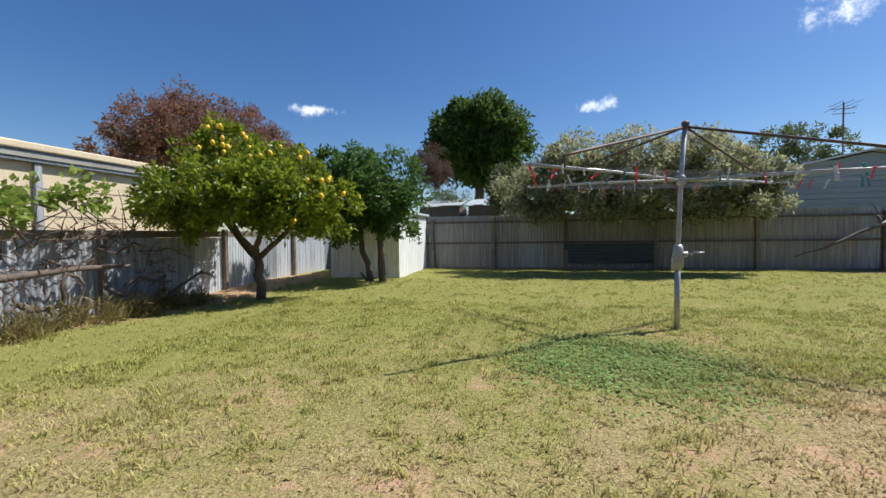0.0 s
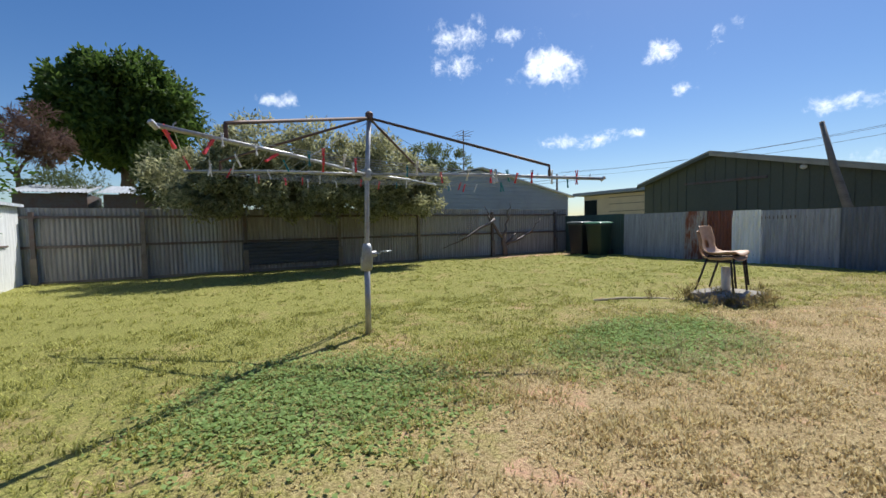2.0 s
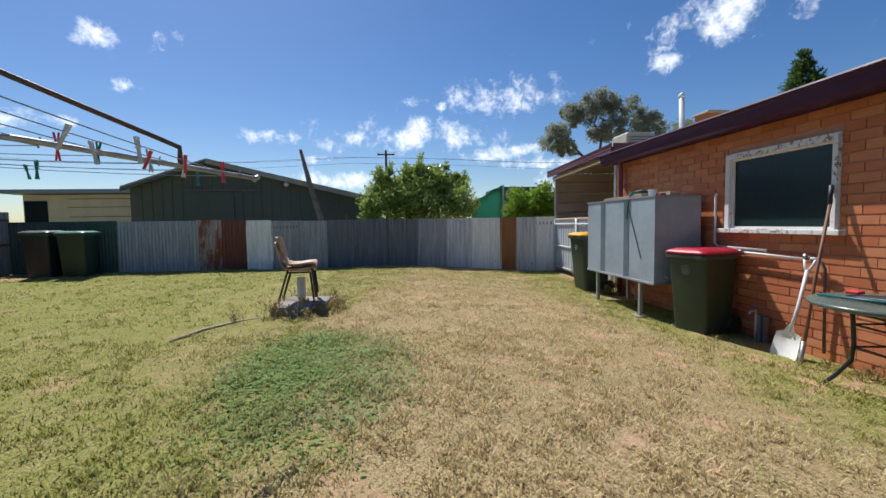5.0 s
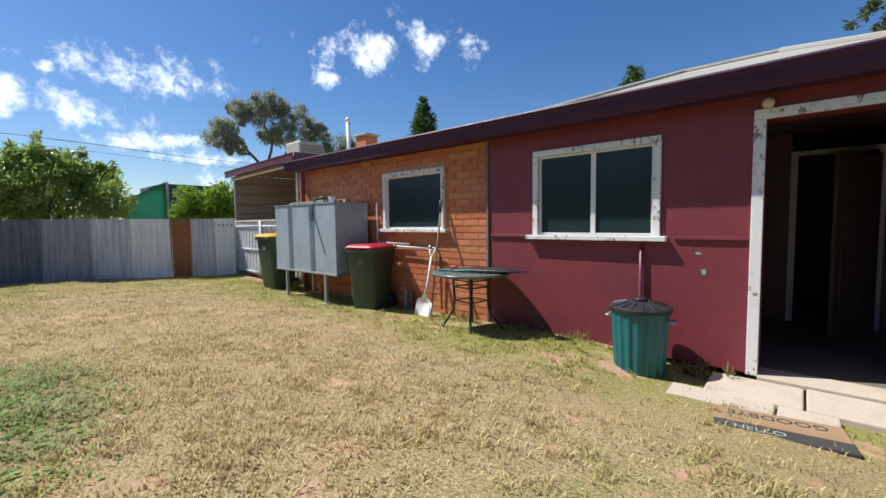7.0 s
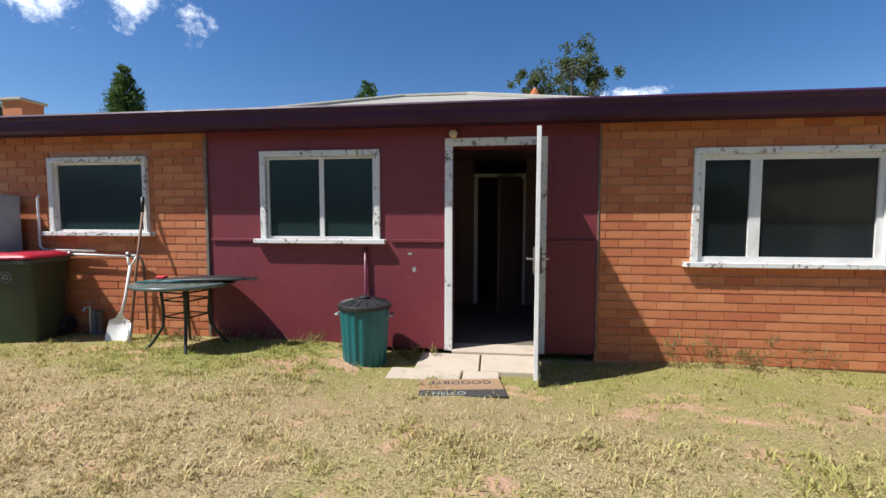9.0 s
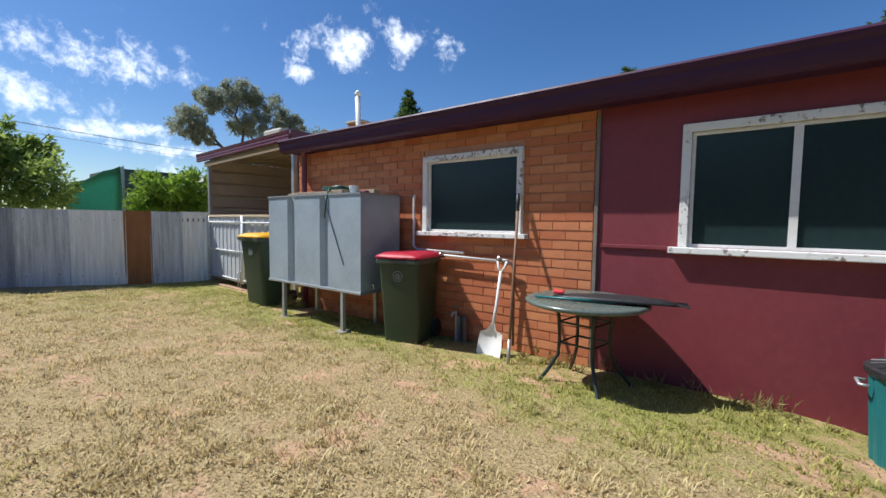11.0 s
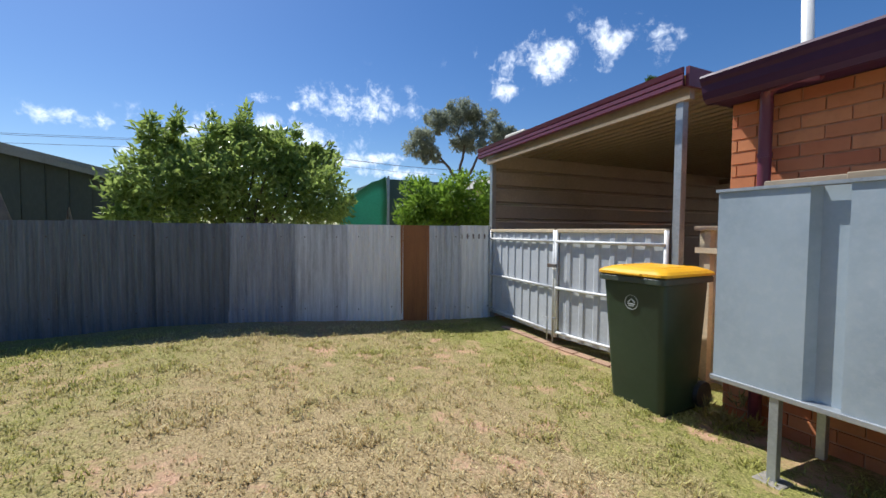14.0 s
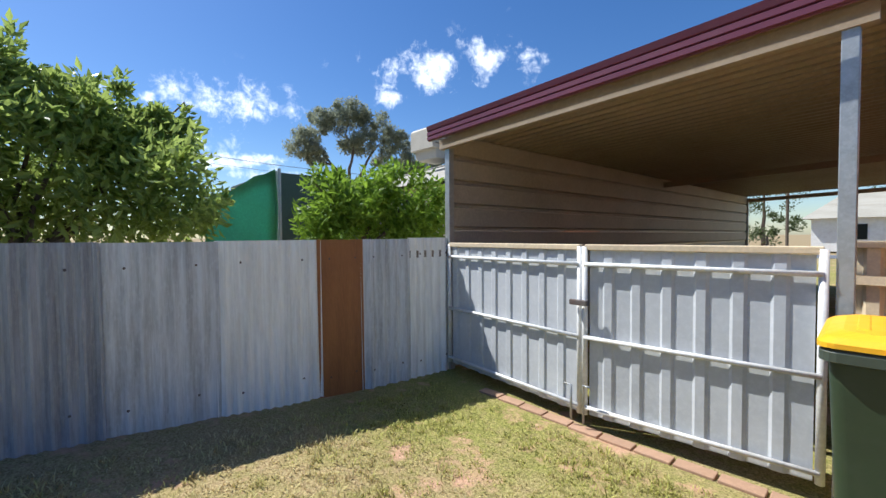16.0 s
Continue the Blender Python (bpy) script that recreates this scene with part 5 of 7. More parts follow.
# ---- pipes and taps on the brick wall ----
down = thing("downpipe", "maroon round downpipe with an elbow at the gutter", "downpipe", pose(7.2, -0.91, 0))
part("pipe", tube([(-0.33, 0.12, 2.11), (-0.20, 0.11, 2.135), (-0.06, 0.06, 2.13), (-0.01, 0.02, 2.10), (0, 0.0, 2.03), (0, 0, 1.2), (0, 0, -0.15)], 0.037, 12), M_CP_FASCIA, down, flat=False)
for z in (0.6, 1.7):
    part("bracket", lathe([(0.042, 0), (0.042, 0.03)], 12, m=pose(0, 0, z)), M_CP_FASCIA, down)
pipes = thing("water_pipes", "white painted water pipes clipped along the brick wall", "pipe")
part("pipe", tube([(5.14, -0.96, 1.46), (5.15, -0.95, 1.43), (5.15, -0.95, 0.88), (5.10, -0.95, 0.84), (4.45, -0.95, 0.83)], 0.013, 8), M_WHITE, pipes, flat=False)
part("pipe", tube([(5.2, -0.93, 0.79), (4.70, -0.93, 0.795), (3.97, -0.93, 0.775)], 0.013, 8), M_WHITE, pipes, flat=False)
part("pipe", tube([(5.2, -0.95, 0.82), (4.75, -0.95, 0.80)], 0.012, 8), M_STEEL, pipes, "bare grey pipe", False)
part("pipe", tube([(3.97, -0.93, 0.775), (3.88, -0.93, 0.77), (3.86, -0.95, 0.70), (3.86, -0.97, -0.05)], 0.012, 8), M_POST, pipes, "dark lower pipe", False)
for x in (4.72, 4.0):
    part("fitting", tube([(x - 0.03, -0.93, 0.79), (x + 0.03, -0.93, 0.79)], 0.022, 8), M_POST, pipes)
    part("tap_head", tube([(x, -0.93, 0.79), (x, -0.89, 0.82)], 0.012, 6), M_STEEL, pipes)
tap = thing("garden_tap", "garden tap on a short grey standpipe by the wall", "tap", pose(4.50, -0.90, -0.14))
part("standpipe", tube([(0, 0, 0), (0, 0, 0.36)], 0.012, 8), M_STEEL, tap)
part("guard_post", tube([(0.0, -0.04, 0), (0.0, -0.04, 0.30)], 0.032, 10), M_ZINC_DARK, tap)
part("guard_post", tube([(-0.09, -0.03, 0), (-0.09, -0.03, 0.30)], 0.03, 10), M_POST, tap)
part("spout", tube([(0, 0, 0.34), (0, 0.06, 0.345), (0, 0.075, 0.31)], 0.012, 8), M_STEEL, tap)
part("tap_handle", tube([(-0.03, 0, 0.40), (0.03, 0, 0.40)], 0.007, 6), M_STEEL, tap)
cond = tagged(obj("waste_pipe", tube([(1.33, -0.975, 0.90), (1.33, -0.965, 0.2), (1.33, -0.97, -0.18)], 0.017, 8), M_CP_FASCIA, False), "maroon waste pipe below the wide window", "pipe")

# ---- shovel and pole leaning on the wall ----
shov = thing("shovel", "white painted shovel leaning against the brick wall", "shovel", Matrix.Translation((3.97, -0.68, -0.13)) @ Matrix.Rotation(radians(15), 4, "X"))
part("shaft", tube([(0, 0, 0.26), (0, -0.012, 0.5), (0, 0, 0.84)], 0.016, 10), M_WHITE, shov, flat=False)
bm = tube([(0, 0, 0.82), (-0.035, 0, 0.88), (-0.055, 0, 0.95)], 0.012, 8)
tube([(0, 0, 0.82), (0.035, 0, 0.88), (0.055, 0, 0.95)], 0.012, 8, bm)
tube([(-0.06, 0, 0.95), (0.06, 0, 0.95)], 0.014, 8, bm)
part("grip", bm, M_WHITE, shov, flat=False)
bm = bmesh.new()
rows = []
for z, hw, dish in ((0.0, 0.115, 0.006), (0.05, 0.13, 0.012), (0.15, 0.128, 0.02), (0.24, 0.12, 0.02), (0.27, 0.05, 0.008), (0.34, 0.018, 0.0)):
    rows.append([bm.verts.new((hw * s, -dish * (1 - s * s) * 1.6 + 0.012 * s * s + off, z)) for off in (0.0,) for s in (-1, -0.5, 0, 0.5, 1)])
rows2 = [[bm.verts.new(v.co + Vector((0, -0.004, 0))) for v in r] for r in rows]
for rr, flip in ((rows, False), (rows2, True)):
    for a, b in zip(rr, rr[1:]):
        for k in range(4):
            f = (a[k], a[k + 1], b[k + 1], b[k])
            bm.faces.new(f[::-1] if flip else f)
part("blade", bm, M_WHITE, shov, "worn white blade", False)
pole = thing("broom_pole", "brown wooden pole leaning against the window strip", "pole")
part("shaft", tube([(3.69, -0.56, -0.10), (3.755, -0.745, 0.66), (3.815, -0.925, 1.30)], 0.013, 8), M_WOOD, pole, flat=False)
part("tip", tube([(3.812, -0.915, 1.27), (3.828, -0.94, 1.43)], 0.017, 8), M_BLACK, pole, "dark rubber grip", False)
part("ferrule", tube([(3.685, -0.548, -0.12), (3.705, -0.60, 0.12)], 0.016, 8), M_STEEL, pole, flat=False)

# ---- round table with a folded umbrella ----
table = thing("patio_table", "round green metal patio table with bent legs", "table", pose(3.02, -0.53, -0.12))
part("tabletop", lathe([(0.40, 0.655), (0.44, 0.66), (0.455, 0.675), (0.452, 0.69), (0.43, 0.697), (0.05, 0.697), (0.03, 0.68)], 40), M_TABLE_TOP, table, flat=False)
for k in range(4):
    a = radians(35 + 90 * k)
    c, s = math.cos(a), math.sin(a)
    prof = [(0.21, 0.655), (0.20, 0.55), (0.19, 0.38), (0.20, 0.26), (0.28, 0.13), (0.37, 0.02), (0.385, 0.0)]
    part("leg", tube([(r * c, r * s, z) for r, z in prof], 0.014, 8), M_TABLE_LEG, table, flat=False)
for z, r in ((0.60, 0.205), (0.52, 0.20), (0.36, 0.19)):
    pts = [(r * math.cos(radians(35 + 90 * k)), r * math.sin(radians(35 + 90 * k)), z) for k in range(4)]
    part("stretcher", tube(pts, 0.008, 6, closed=True), M_TABLE_LEG, table)
um = thing("folded_umbrella", "folded black garden umbrella lying on the table", "umbrella", pose(2.95, -0.50, 0.58, 0, 0, 14))
secs = []
for x, w, h in ((0.30, 0.02, 0.015), (0.2, 0.07, 0.03), (0.0, 0.12, 0.045), (-0.25, 0.13, 0.05), (-0.45, 0.10, 0.04), (-0.56, 0.05, 0.02)):
    secs.append([(x, w * math.cos(k * math.tau / 12) * (1 + 0.12 * math.sin(k * 3)), 0.003 + h * 0.5 + h * 0.5 * math.sin(k * math.tau / 12)) for k in range(12)])
part("canopy", loft(secs), M_BLACK, um, flat=False)
part("pole", tube([(0.42, 0.10, 0.012), (-0.15, 0.11, 0.014)], 0.010, 8), M_TEAL, um, "teal pole", False)
for y in (-0.05, 0.0, 0.05):
    part("rib_tip", tube([(-0.54, y, 0.02), (-0.62, y * 1.6, 0.012)], 0.006, 6), M_BLACK, um)
part("tie", box(0.22, 0.30, -0.05, 0.03, 0.03, 0.055, 0.008), M_PEG_RED, um, "red strap")

# ---- rubbish can ----
can = thing("rubbish_can", "ribbed teal plastic rubbish can with a black lid", "bin", pose(1.23, -0.62, -0.22))
bm = bmesh.new()
secs = []
for z, r in ((0.0, 0.185), (0.02, 0.195), (0.54, 0.225), (0.56, 0.235), (0.58, 0.235)):
    secs.append([((r + (0.010 if (k % 4) < 2 and 0.01 < z < 0.55 else 0)) * math.cos(k * math.tau / 72), (r + (0.010 if (k % 4) < 2 and 0.01 < z < 0.55 else 0)) * math.sin(k * math.tau / 72), z) for k in range(72)])
part("body", loft(secs, bm), M_TEAL, can)
lid = part("lid", lathe([(0.25, 0.565), (0.255, 0.575), (0.255, 0.60), (0.235, 0.61), (0.10, 0.645), (0.09, 0.65), (0.02, 0.65)], 36), M_BLACK, can, "black domed lid")
for k in range(16):
    a = k * math.tau / 16
    part("lid_rib", tube([(0.23 * math.cos(a), 0.23 * math.sin(a), 0.612), (0.11 * math.cos(a), 0.11 * math.sin(a), 0.644)], 0.007, 5), M_BLACK, lid)
part("lid_knob", lathe([(0.05, 0.65), (0.055, 0.665), (0.05, 0.675)], 16), M_BLACK, lid)
for s in (-1, 1):
    part("handle", tube([(s * 0.10 - 0.08, 0.22, 0.50) if s > 5 else (s * 0.235, -0.06, 0.50), (s * 0.275, -0.06, 0.50), (s * 0.275, 0.06, 0.50), (s * 0.235, 0.06, 0.50)], 0.009, 8), M_STEEL, can, "bright wire handle", False)

# ---- paving and doormat ----
pave = thing("door_paving", "pale concrete slabs in front of the back door", "paving", kind="structure")
for x0, x1, y0, y1, dz in ((0.13, 0.72, -0.92, -0.45, 0.0), (-0.42, 0.115, -0.92, -0.45, 0.004), (0.28, 0.92, -0.435, 0.0, 0.008), (-0.05, 0.265, -0.435, -0.20, 0.004), (0.98, 1.25, -0.36, -0.10, -0.012)):
    part("slab", box(x0, x1, y0, y1, -0.26, -0.168 + dz, 0.012), M_CONCRETE, pave)
mat_m = pose(0.25, 0.06, -0.142, -2.0, 0, 189)
mat = thing("door_mat", "coir doormat, half tan and half charcoal, with lettering", "doormat", mat_m)
part("tan_half", box(-0.33, 0.33, -0.05, 0.19, 0, 0.022, 0.006), M_COIR, mat, "tan coir half")
part("dark_half", box(-0.33, 0.33, -0.19, -0.05, 0, 0.022, 0.006), M_CHARCOAL, mat, "charcoal half")
words("GOODBYE", 0.105, M_CHARCOAL, mat, Matrix.Translation((0, 0.135, 0.0228)) @ Matrix.Rotation(math.pi, 4, "Z"))
words("HELLO", 0.085, M_PALE_MARK, mat, pose(-0.1, -0.155, 0.0228))

# ---- garden shed ----
shed = thing("garden_shed", "small pale corrugated iron garden shed with a flat roof", "shed", pose(0, 0, 0))
SX0, SX1, SY0, SY1, SZ = -4.25, -2.62, 9.2, 11.62, 1.56
for k in range(3):
    s = part("wall_sheet", sheet((SY1 - SY0) / 3 + 0.01, SZ - 0.05, 0.10, 0.018), M_ZINC_PALE, shed, "pale corrugated wall sheet")
    s.matrix_local = Matrix.Translation((SX1, SY0 + (SY1 - SY0) / 3 * k, 0.05)) @ Matrix.Rotation(radians(90), 4, "Z")
for k in range(2):
    s = part("wall_sheet", sheet((SX1 - SX0) / 2, SZ - 0.05, 0.10, 0.012), M_ZINC_PALE, shed, "pale corrugated wall sheet")
    s.matrix_local = Matrix.Translation((SX0 + (SX1 - SX0) / 2 * k, SY0, 0.05))
part("wall_sheet", box(SX0, SX0 + 0.03, SY0 + 0.02, SY1, 0.05, SZ), M_ZINC, shed)
part("wall_sheet", box(SX0 + 0.03, SX1 - 0.02, SY1 - 0.03, SY1, 0.05, SZ), M_ZINC, shed)
part("roof", loft([[(SX0 - 0.06, SY0 - 0.08, SZ + 0.03), (SX1 + 0.08, SY0 - 0.08, SZ + 0.01), (SX1 + 0.08, SY0 - 0.08, SZ + 0.06), (SX0 - 0.06, SY0 - 0.08, SZ + 0.10)], [(SX0 - 0.06, SY1 + 0.05, SZ + 0.03), (SX1 + 0.08, SY1 + 0.05, SZ + 0.01), (SX1 + 0.08, SY1 + 0.05, SZ + 0.06), (SX0 - 0.06, SY1 + 0.05, SZ + 0.10)]]), M_ZINC_BLUE, shed, "dark-edged flat iron roof")
part("door_bolt", box(SX1 + 0.012, SX1 + 0.03, 10.75, 11.05, 0.86, 0.89, 0.004), M_POST, shed, "dark sliding bolt")
part("corner_trim", box(SX1 - 0.02, SX1 + 0.02, SY0 - 0.02, SY0 + 0.02, 0.05, SZ), M_ZINC_PALE, shed)

# ---- buildings beyond the fences ----
leftb = thing("neighbour_shed", "long cream sheet shed with a pale gutter next door", "shed")
part("wall", box(-8.2, -7.5, -2.0, 8.3, 0.0, 2.36), M_CREAM, leftb)
part("roof", loft([[(-7.38, y, 2.36), (-7.38, y, 2.42), (-11.0, y, 3.0), (-11.0, y, 2.9)] for y in (-2.0, 8.45)]), M_ROOF, leftb)
part("gutter", box(-7.49, -7.36, -2.0, 8.45, 2.48, 2.60, 0.02), M_CREAM, leftb, "pale cream gutter")
part("eave", box(-7.49, -7.40, -2.0, 8.45, 2.30, 2.475), M_ZINC_DARK, leftb)
for y in (5.62, 8.2):
    part("column", box(-7.49, -7.43, y - 0.05, y + 0.05, 0, 2.28), M_ZINC, leftb, "grey steel column")
for z in (1.0, 1.45, 1.9):
    part("joint", box(-7.498, -7.494, -2.0, 8.3, z, z + 0.012), M_RAIL, leftb)

gs = thing("green_shed", "large dark green iron shed with a gabled roof", "shed")
GX = 14.5
outline = [(11.1, 0.0), (11.1, 2.42), (8.72, 3.2), (3.8, 2.02), (3.8, 0.0)]
part("wall", loft([[(x, y, z) for y, z in outline] for x in (GX, GX + 9)]), M_GSHED, gs)
for ya, za, yb, zb in ((11.25, 2.40, 8.72, 3.24), (8.72, 3.24, 3.6, 2.0)):
    part("roof", loft([[(x, ya, za), (x, yb, zb), (x, yb, zb + 0.06), (x, ya, za + 0.06)] for x in (GX - 0.22, GX + 9.2)]), M_ROOF, gs, "pale iron roof")
    # right-hand barge is pale to stand in for a sunlit strip of roof
    part("barge", loft([[(x, ya, za - 0.10), (x, yb, zb - 0.10), (x, yb, zb - 0.003), (x, ya, za - 0.003)] for x in (GX - 0.24, GX - 0.19)]), M_ROOF if yb < 8 else M_GSHED, gs)
k = 0
y = 3.85
while y < 11.05:
    zt = 2.02 + (y - 3.8) * 0.24 if y < 8.72 else 3.2 - (y - 8.72) * 0.328
    part("rib", box(GX - 0.02, GX - 0.001, y, y + 0.06, 0.3, zt - 0.06), M_GSHED, gs)
    y += 0.30
part("door", box(GX - 0.045, GX - 0.021, 8.0, 9.5, 0.2, 2.28, 0.005), M_GSHED, gs, "dark green sliding door")
part("door_track", box(GX - 0.07, GX - 0.02, 7.2, 9.6, 2.29, 2.36), M_POST, gs)
part("lamp", lathe([(0.02, 0), (0.08, 0.04), (0.08, 0.10), (0.03, 0.14)], 12, m=pose(GX - 0.1, 6.35, 2.42)), M_WHITE, gs, "white round flood lamp")
tagged(obj("leaning_pole", tube([(13.2, 4.85, 0.1), (13.2, 5.07, 1.3), (13.2, 5.36, 2.35), (13.2, 5.6, 3.38)], [0.10, 0.09, 0.075, 0.05], 10), M_RAIL, False), "weathered timber pole leaning above the fence", "pole")
tagged(obj("sawhorse", tube([(13.0, 4.1, 0.1), (13.0, 4.32, 1.48), (13.0, 4.5, 0.1)], 0.035, 6), M_RAIL), "bare timber trestle behind the fence", "trestle")

ws = thing("white_shed", "low cream-white shed with a flat roof over the back fence", "shed")
part("wall", box(17.0, 22.0, 12.6, 16.2, 0, 2.42), M_CREAM, ws)
part("roof", box(16.7, 22.3, 12.3, 16.7, 2.45, 2.60, 0.02), M_BLUE_SHEET, ws)
# wall is not cut; a dark panel gives the shade of the opening
part("opening", box(16.97, 16.998, 15.4, 16.15, 0.5, 2.2), M_GLASS, ws, "dark panel standing in for a shaded opening")
for z in (0.9, 1.25, 1.6, 1.95, 2.25):
    part("board_joint", box(16.985, 16.998, 12.6, 14.7, z, z + 0.025), M_RAIL, ws)
part("upper_roof", loft([[(24, 11, 2.7), (24, 20, 2.7), (27, 20, 3.2), (27, 11, 3.2)], [(24, 11, 2.8), (24, 20, 2.8), (27, 20, 3.3), (27, 11, 3.3)]]), M_ROOF, ws)

bh = thing("blue_house", "blue-grey weatherboard building with a low gabled roof", "house")
out = [(9.6, 0), (9.6, 3.35), (13.2, 4.05), (19.8, 2.7), (19.8, 0)]
part("wall", loft([[(x, y, z) for x, z in out] for y in (20.0, 27.0)]), M_BLUE_SHEET, bh)
for xa, za, xb, zb in ((9.3, 3.33, 13.2, 4.12), (13.2, 4.12, 20.1, 2.68)):
    part("roof", loft([[(xa, y, za), (xb, y, zb), (xb, y, zb + 0.07), (xa, y, za + 0.07)] for y in (19.7, 27.2)]), M_ZINC_BLUE, bh)
for k in range(11):
    z = 1.4 + k * 0.22
    xr = min(19.7, 13.2 + (4.05 - z) / 0.2045)
    xl = 9.62 if z < 3.35 else 13.2 - (4.05 - z) / 0.194
    part("weatherboard", box(xl, xr, 19.96, 19.998, z, z + 0.20), M_BLUE_SHEET, bh)
ant = thing("tv_antenna", "tall television antenna on a steel mast", "antenna", pose(12.6, 20.6, 3.6))
part("mast", tube([(0, 0, 0), (0, 0, 2.6)], 0.03, 6), M_POST, ant)
part("boom", tube([(-0.45, 0, 2.35), (0.45, 0, 2.35)], 0.015, 5), M_POST, ant)
for k in range(6):
    part("element", tube([(-0.42 + k * 0.16, -0.45, 2.35 + (k % 2) * 0.2), (-0.42 + k * 0.16, 0.45, 2.35 + (k % 2) * 0.2)], 0.010, 4), M_POST, ant)
part("element", tube([(-0.40, 0, 2.15), (0.40, 0, 2.15)], 0.015, 4), M_POST, ant)
a2 = copy_thing(ant, pose(-2.15, -9.0, 3.6, 0, 0, 40) @ Matrix.Diagonal((0.7, 0.7, 0.7, 1)))
a2.scale = (0.7, 0.7, 0.75)

ds = thing("dark_sheds", "two small dark sheds with corrugated roofs behind the back fence", "shed")
for x0, x1 in ((-1.8, -0.75), (-3.4, -2.1)):
    part("wall", box(x0, x1, 14.0, 15.5, 0, 2.0), M_POST, ds)
    s = part("roof", sheet(x1 - x0 + 0.2, 1.8, 0.076, 0.03), M_ZINC, ds)
    s.matrix_local = Matrix.Translation((x0 - 0.1, 13.8, 2.02)) @ Matrix.Rotation(radians(-80), 4, "X")

ec = thing("evaporative_cooler", "beige evaporative cooler on a pale roof next door", "cooler")
part("casing", loft([rounded(1.4, 1.4, 0.08, 4.55, 20, -8.6), rounded(1.4, 1.4, 0.08, 5.25, 20, -8.6), rounded(1.3, 1.3, 0.08, 5.32, 20, -8.6)]), M_COOLER, ec)
for k in range(4):
    part("louvre", box(19.27, 19.298, -9.2, -8.0, 4.68 + k * 0.13, 4.73 + k * 0.13), M_RAIL, ec)
part("base", box(19.4, 20.6, -9.1, -8.1, 4.2, 4.55), M_COOLER, ec)
nh = thing("neighbour_house", "neighbouring house with a pale iron roof", "house")
part("wall", box(15.5, 25.0, -16, -5.5, 0, 2.7), M_CP_WALL, nh)
ro = hip_roof("neighbour_roof", 15.0, 25.5, -16.5, -5.0, 2.7, 19.0, 21.5, 4.5, M_ROOF, "")
ro.name, ro.parent = "roof", nh
del ro["category"], ro["kind"]
tp = thing("shade_cloth_frame", "green shade cloth stretched over a dark frame", "shade cloth")
bm = bmesh.new()
grid = [[bm.verts.new((15.0 + 0.05 * math.sin(j * 1.3 + i), 0.25 - 1.1 * i / 6, 0.6 + (1.28 + 0.62 * i / 6 - 0.0) * j / 6 + 0.03 * math.sin(i * 2))) for j in range(7)] for i in range(7)]
for i in range(6):
    for j in range(6):
        bm.faces.new((grid[i][j], grid[i + 1][j], grid[i + 1][j + 1], grid[i][j + 1]))
bmesh.ops.solidify(bm, geom=bm.faces[:], thickness=0.01)
part("cloth", bm, M_TARP, tp, flat=False)
part("side_cloth", box(15.02, 18.0, -0.92, -0.88, 0.5, 2.46), M_GREEN_SHEET, tp, "dark side of the shade cloth")
part("back_frame", box(15.0, 18.0, -2.4, -0.93, 0.5, 2.42), M_GREEN_SHEET, tp)
part("pole", tube([(14.95, -0.88, 0), (14.95, -0.88, 2.48)], 0.03, 6), M_STEEL, tp)

# ---- power lines ----
for n, (x, y, top, arm) in enumerate(((45, 4.1, 8.95, 0.9), (45, 46.5, 8.3, 1.6))):
    pp = thing("power_pole", "distant timber power pole with a crossarm", "power pole", pose(x, y, 0), group="power poles")
    part("pole", tube([(0, 0, 0), (0, 0, top)], [0.18, 0.12], 8), M_POST, pp)
    part("crossarm", box(-0.07, 0.07, -arm, arm, top - 0.5, top - 0.36), M_POST, pp)
    for s in (-0.9, 0, 0.9):
        part("insulator", lathe([(0.05, 0), (0.07, 0.1), (0.04, 0.2)], 8, m=pose(0, s * arm, top - 0.36)), M_WHITE, pp)
pw = thing("power_wires", "thin overhead power wires", "wire")
for s, dz in ((-0.9, 0), (0.9, 0.02), (0, -0.6)):
    pts = []
    for k in range(13):
        u = k / 12
        y = -70 + 116.5 * u
        span = ((y - 4.1) % 42.4) / 42.4
        pts.append((45, y + s, 8.5 + dz - 0.9 * 4 * span * (1 - span)))
    part("wire", tube(pts, 0.016, 4), M_POST, pw)

# ---- street beyond the carport ----
sh = thing("street_house", "white house with a pale gabled roof across the street", "house")
part("wall", box(5.5, 13.2, -46, -40, 0, 2.45), M_WHITE, sh)
part("roof", loft([[(5.0, -39.4, 2.45), (13.7, -39.4, 2.45), (13.7, -46.5, 2.45), (5.0, -46.5, 2.45)], [(7.0, -43, 4.6), (11.5, -43, 4.6), (11.5, -43.2, 4.6), (7.0, -43.2, 4.6)]]), M_ROOF, sh)
for x in (7.0, 10.2):
    part("window", box(x, x + 1.5, -39.99, -39.96, 0.9, 2.0), M_GLASS, sh, "dark window")
tagged(obj("street_post", tube([(12.98, -30, 0), (12.98, -30, 4.2)], 0.08, 8), M_BARK), "plain timber post by the street", "post")
tagged(obj("road", box(-60, 60, -36, -31, -0.3, -0.105), M_ZINC_DARK), "grey asphalt street", "road", kind="structure")

# ---- trees and shrubs ----
def tree(name, label, m=None, category="tree"):
    return thing(name, label, category, m)


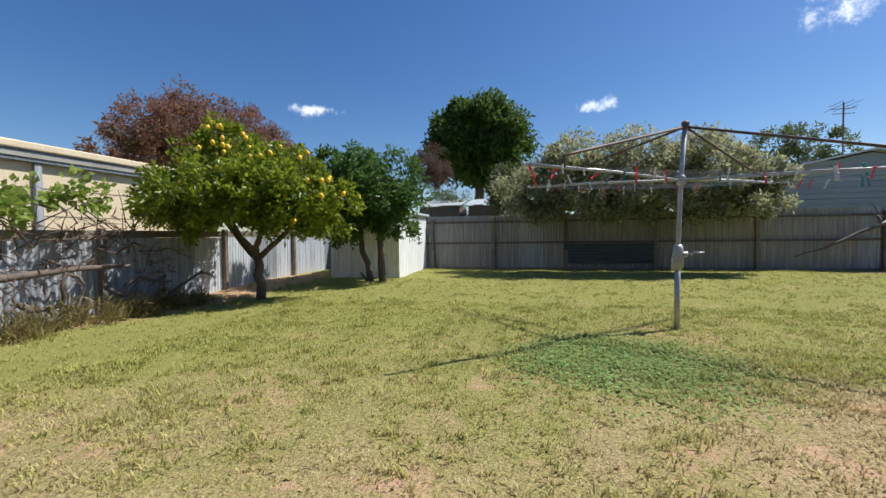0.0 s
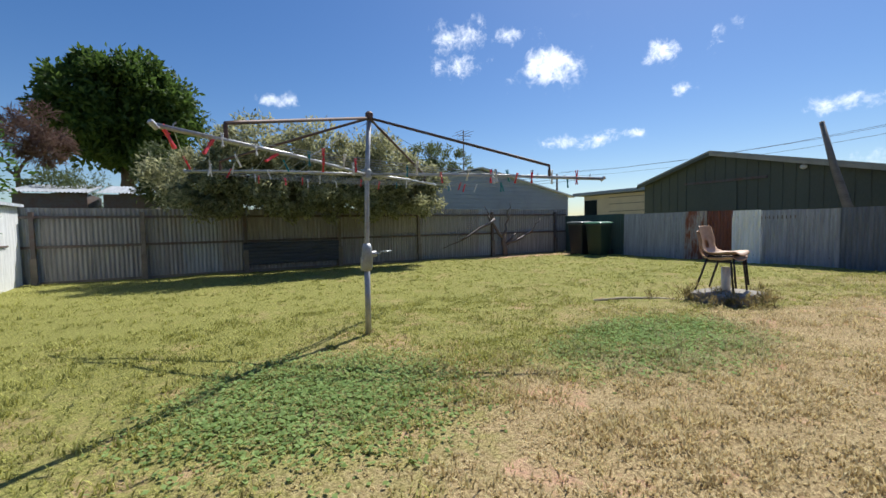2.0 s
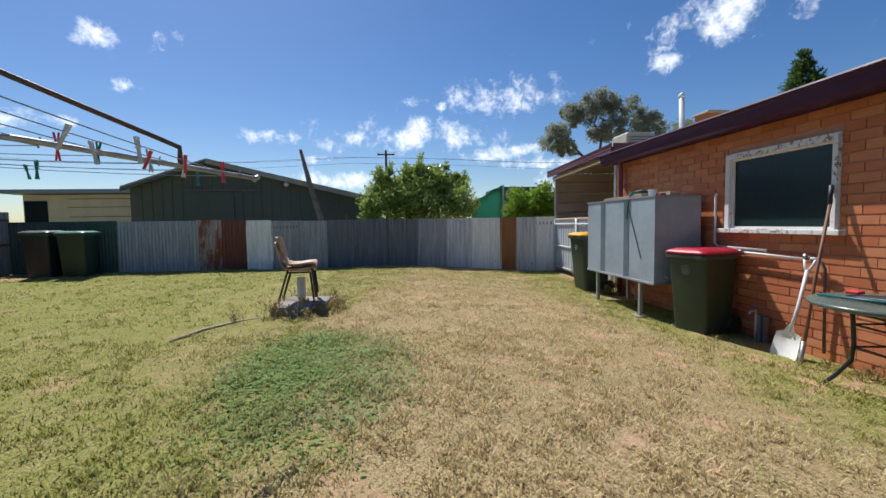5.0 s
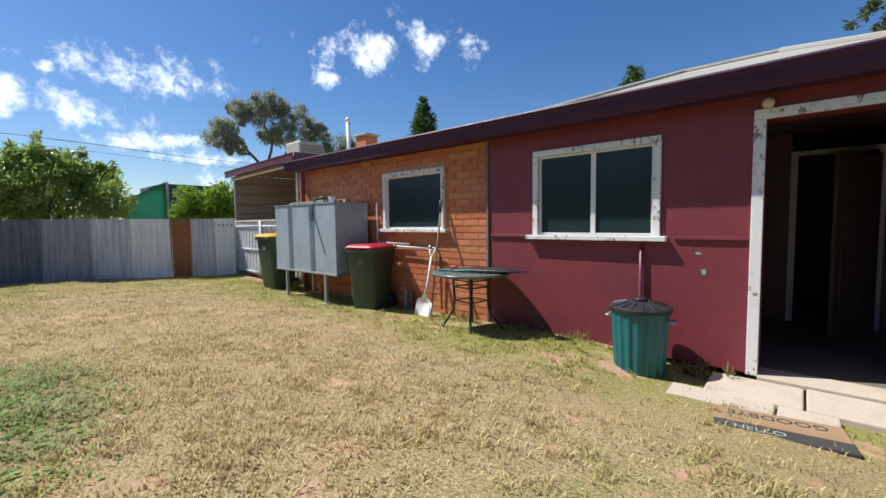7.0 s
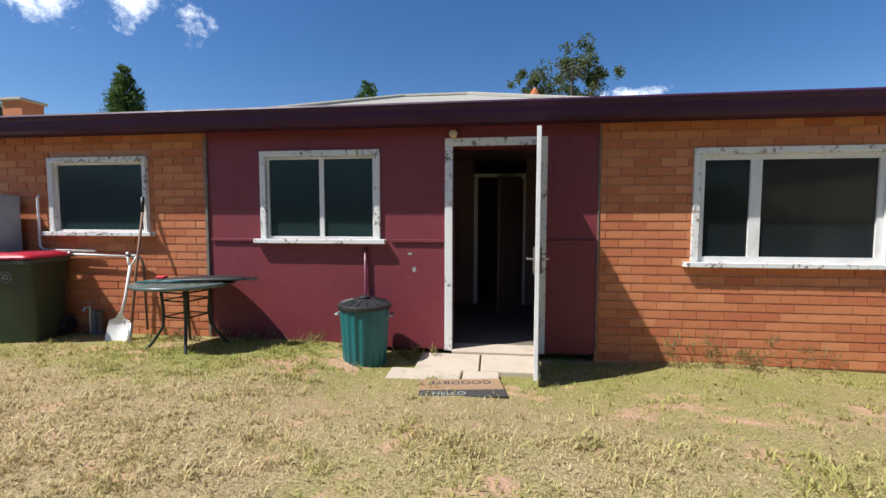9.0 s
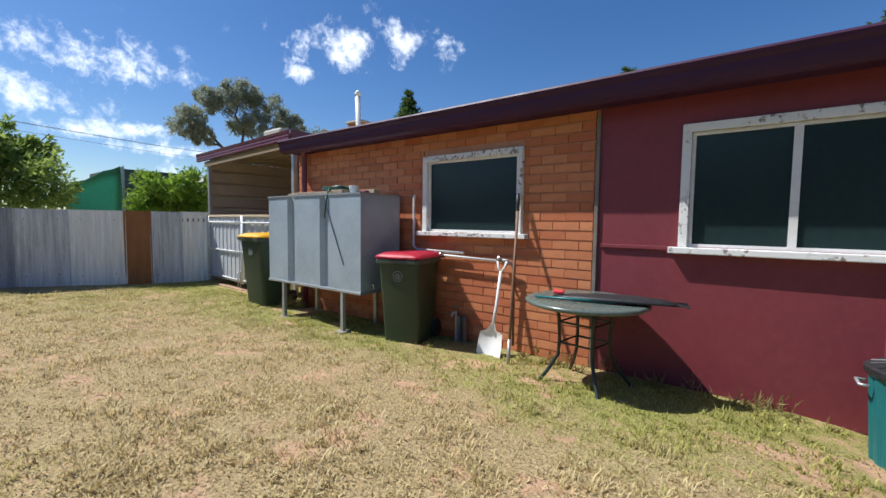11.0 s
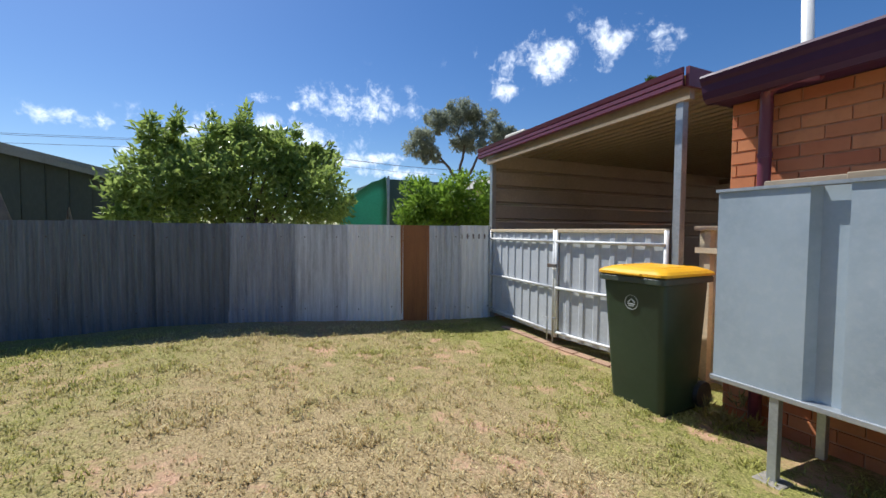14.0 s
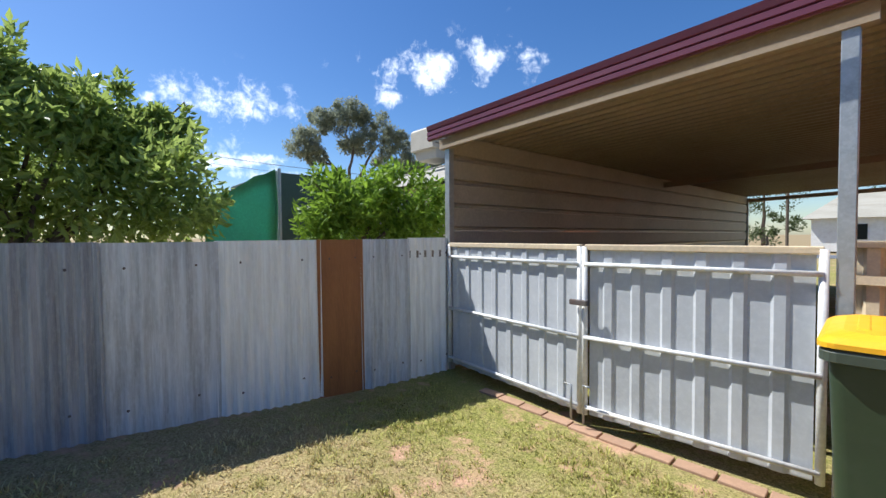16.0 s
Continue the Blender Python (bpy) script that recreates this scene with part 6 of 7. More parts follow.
lemon = tree("lemon_tree", "lemon tree heavy with ripe yellow fruit", pose(-4.15, 6.55, 0.0))
branches(lemon, [((0, 0, -0.05), (-0.05, 0.02, 0.75), 0.085, 0.06, 0.03), ((-0.05, 0.02, 0.7), (-0.8, 0.1, 1.45), 0.06, 0.03, 0.05), ((-0.05, 0.02, 0.72), (0.15, -0.1, 1.5), 0.055, 0.03, 0.05), ((-0.02, 0.02, 0.72), (0.9, 0.2, 1.5), 0.05, 0.025, 0.05), ((-0.05, 0, 0.8), (-0.3, 0.6, 1.7), 0.045, 0.02, 0.05), ((-0.05, 0, 0.75), (-0.4, -0.5, 1.6), 0.045, 0.02, 0.05)], M_BARK)
LEMON_BLOBS = [(-1.35, 0, 1.75, 0.85, 0.7, 0.50), (-0.5, 0.1, 2.05, 0.85, 0.85, 0.65), (0.45, 0, 1.85, 0.85, 0.8, 0.65), (1.1, 0.1, 1.6, 0.60, 0.6, 0.48), (-0.55, 0, 2.55, 0.50, 0.5, 0.42), (-1.0, -0.3, 1.45, 0.6, 0.55, 0.4), (0.3, -0.2, 1.35, 0.7, 0.6, 0.35), (-0.3, -0.85, 1.75, 0.75, 0.65, 0.48), (0.35, -0.6, 1.7, 0.6, 0.55, 0.45), (-0.9, -0.7, 1.65, 0.6, 0.55, 0.42)]
leaf_cloud("crown", LEMON_BLOBS, 30000, 0.09, L_LEMON, lemon, 330, 0.28, 0.5, 11)
g = random.Random(5)
fm = bmesh.new()
lathe([(0.004, -0.048), (0.022, -0.036), (0.033, -0.012), (0.034, 0.012), (0.024, 0.034), (0.008, 0.046)], 10, fm)
fme = bpy.data.meshes.new("lemon")
fm.to_mesh(fme)
fm.free()
fme.materials.append(M_LEMON)
for p in fme.polygons:
    p.use_smooth = True
for k in range(60):
    b = LEMON_BLOBS[g.choice((0, 1, 1, 2, 2, 3, 4, 4, 1))]
    d = Vector((g.gauss(0.25, 0.7), g.gauss(-0.55, 0.6), g.gauss(0.35, 0.6))).normalized()
    f = new("lemon", fme)
    f.parent = lemon
    f.matrix_local = pose(b[0] + d.x * b[3] * 1.02, b[1] + d.y * b[4] * 1.02, b[2] + d.z * b[5] * 1.02, g.uniform(-30, 30), g.uniform(-30, 30), 0) @ Matrix.Diagonal((1.05, 1.05, 1.05, 1))

cit = tree("citrus_tree", "dense dark green tree with two leaning trunks by the shed", pose(-2.9, 8.6, 0.05))
branches(cit, [((-0.12, 0.0, -0.05), (-0.42, 0.05, 1.15), 0.075, 0.05, 0.03), ((0.15, 0.0, -0.05), (0.05, 0.05, 1.2), 0.09, 0.06, 0.03), ((0.05, 0, 1.1), (0.5, 0.1, 1.9), 0.05, 0.02, 0.05), ((-0.4, 0, 1.1), (-0.9, 0.1, 1.9), 0.045, 0.02, 0.05), ((-0.05, 0, 1.1), (-0.2, 0.1, 2.3), 0.05, 0.02, 0.05), ((-0.1, 0, -0.05), (-0.3, -0.12, 0.25), 0.05, 0.02, 0.01)], M_BARK)
leaf_cloud("crown", [(-0.55, 0, 1.85, 0.85, 0.8, 0.75), (0.2, 0.05, 1.95, 0.75, 0.75, 0.8), (0.45, -0.1, 1.45, 0.45, 0.5, 0.55), (-0.95, 0.1, 2.3, 0.55, 0.55, 0.5), (-0.2, 0, 2.5, 0.5, 0.5, 0.4), (-0.6, -0.1, 1.3, 0.45, 0.4, 0.4)], 20000, 0.10, L_DARK, cit, 190, 0.34, 0.42, 12)

vine = tree("grape_vine", "bare twisted grape vine over the old fence", pose(-5.25, 4.2, 0.0), "vine")
g = random.Random(9)
bm = bmesh.new()
for k in range(9):
    y0 = -1.2 + k * 0.3
    pts = [Vector((g.uniform(-0.1, 0.3), y0, g.uniform(0.0, 0.9)))]
    for s in range(9):
        pts.append(pts[-1] + Vector((g.uniform(-0.08, 0.10), g.uniform(-0.10, 0.28), g.uniform(-0.10, 0.16))))
    r = g.uniform(0.014, 0.04)
    tube(pts, [r * (1 - 0.07 * i) for i in range(len(pts))], 7, bm)
for k in range(60):
    p = Vector((g.uniform(-0.25, 0.15), g.uniform(-1.4, 1.6), g.uniform(0.85, 1.3)))
    d = Vector((g.uniform(-0.3, 0.5), g.uniform(-0.6, 0.6), g.uniform(-0.05, 0.5)))
    tube([p, p + d * 0.5 + Vector((0, 0, 0.05)), p + d], [0.009, 0.006, 0.003], 5, bm)
tube([(0.15, -1.5, 0.62), (0.12, -0.6, 0.66), (0.2, 0.2, 0.72), (0.15, 0.9, 0.70)], [0.05, 0.045, 0.035, 0.02], 8, bm)
part("stems", bm, M_VINE, vine, flat=False)
leaf_cloud("leaves", [(0.1, -0.5, 1.45, 0.3, 0.7, 0.25), (0.0, 0.35, 1.62, 0.25, 0.35, 0.3)], 420, 0.10, L_VINE, vine, 26, 0.4, 0.8, 13)
leaf_cloud("dry_growth", [(0.05, -1.0, 1.15, 0.35, 0.8, 0.22), (0.05, 0.4, 1.15, 0.35, 0.9, 0.22), (0.25, 1.2, 0.8, 0.25, 0.6, 0.4), (0.3, -0.6, 0.65, 0.2, 0.9, 0.35)], 420, 0.17, L_PINK, vine, 80, 0.45, 0.06, 33, fill=0.2)
weeds = tree("fence_weeds", "dry tangled weeds along the old fence", pose(-5.0, 4.6, -0.05), "weeds")
leaf_cloud("stalks", [(0.05, -0.5, 0.12, 0.45, 1.5, 0.20), (0.1, 0.9, 0.12, 0.35, 0.9, 0.22)], 4200, 0.12, L_STRAW, weeds, 110, 0.22, 0.10, 14, droop=-0.7, fill=0.2)
vine2 = tree("bare_vine", "leafless dark vine trained along the back fence", pose(8.2, 11.45, 0.1), "vine")
branches(vine2, [((0.1, 0, 0), (0.0, 0, 0.65), 0.085, 0.07, 0.03), ((0, 0, 0.6), (-0.5, 0.05, 1.25), 0.06, 0.03, 0.05), ((0, 0, 0.55), (0.25, 0, 1.3), 0.04, 0.02, 0.05), ((0.05, 0, 0.35), (1.2, 0, 0.75), 0.06, 0.03, 0.06), ((0.05, 0, 0.3), (0.5, 0, 0.7), 0.05, 0.03, 0.04), ((-0.3, 0, 1.15), (-1.5, 0, 0.55), 0.045, 0.03, 0.05), ((-1.5, 0, 0.55), (-2.1, 0, 0.35), 0.02, 0.012, 0.03), ((0.2, 0, 1.2), (0.3, 0, 1.7), 0.02, 0.008, 0.05), ((-0.4, 0, 1.2), (-0.7, 0, 1.55), 0.02, 0.008, 0.05), ((1.1, 0, 0.72), (1.5, 0, 1.15), 0.02, 0.008, 0.05)], M_POST)

bush = tree("flowering_bush", "big grey-green flowering bush spilling over the back fence", pose(0, 0, 0), "bush")
branches(bush, [((3.0, 12.6, 0), (2.6, 12.5, 1.6), 0.12, 0.08, 0.05), ((2.6, 12.5, 1.6), (2.5, 11.4, 2.3), 0.08, 0.06, 0.03), ((2.5, 11.4, 2.3), (0.8, 10.8, 2.2), 0.06, 0.03, 0.1), ((2.5, 11.4, 2.3), (4.2, 10.8, 2.2), 0.06, 0.03, 0.1)], M_BARK)
leaf_cloud("crown", [(0.31, 11.03, 2.18, 0.96, 0.78, 0.65), (1.44, 10.86, 2.53, 1.04, 0.87, 0.78), (2.57, 10.86, 2.49, 1.04, 0.87, 0.83), (3.71, 10.86, 2.44, 1.04, 0.87, 0.83), (4.66, 10.94, 2.18, 0.87, 0.78, 0.7), (5.27, 10.86, 1.97, 0.52, 0.61, 0.52), (1.1, 10.6, 1.88, 0.87, 0.61, 0.48), (2.84, 10.47, 1.75, 1.22, 0.61, 0.43), (4.23, 10.51, 1.75, 0.87, 0.61, 0.43), (1.62, 10.47, 1.71, 0.96, 0.52, 0.39), (0.4, 10.6, 1.79, 0.78, 0.52, 0.43)], 75000, 0.095, L_BUSH, bush, 520, 0.30, 0.42, 15, fill=0.55)
bush_l = tree("olive_bush", "round olive-green bush behind the back fence", pose(-0.3, 13.2, 0), "bush")
leaf_cloud("crown", [(0, 0, 2.35, 0.75, 0.7, 0.7)], 9000, 0.09, L_GREY, bush_l, 90, 0.3, 0.3, 16)
branches(bush_l, [((0, 0, 0), (0, 0, 2.2), 0.06, 0.03, 0.03)], M_BARK)

big = tree("dense_tree", "tall dense dark green tree behind the houses", pose(-3.5, 30, 0))
branches(big, [((0, 0, 0), (0, 0, 5), 0.45, 0.3, 0.1)], M_BARK)
leaf_cloud("crown", [(-0.5, 0, 7.6, 3.0, 2.8, 2.5), (1.3, 0, 7.6, 2.4, 2.4, 2.6), (0.3, 0, 9.1, 2.4, 2.4, 1.7), (0.8, 0, 5.4, 2.0, 2.0, 1.7), (-1.7, 0, 6.6, 1.9, 2.0, 1.7)], 40000, 0.32, L_PINE, big, 300, 0.28, 0.5, 17, fill=0.6)
pink = tree("dry_tree", "small leafless pinkish tree behind the fence", pose(-4.6, 20, 0))
branches(pink, [((-0.4, 0, 0), (-0.45, 0, 3.3), 0.10, 0.07, 0.06), ((-0.45, 0, 3.0), (0.3, 0, 4.2), 0.06, 0.02, 0.1), ((-0.45, 0, 3.0), (-0.9, 0, 3.9), 0.05, 0.02, 0.1), ((-0.45, 0, 2.9), (0.2, 0, 2.6), 0.04, 0.02, 0.05)], M_BARK)
leaf_cloud("twigs", [(0.1, 0, 4.4, 0.85, 0.8, 0.85), (0.45, 0, 3.9, 0.6, 0.6, 0.5)], 5200, 0.22, L_PINK, pink, 60, 0.3, 0.05, 18)
sm = tree("low_shrubs", "soft grey-green shrub behind the back fence", pose(-2.7, 15.4, 0), "shrub")
leaf_cloud("crown", [(0, 0, 2.1, 0.9, 0.8, 0.65)], 3600, 0.11, L_GREY, sm, 60, 0.3, 0.25, 19)
branches(sm, [((0, 0, 0), (0, 0, 2.0), 0.06, 0.03, 0.03)], M_BARK)
bt = tree("back_tree", "rounded green tree beyond the far roof", pose(15, 28, 0))
leaf_cloud("crown", [(-0.6, 0, 5.6, 1.8, 1.5, 1.4), (1.2, 0, 5.3, 1.5, 1.3, 1.3)], 5200, 0.22, L_GREY, bt, 90, 0.28, 0.35, 20)
branches(bt, [((0, 0, 0), (0, 0, 5), 0.2, 0.1, 0.05)], M_BARK)
rt = tree("autumn_tree", "broad tree in red and olive autumn leaf", pose(-14, 16.0, -0.1))
branches(rt, [((0, 0, 0), (0, 0, 3.5), 0.3, 0.2, 0.1), ((0, 0, 3.3), (-0.5, -2.5, 5.5), 0.15, 0.05, 0.2), ((0, 0, 3.3), (0.3, 2.8, 5.6), 0.15, 0.05, 0.2), ((0, 0, 3.3), (0, 0.3, 6.2), 0.14, 0.05, 0.2)], M_BARK)
leaf_cloud("crown", [(0, -1.6, 5.6, 1.8, 2.0, 1.5), (0, 0.5, 5.8, 1.8, 2.2, 1.5), (0, 2.8, 6.1, 1.8, 2.0, 1.5), (0, 5.3, 5.8, 1.6, 2.1, 1.3), (0, -3.3, 4.4, 1.2, 1.3, 0.9), (0, 0, 4.5, 1.6, 3.0, 1.0), (0, 7.2, 5.6, 1.3, 1.3, 0.9)], 46000, 0.15, L_RED, rt, 420, 0.26, 0.4, 21, fill=0.6)

b1 = tree("leafy_shrub", "vigorous bright green leafy shrub above the side fence", pose(13.0, 2.1, 0), "shrub")
branches(b1, [((0, 0, 0), (0, 0, 1.4), 0.10, 0.06, 0.03)] + [((0, 0, 1.0), (0.2 * math.sin(k * 2), -1.3 + 0.29 * k, 2.35 + 0.5 * math.sin(k * 1.9 + 1)), 0.03, 0.008, 0.06) for k in range(10)], M_BARK)
leaf_cloud("crown", [(0, 0.9, 1.75, 0.8, 0.8, 0.62), (0, 0.1, 1.95, 0.8, 0.9, 0.70), (0, -0.8, 1.8, 0.8, 0.75, 0.65), (0, -0.5, 2.4, 0.45, 0.4, 0.42), (0, 0.3, 2.45, 0.45, 0.4, 0.42), (0, 1.0, 2.3, 0.4, 0.35, 0.35), (0, 1.4, 1.5, 0.6, 0.4, 0.4), (0, -1.3, 1.55, 0.6, 0.4, 0.4), (0, 0, 2.75, 0.3, 0.25, 0.2), (0, 1.05, 2.6, 0.2, 0.15, 0.2), (0, -0.95, 2.6, 0.2, 0.15, 0.2)], 19000, 0.105, L_BRIGHT, b1, 240, 0.34, 0.42, 22, fill=0.6)
leaf_cloud("upper_crown", [(0.3 * math.sin(k * 2.1), -1.25 + 0.125 * k, 2.68 - 0.40 * abs(k - 10) / 10 + 0.20 * math.sin(k * 1.9 + 1), 0.10, 0.07, 0.36) for k in range(21)], 5200, 0.105, L_BRIGHT, b1, 190, 0.5, 0.40, 34, droop=-0.3, fill=0.3)
b2 = tree("lime_shrub", "low lime-green shrub above the side fence", pose(12.8, -1.35, 0), "shrub")
branches(b2, [((0, 0, 0), (0, 0, 1.7), 0.06, 0.03, 0.05), ((0, 0, 1.2), (0, 0.8, 2.0), 0.03, 0.01, 0.05), ((0, 0, 1.2), (0, -0.8, 2.0), 0.03, 0.01, 0.05)], M_BARK)
leaf_cloud("crown", [(0, 0.45, 1.75, 0.6, 0.6, 0.42), (0, -0.4, 1.85, 0.6, 0.7, 0.48), (0, -1.0, 1.7, 0.5, 0.4, 0.38), (0, 0, 1.45, 0.6, 1.1, 0.35)], 10000, 0.10, L_LIME, b2, 160, 0.32, 0.42, 23, fill=0.6)
gum = tree("gum_tree", "tall open-crowned gum tree in the distance", pose(60, -27, 0))
branches(gum, [((0, 0, 0), (0, 0.5, 9), 0.5, 0.35, 0.2), ((0, 0.5, 8), (0, 5.5, 14), 0.28, 0.1, 0.5), ((0, 0.5, 8.5), (0, -4.5, 15), 0.28, 0.1, 0.5), ((0, 0.5, 9), (0, 0.5, 17), 0.25, 0.1, 0.5), ((0, 3, 11), (0, 6.5, 12.5), 0.15, 0.06, 0.4)], M_BARK)
leaf_cloud("crown", [(0, 7.0, 13.6, 2.0, 2.3, 1.8), (0, 4.0, 16.5, 2.0, 2.4, 1.6), (0, 0.3, 18.4, 2.2, 2.8, 1.6), (0, -4.0, 17.6, 2.0, 2.6, 1.6), (0, -7.5, 15.6, 2.0, 2.2, 1.7), (0, -1.0, 15.0, 2.0, 3.0, 1.6), (0, 5.5, 12.0, 1.5, 1.5, 1.0), (0, -5.5, 13.0, 1.6, 2.2, 1.2)], 26000, 0.40, L_GUM, gum, 260, 0.34, 0.35, 24, droop=0.3)
gum2 = tree("far_gum", "smaller gum tree further along the skyline", pose(60, -39.5, 1.6))
leaf_cloud("crown", [(0, 0, 12, 2.5, 3.4, 2.2), (0, 3, 10.5, 2, 2.2, 1.8)], 9000, 0.40, L_GUM, gum2, 80, 0.3, 0.4, 25)
branches(gum2, [((0, 0, 0), (0, 0, 11), 0.4, 0.2, 0.2)], M_BARK)
cyp = tree("cypress", "dark pointed cypress beyond the roof", pose(27.0, -25, 0))
leaf_cloud("crown", [(0, 0, 7.5, 1.25, 1.25, 2.4), (0, 0, 9.6, 0.95, 0.95, 1.8), (0, 0, 11.3, 0.5, 0.5, 1.2)], 16000, 0.24, L_PINE, cyp, 260, 0.36, 0.35, 26, droop=-0.6)
branches(cyp, [((0, 0, 0), (0, 0, 9), 0.25, 0.08, 0.02)], M_BARK)
cyp2 = tree("cypress", "slim cypress tip showing over the roof", pose(10.2, -30, 0))
leaf_cloud("crown", [(0, 0, 10.2, 0.7, 0.7, 2.2), (0, 0, 11.9, 0.35, 0.35, 1.0)], 1800, 0.26, L_PINE, cyp2, 40, 0.3, 0.35, 27, droop=-0.6)
branches(cyp2, [((0, 0, 0), (0, 0, 11), 0.2, 0.06, 0.02)], M_BARK)
rtr = tree("roof_tree", "open green tree rising behind the house roof", pose(-3.8, -18, 0))
branches(rtr, [((0, 0, 0), (0, 0, 7.2), 0.25, 0.12, 0.1), ((0, 0, 6), (2.2, 0, 8.0), 0.1, 0.03, 0.2), ((0, 0, 6.5), (-1.6, 0, 8.6), 0.1, 0.03, 0.2)], M_BARK)
leaf_cloud("crown", [(-0.4, 0, 9.0, 1.0, 1.0, 0.85), (0.6, 0, 8.2, 1.3, 1.0, 0.8), (-1.3, 0, 8.4, 0.8, 0.8, 0.6), (2.2, 0, 8.0, 0.8, 0.7, 0.5), (0.2, 0, 7.2, 1.7, 1.2, 0.7)], 6500, 0.20, L_GREY, rtr, 110, 0.3, 0.35, 28)
stb = tree("street_bushes", "olive street bushes across the road", pose(14.5, -33, 0), "bush")
leaf_cloud("crown", [(0, 0, 1.6, 1.9, 1.2, 1.2), (-6, -12, 5.5, 4.0, 2.5, 2.2), (3, -14, 6, 3.5, 2.5, 2.6)], 7500, 0.26, L_GREY, stb, 110, 0.28, 0.35, 29)
for spec in (((0, 0, 0), (0, 0, 1.2), 0.1, 0.06, 0.03), ((-6, -12, 0), (-6, -12, 5), 0.2, 0.1, 0.05), ((3, -14, 0), (3, -14, 5), 0.2, 0.1, 0.05)):
    branches(stb, [spec], M_BARK)
tuft = tree("wall_weeds", "green and dry weeds growing along the house wall", pose(0, 0, 0), "weeds")
leaf_cloud("stalks", [(-2.2, -0.85, -0.10, 0.9, 0.13, 0.20), (2.2, -0.88, -0.15, 0.7, 0.10, 0.13), (3.3, -0.85, -0.13, 0.6, 0.12, 0.12), (7.3, -0.75, -0.08, 0.22, 0.2, 0.2), (0.75, -0.85, -0.18, 0.3, 0.1, 0.08)], 2000, 0.075, L_STRAW, tuft, 120, 0.2, 0.10, 30, droop=-0.8, fill=0.2)
tuft2 = tree("block_weeds", "weedy tufts round the concrete block and line post", pose(0, 0, 0.12), "weeds")
leaf_cloud("stalks", [(5.25, 4.1, 0.03, 0.12, 0.5, 0.14), (5.7, 3.52, 0.03, 0.5, 0.10, 0.12), (1.62, 4.84, 0.0, 0.08, 0.08, 0.10), (6.2, 3.9, 0.02, 0.1, 0.4, 0.10), (5.45, 3.75, 0.06, 0.16, 0.22, 0.16), (5.4, 4.15, 0.05, 0.2, 0.2, 0.16), (5.8, 3.6, 0.05, 0.4, 0.12, 0.14)], 1000, 0.075, L_STRAW, tuft2, 60, 0.3, 0.10, 31, droop=-0.8, fill=0.2)

# ---- grass: blades thick where the path passes nearest ----
grass_blades("grass_near", [(-3.2, 4.6, 1.0, 6.2), (1.5, 10.8, -0.9, 4.2)], 360000, 0.008, 0.046, "short patchy grass blades, straw and green", 41, M_BLADE)
grass_blades("grass_far", [(-5.3, 11.0, 5.8, 11.5), (-5.2, -2.5, 0.5, 6.0), (4.6, 11.0, 3.8, 6.5), (-3.5, 2.0, -0.9, 1.6)], 130000, 0.012, 0.05, "short green lawn blades toward the fences", 42, M_BLADE)


def clover(name, spots, count, seed):
    g = np.random.default_rng(seed)
    s = np.array(spots)[g.integers(0, len(spots), count)]
    a, r = g.random(count) * math.tau, g.random(count) ** 0.6 * (0.8 + 0.6 * g.random(count))
    x, y = s[:, 0] + np.cos(a) * r * s[:, 2], s[:, 1] + np.sin(a) * r * s[:, 3]
    z = np.array([ground_z(u, w) + 0.03 * (noise.noise((u * 1.1, w * 1.1, 0)) + 0.5 * noise.noise((u * 3, w * 3, 4))) for u, w in zip(x, y)]) + 0.004 + 0.02 * g.random(count)
    c = np.stack([x, y, z], 1)
    h, size = g.random(count) * math.tau, 0.009 + 0.009 * g.random(count)
    u = np.stack([np.cos(h), np.sin(h), g.uniform(-0.4, 0.4, count)], 1) * size[:, None]
    w = np.stack([-np.sin(h), np.cos(h), g.uniform(-0.4, 0.4, count)], 1) * size[:, None] * 0.7
    v = np.stack([c - u, c + w, c + u, c - w], 1).reshape(-1, 3)
    i = np.arange(count) * 4
    return tagged(raw(name, v.tolist(), np.stack([i, i + 1, i + 2, i + 3], 1).tolist(), L_CLOVER), "patch of low dark green broad-leaved weed in the lawn", "weeds", kind="stuff")


clover("clover_patch", [(0.9, 3.75, 0.75, 0.65), (1.0, 3.6, 0.85, 0.7), (3.5, 3.3, 1.0, 0.6), (3.9, 3.6, 0.7, 0.4)], 11000, 43)

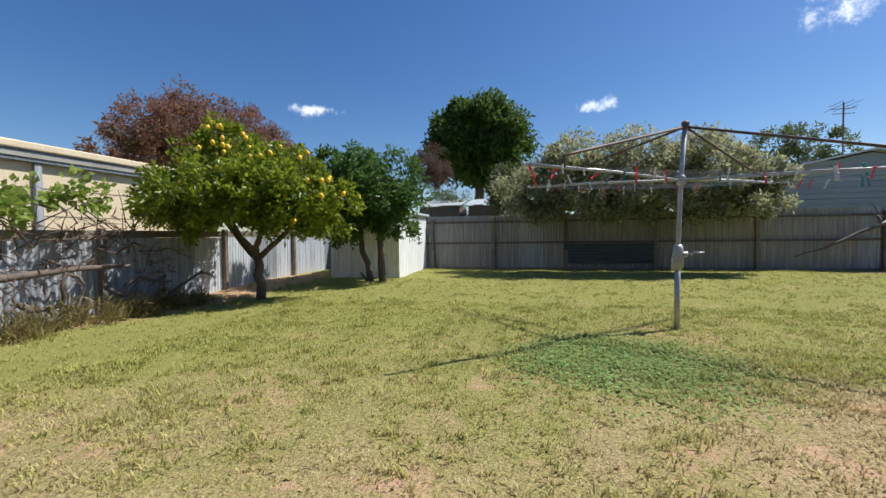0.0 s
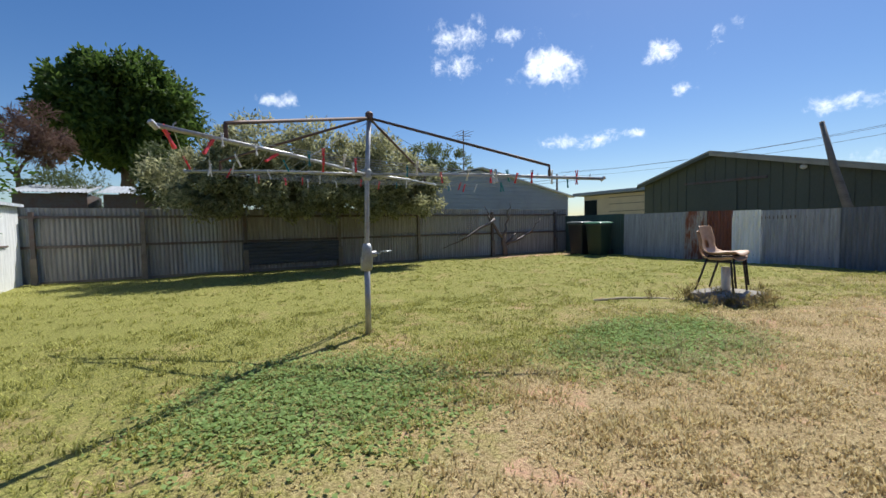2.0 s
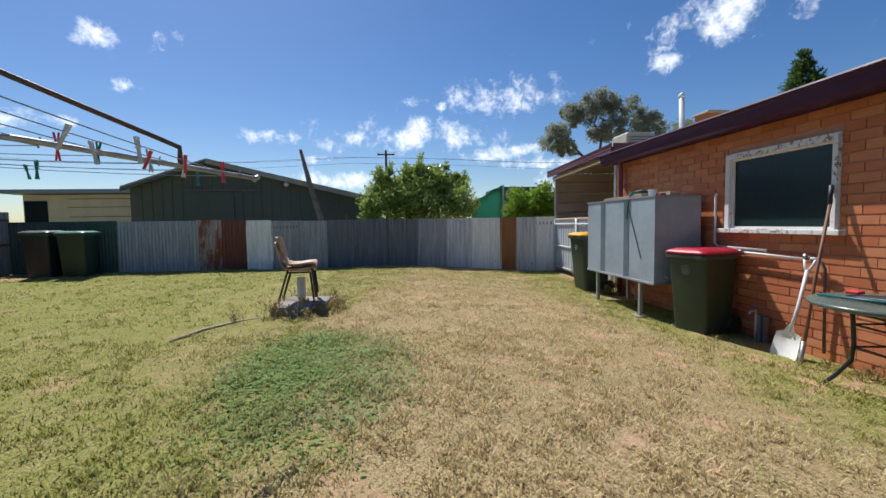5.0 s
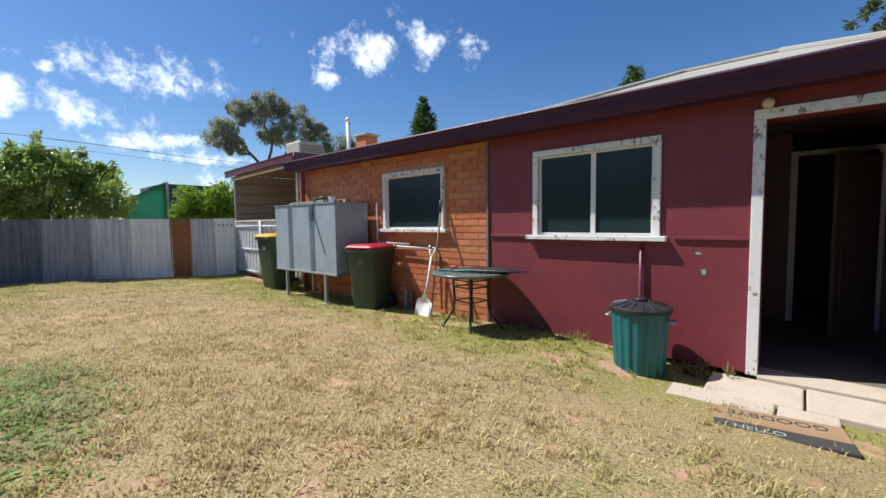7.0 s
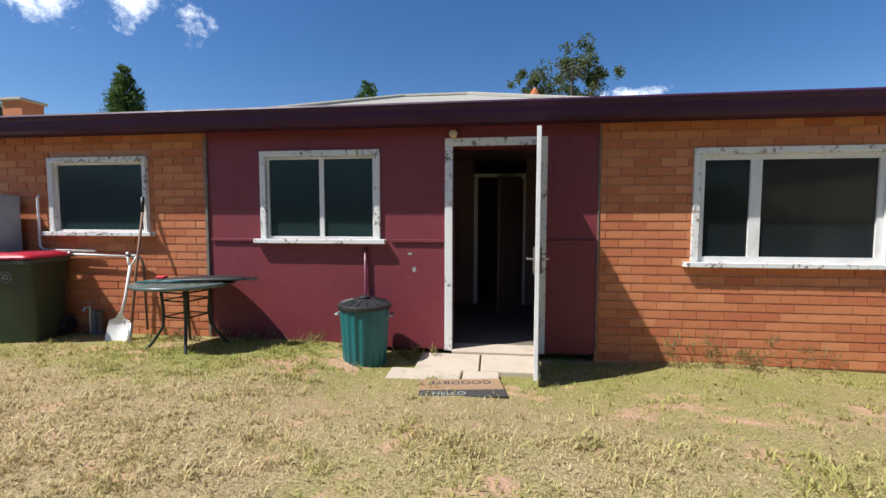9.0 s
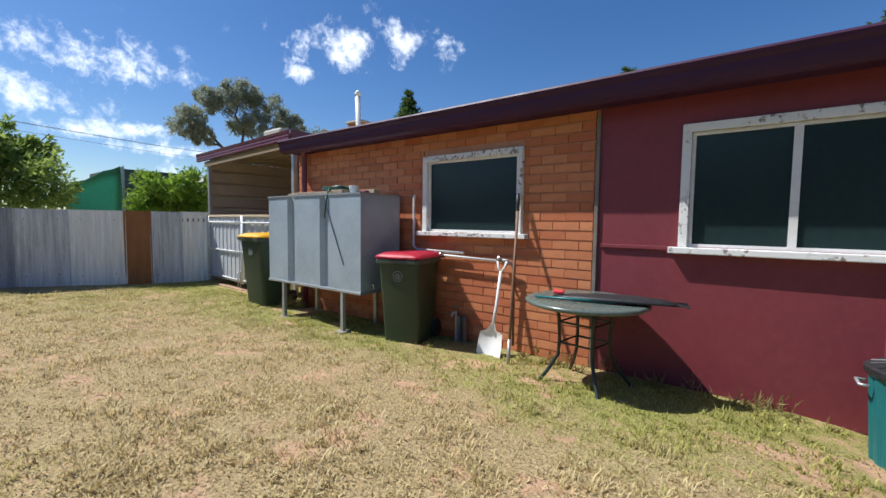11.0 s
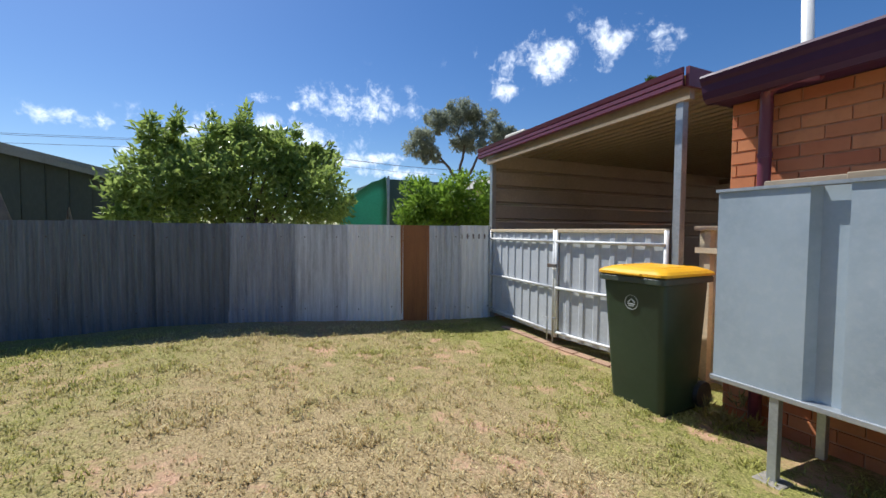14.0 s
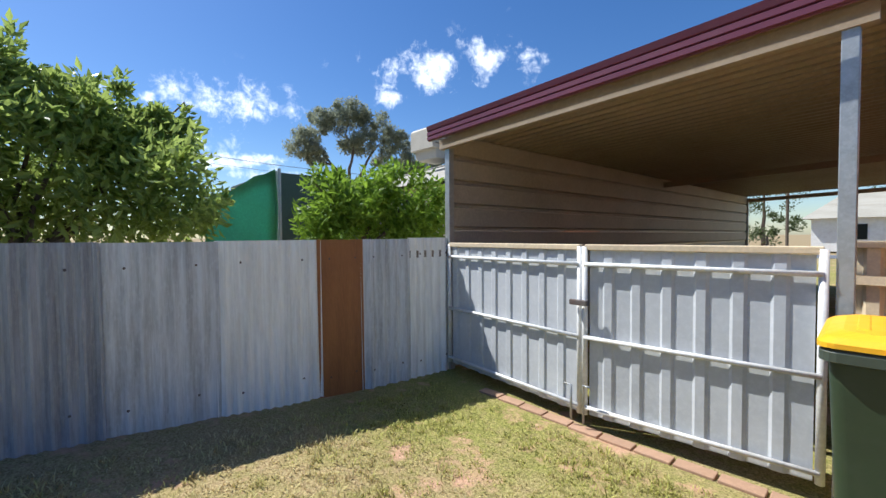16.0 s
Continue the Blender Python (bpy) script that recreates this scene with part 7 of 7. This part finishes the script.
# ---- bricks of the house wall ----
def brick_mesh(length):
    bm = box(-length / 2, length / 2, -0.012, 0.012, -0.036, 0.036)
    me = bpy.data.meshes.new("brick")
    bm.to_mesh(me)
    bm.free()
    me.materials.append(M_BRICK)
    return me


COURSE, PITCH = 0.086, 0.245


def brickwork(parent, x0, x1, hole, pick):
    """Stretcher courses; the bricks of the stretch pick(x, z) are parts, the rest one joined part."""
    shared, rest, made = {}, bmesh.new(), 0
    g = random.Random(17)
    row, z = 0, -0.16
    while z < WALL_TOP - 0.06:
        x = x0 - (PITCH / 2 if row % 2 else 0)
        while x < x1:
            spans = [(max(x, x0) + 0.005, min(x + PITCH, x1) - 0.005)]
            if z + 0.03 > hole[2] - 0.05 and z - 0.03 < hole[3] + 0.06:
                lo, hi = hole[0] - 0.062, hole[1] + 0.062
                spans = [s for a, b in spans for s in ((a, min(b, lo)), (max(a, hi), b))]
            for a, b in spans:
                if b - a < 0.03:
                    continue
                if pick((a + b) / 2, z) and made < 300:
                    key = round(b - a, 2)
                    if key not in shared:
                        shared[key] = brick_mesh(key)
                    ob = new("brick", shared[key])
                    ob.parent = parent
                    ob.location = ((a + b) / 2, -1.009 + g.uniform(-0.001, 0.0015), z + g.uniform(-0.0015, 0.0015))
                    ob.rotation_euler = (0, radians(g.uniform(-0.35, 0.35)), radians(g.uniform(-0.3, 0.3)))
                    made += 1
                else:
                    box(a, b, -1.021, -0.997 + g.uniform(-0.001, 0.0015), z - 0.036, z + 0.036, bm=rest)
            x += PITCH
        z += COURSE
        row += 1
    r = part("bricks", rest, M_BRICK_REST, parent)
    r["kind"] = "stuff"


m = Mat("orange_brick_joined", 0.85, 0, 0.2)
c = m.mix(m.random(True), (0.47, 0.145, 0.066), (0.62, 0.255, 0.115))
c = m.mix(m.math("MULTIPLY", m.ramp(m.noise(9, 5, 0.7), 0.45, 0.8), 0.5), c, (0.36, 0.11, 0.05))
m.color(c)
M_BRICK_REST = m.bump(m.noise(80, 5), 0.35, 0.004).m
brickwork(wall_east, 3.13, HX1, W1, lambda x, z: 3.1 < x < 6.0 and -0.2 < z < 1.3 or x < 5.0)
brickwork(wall_west, -5.0, -1.02, W3, lambda x, z: x > -3.4)
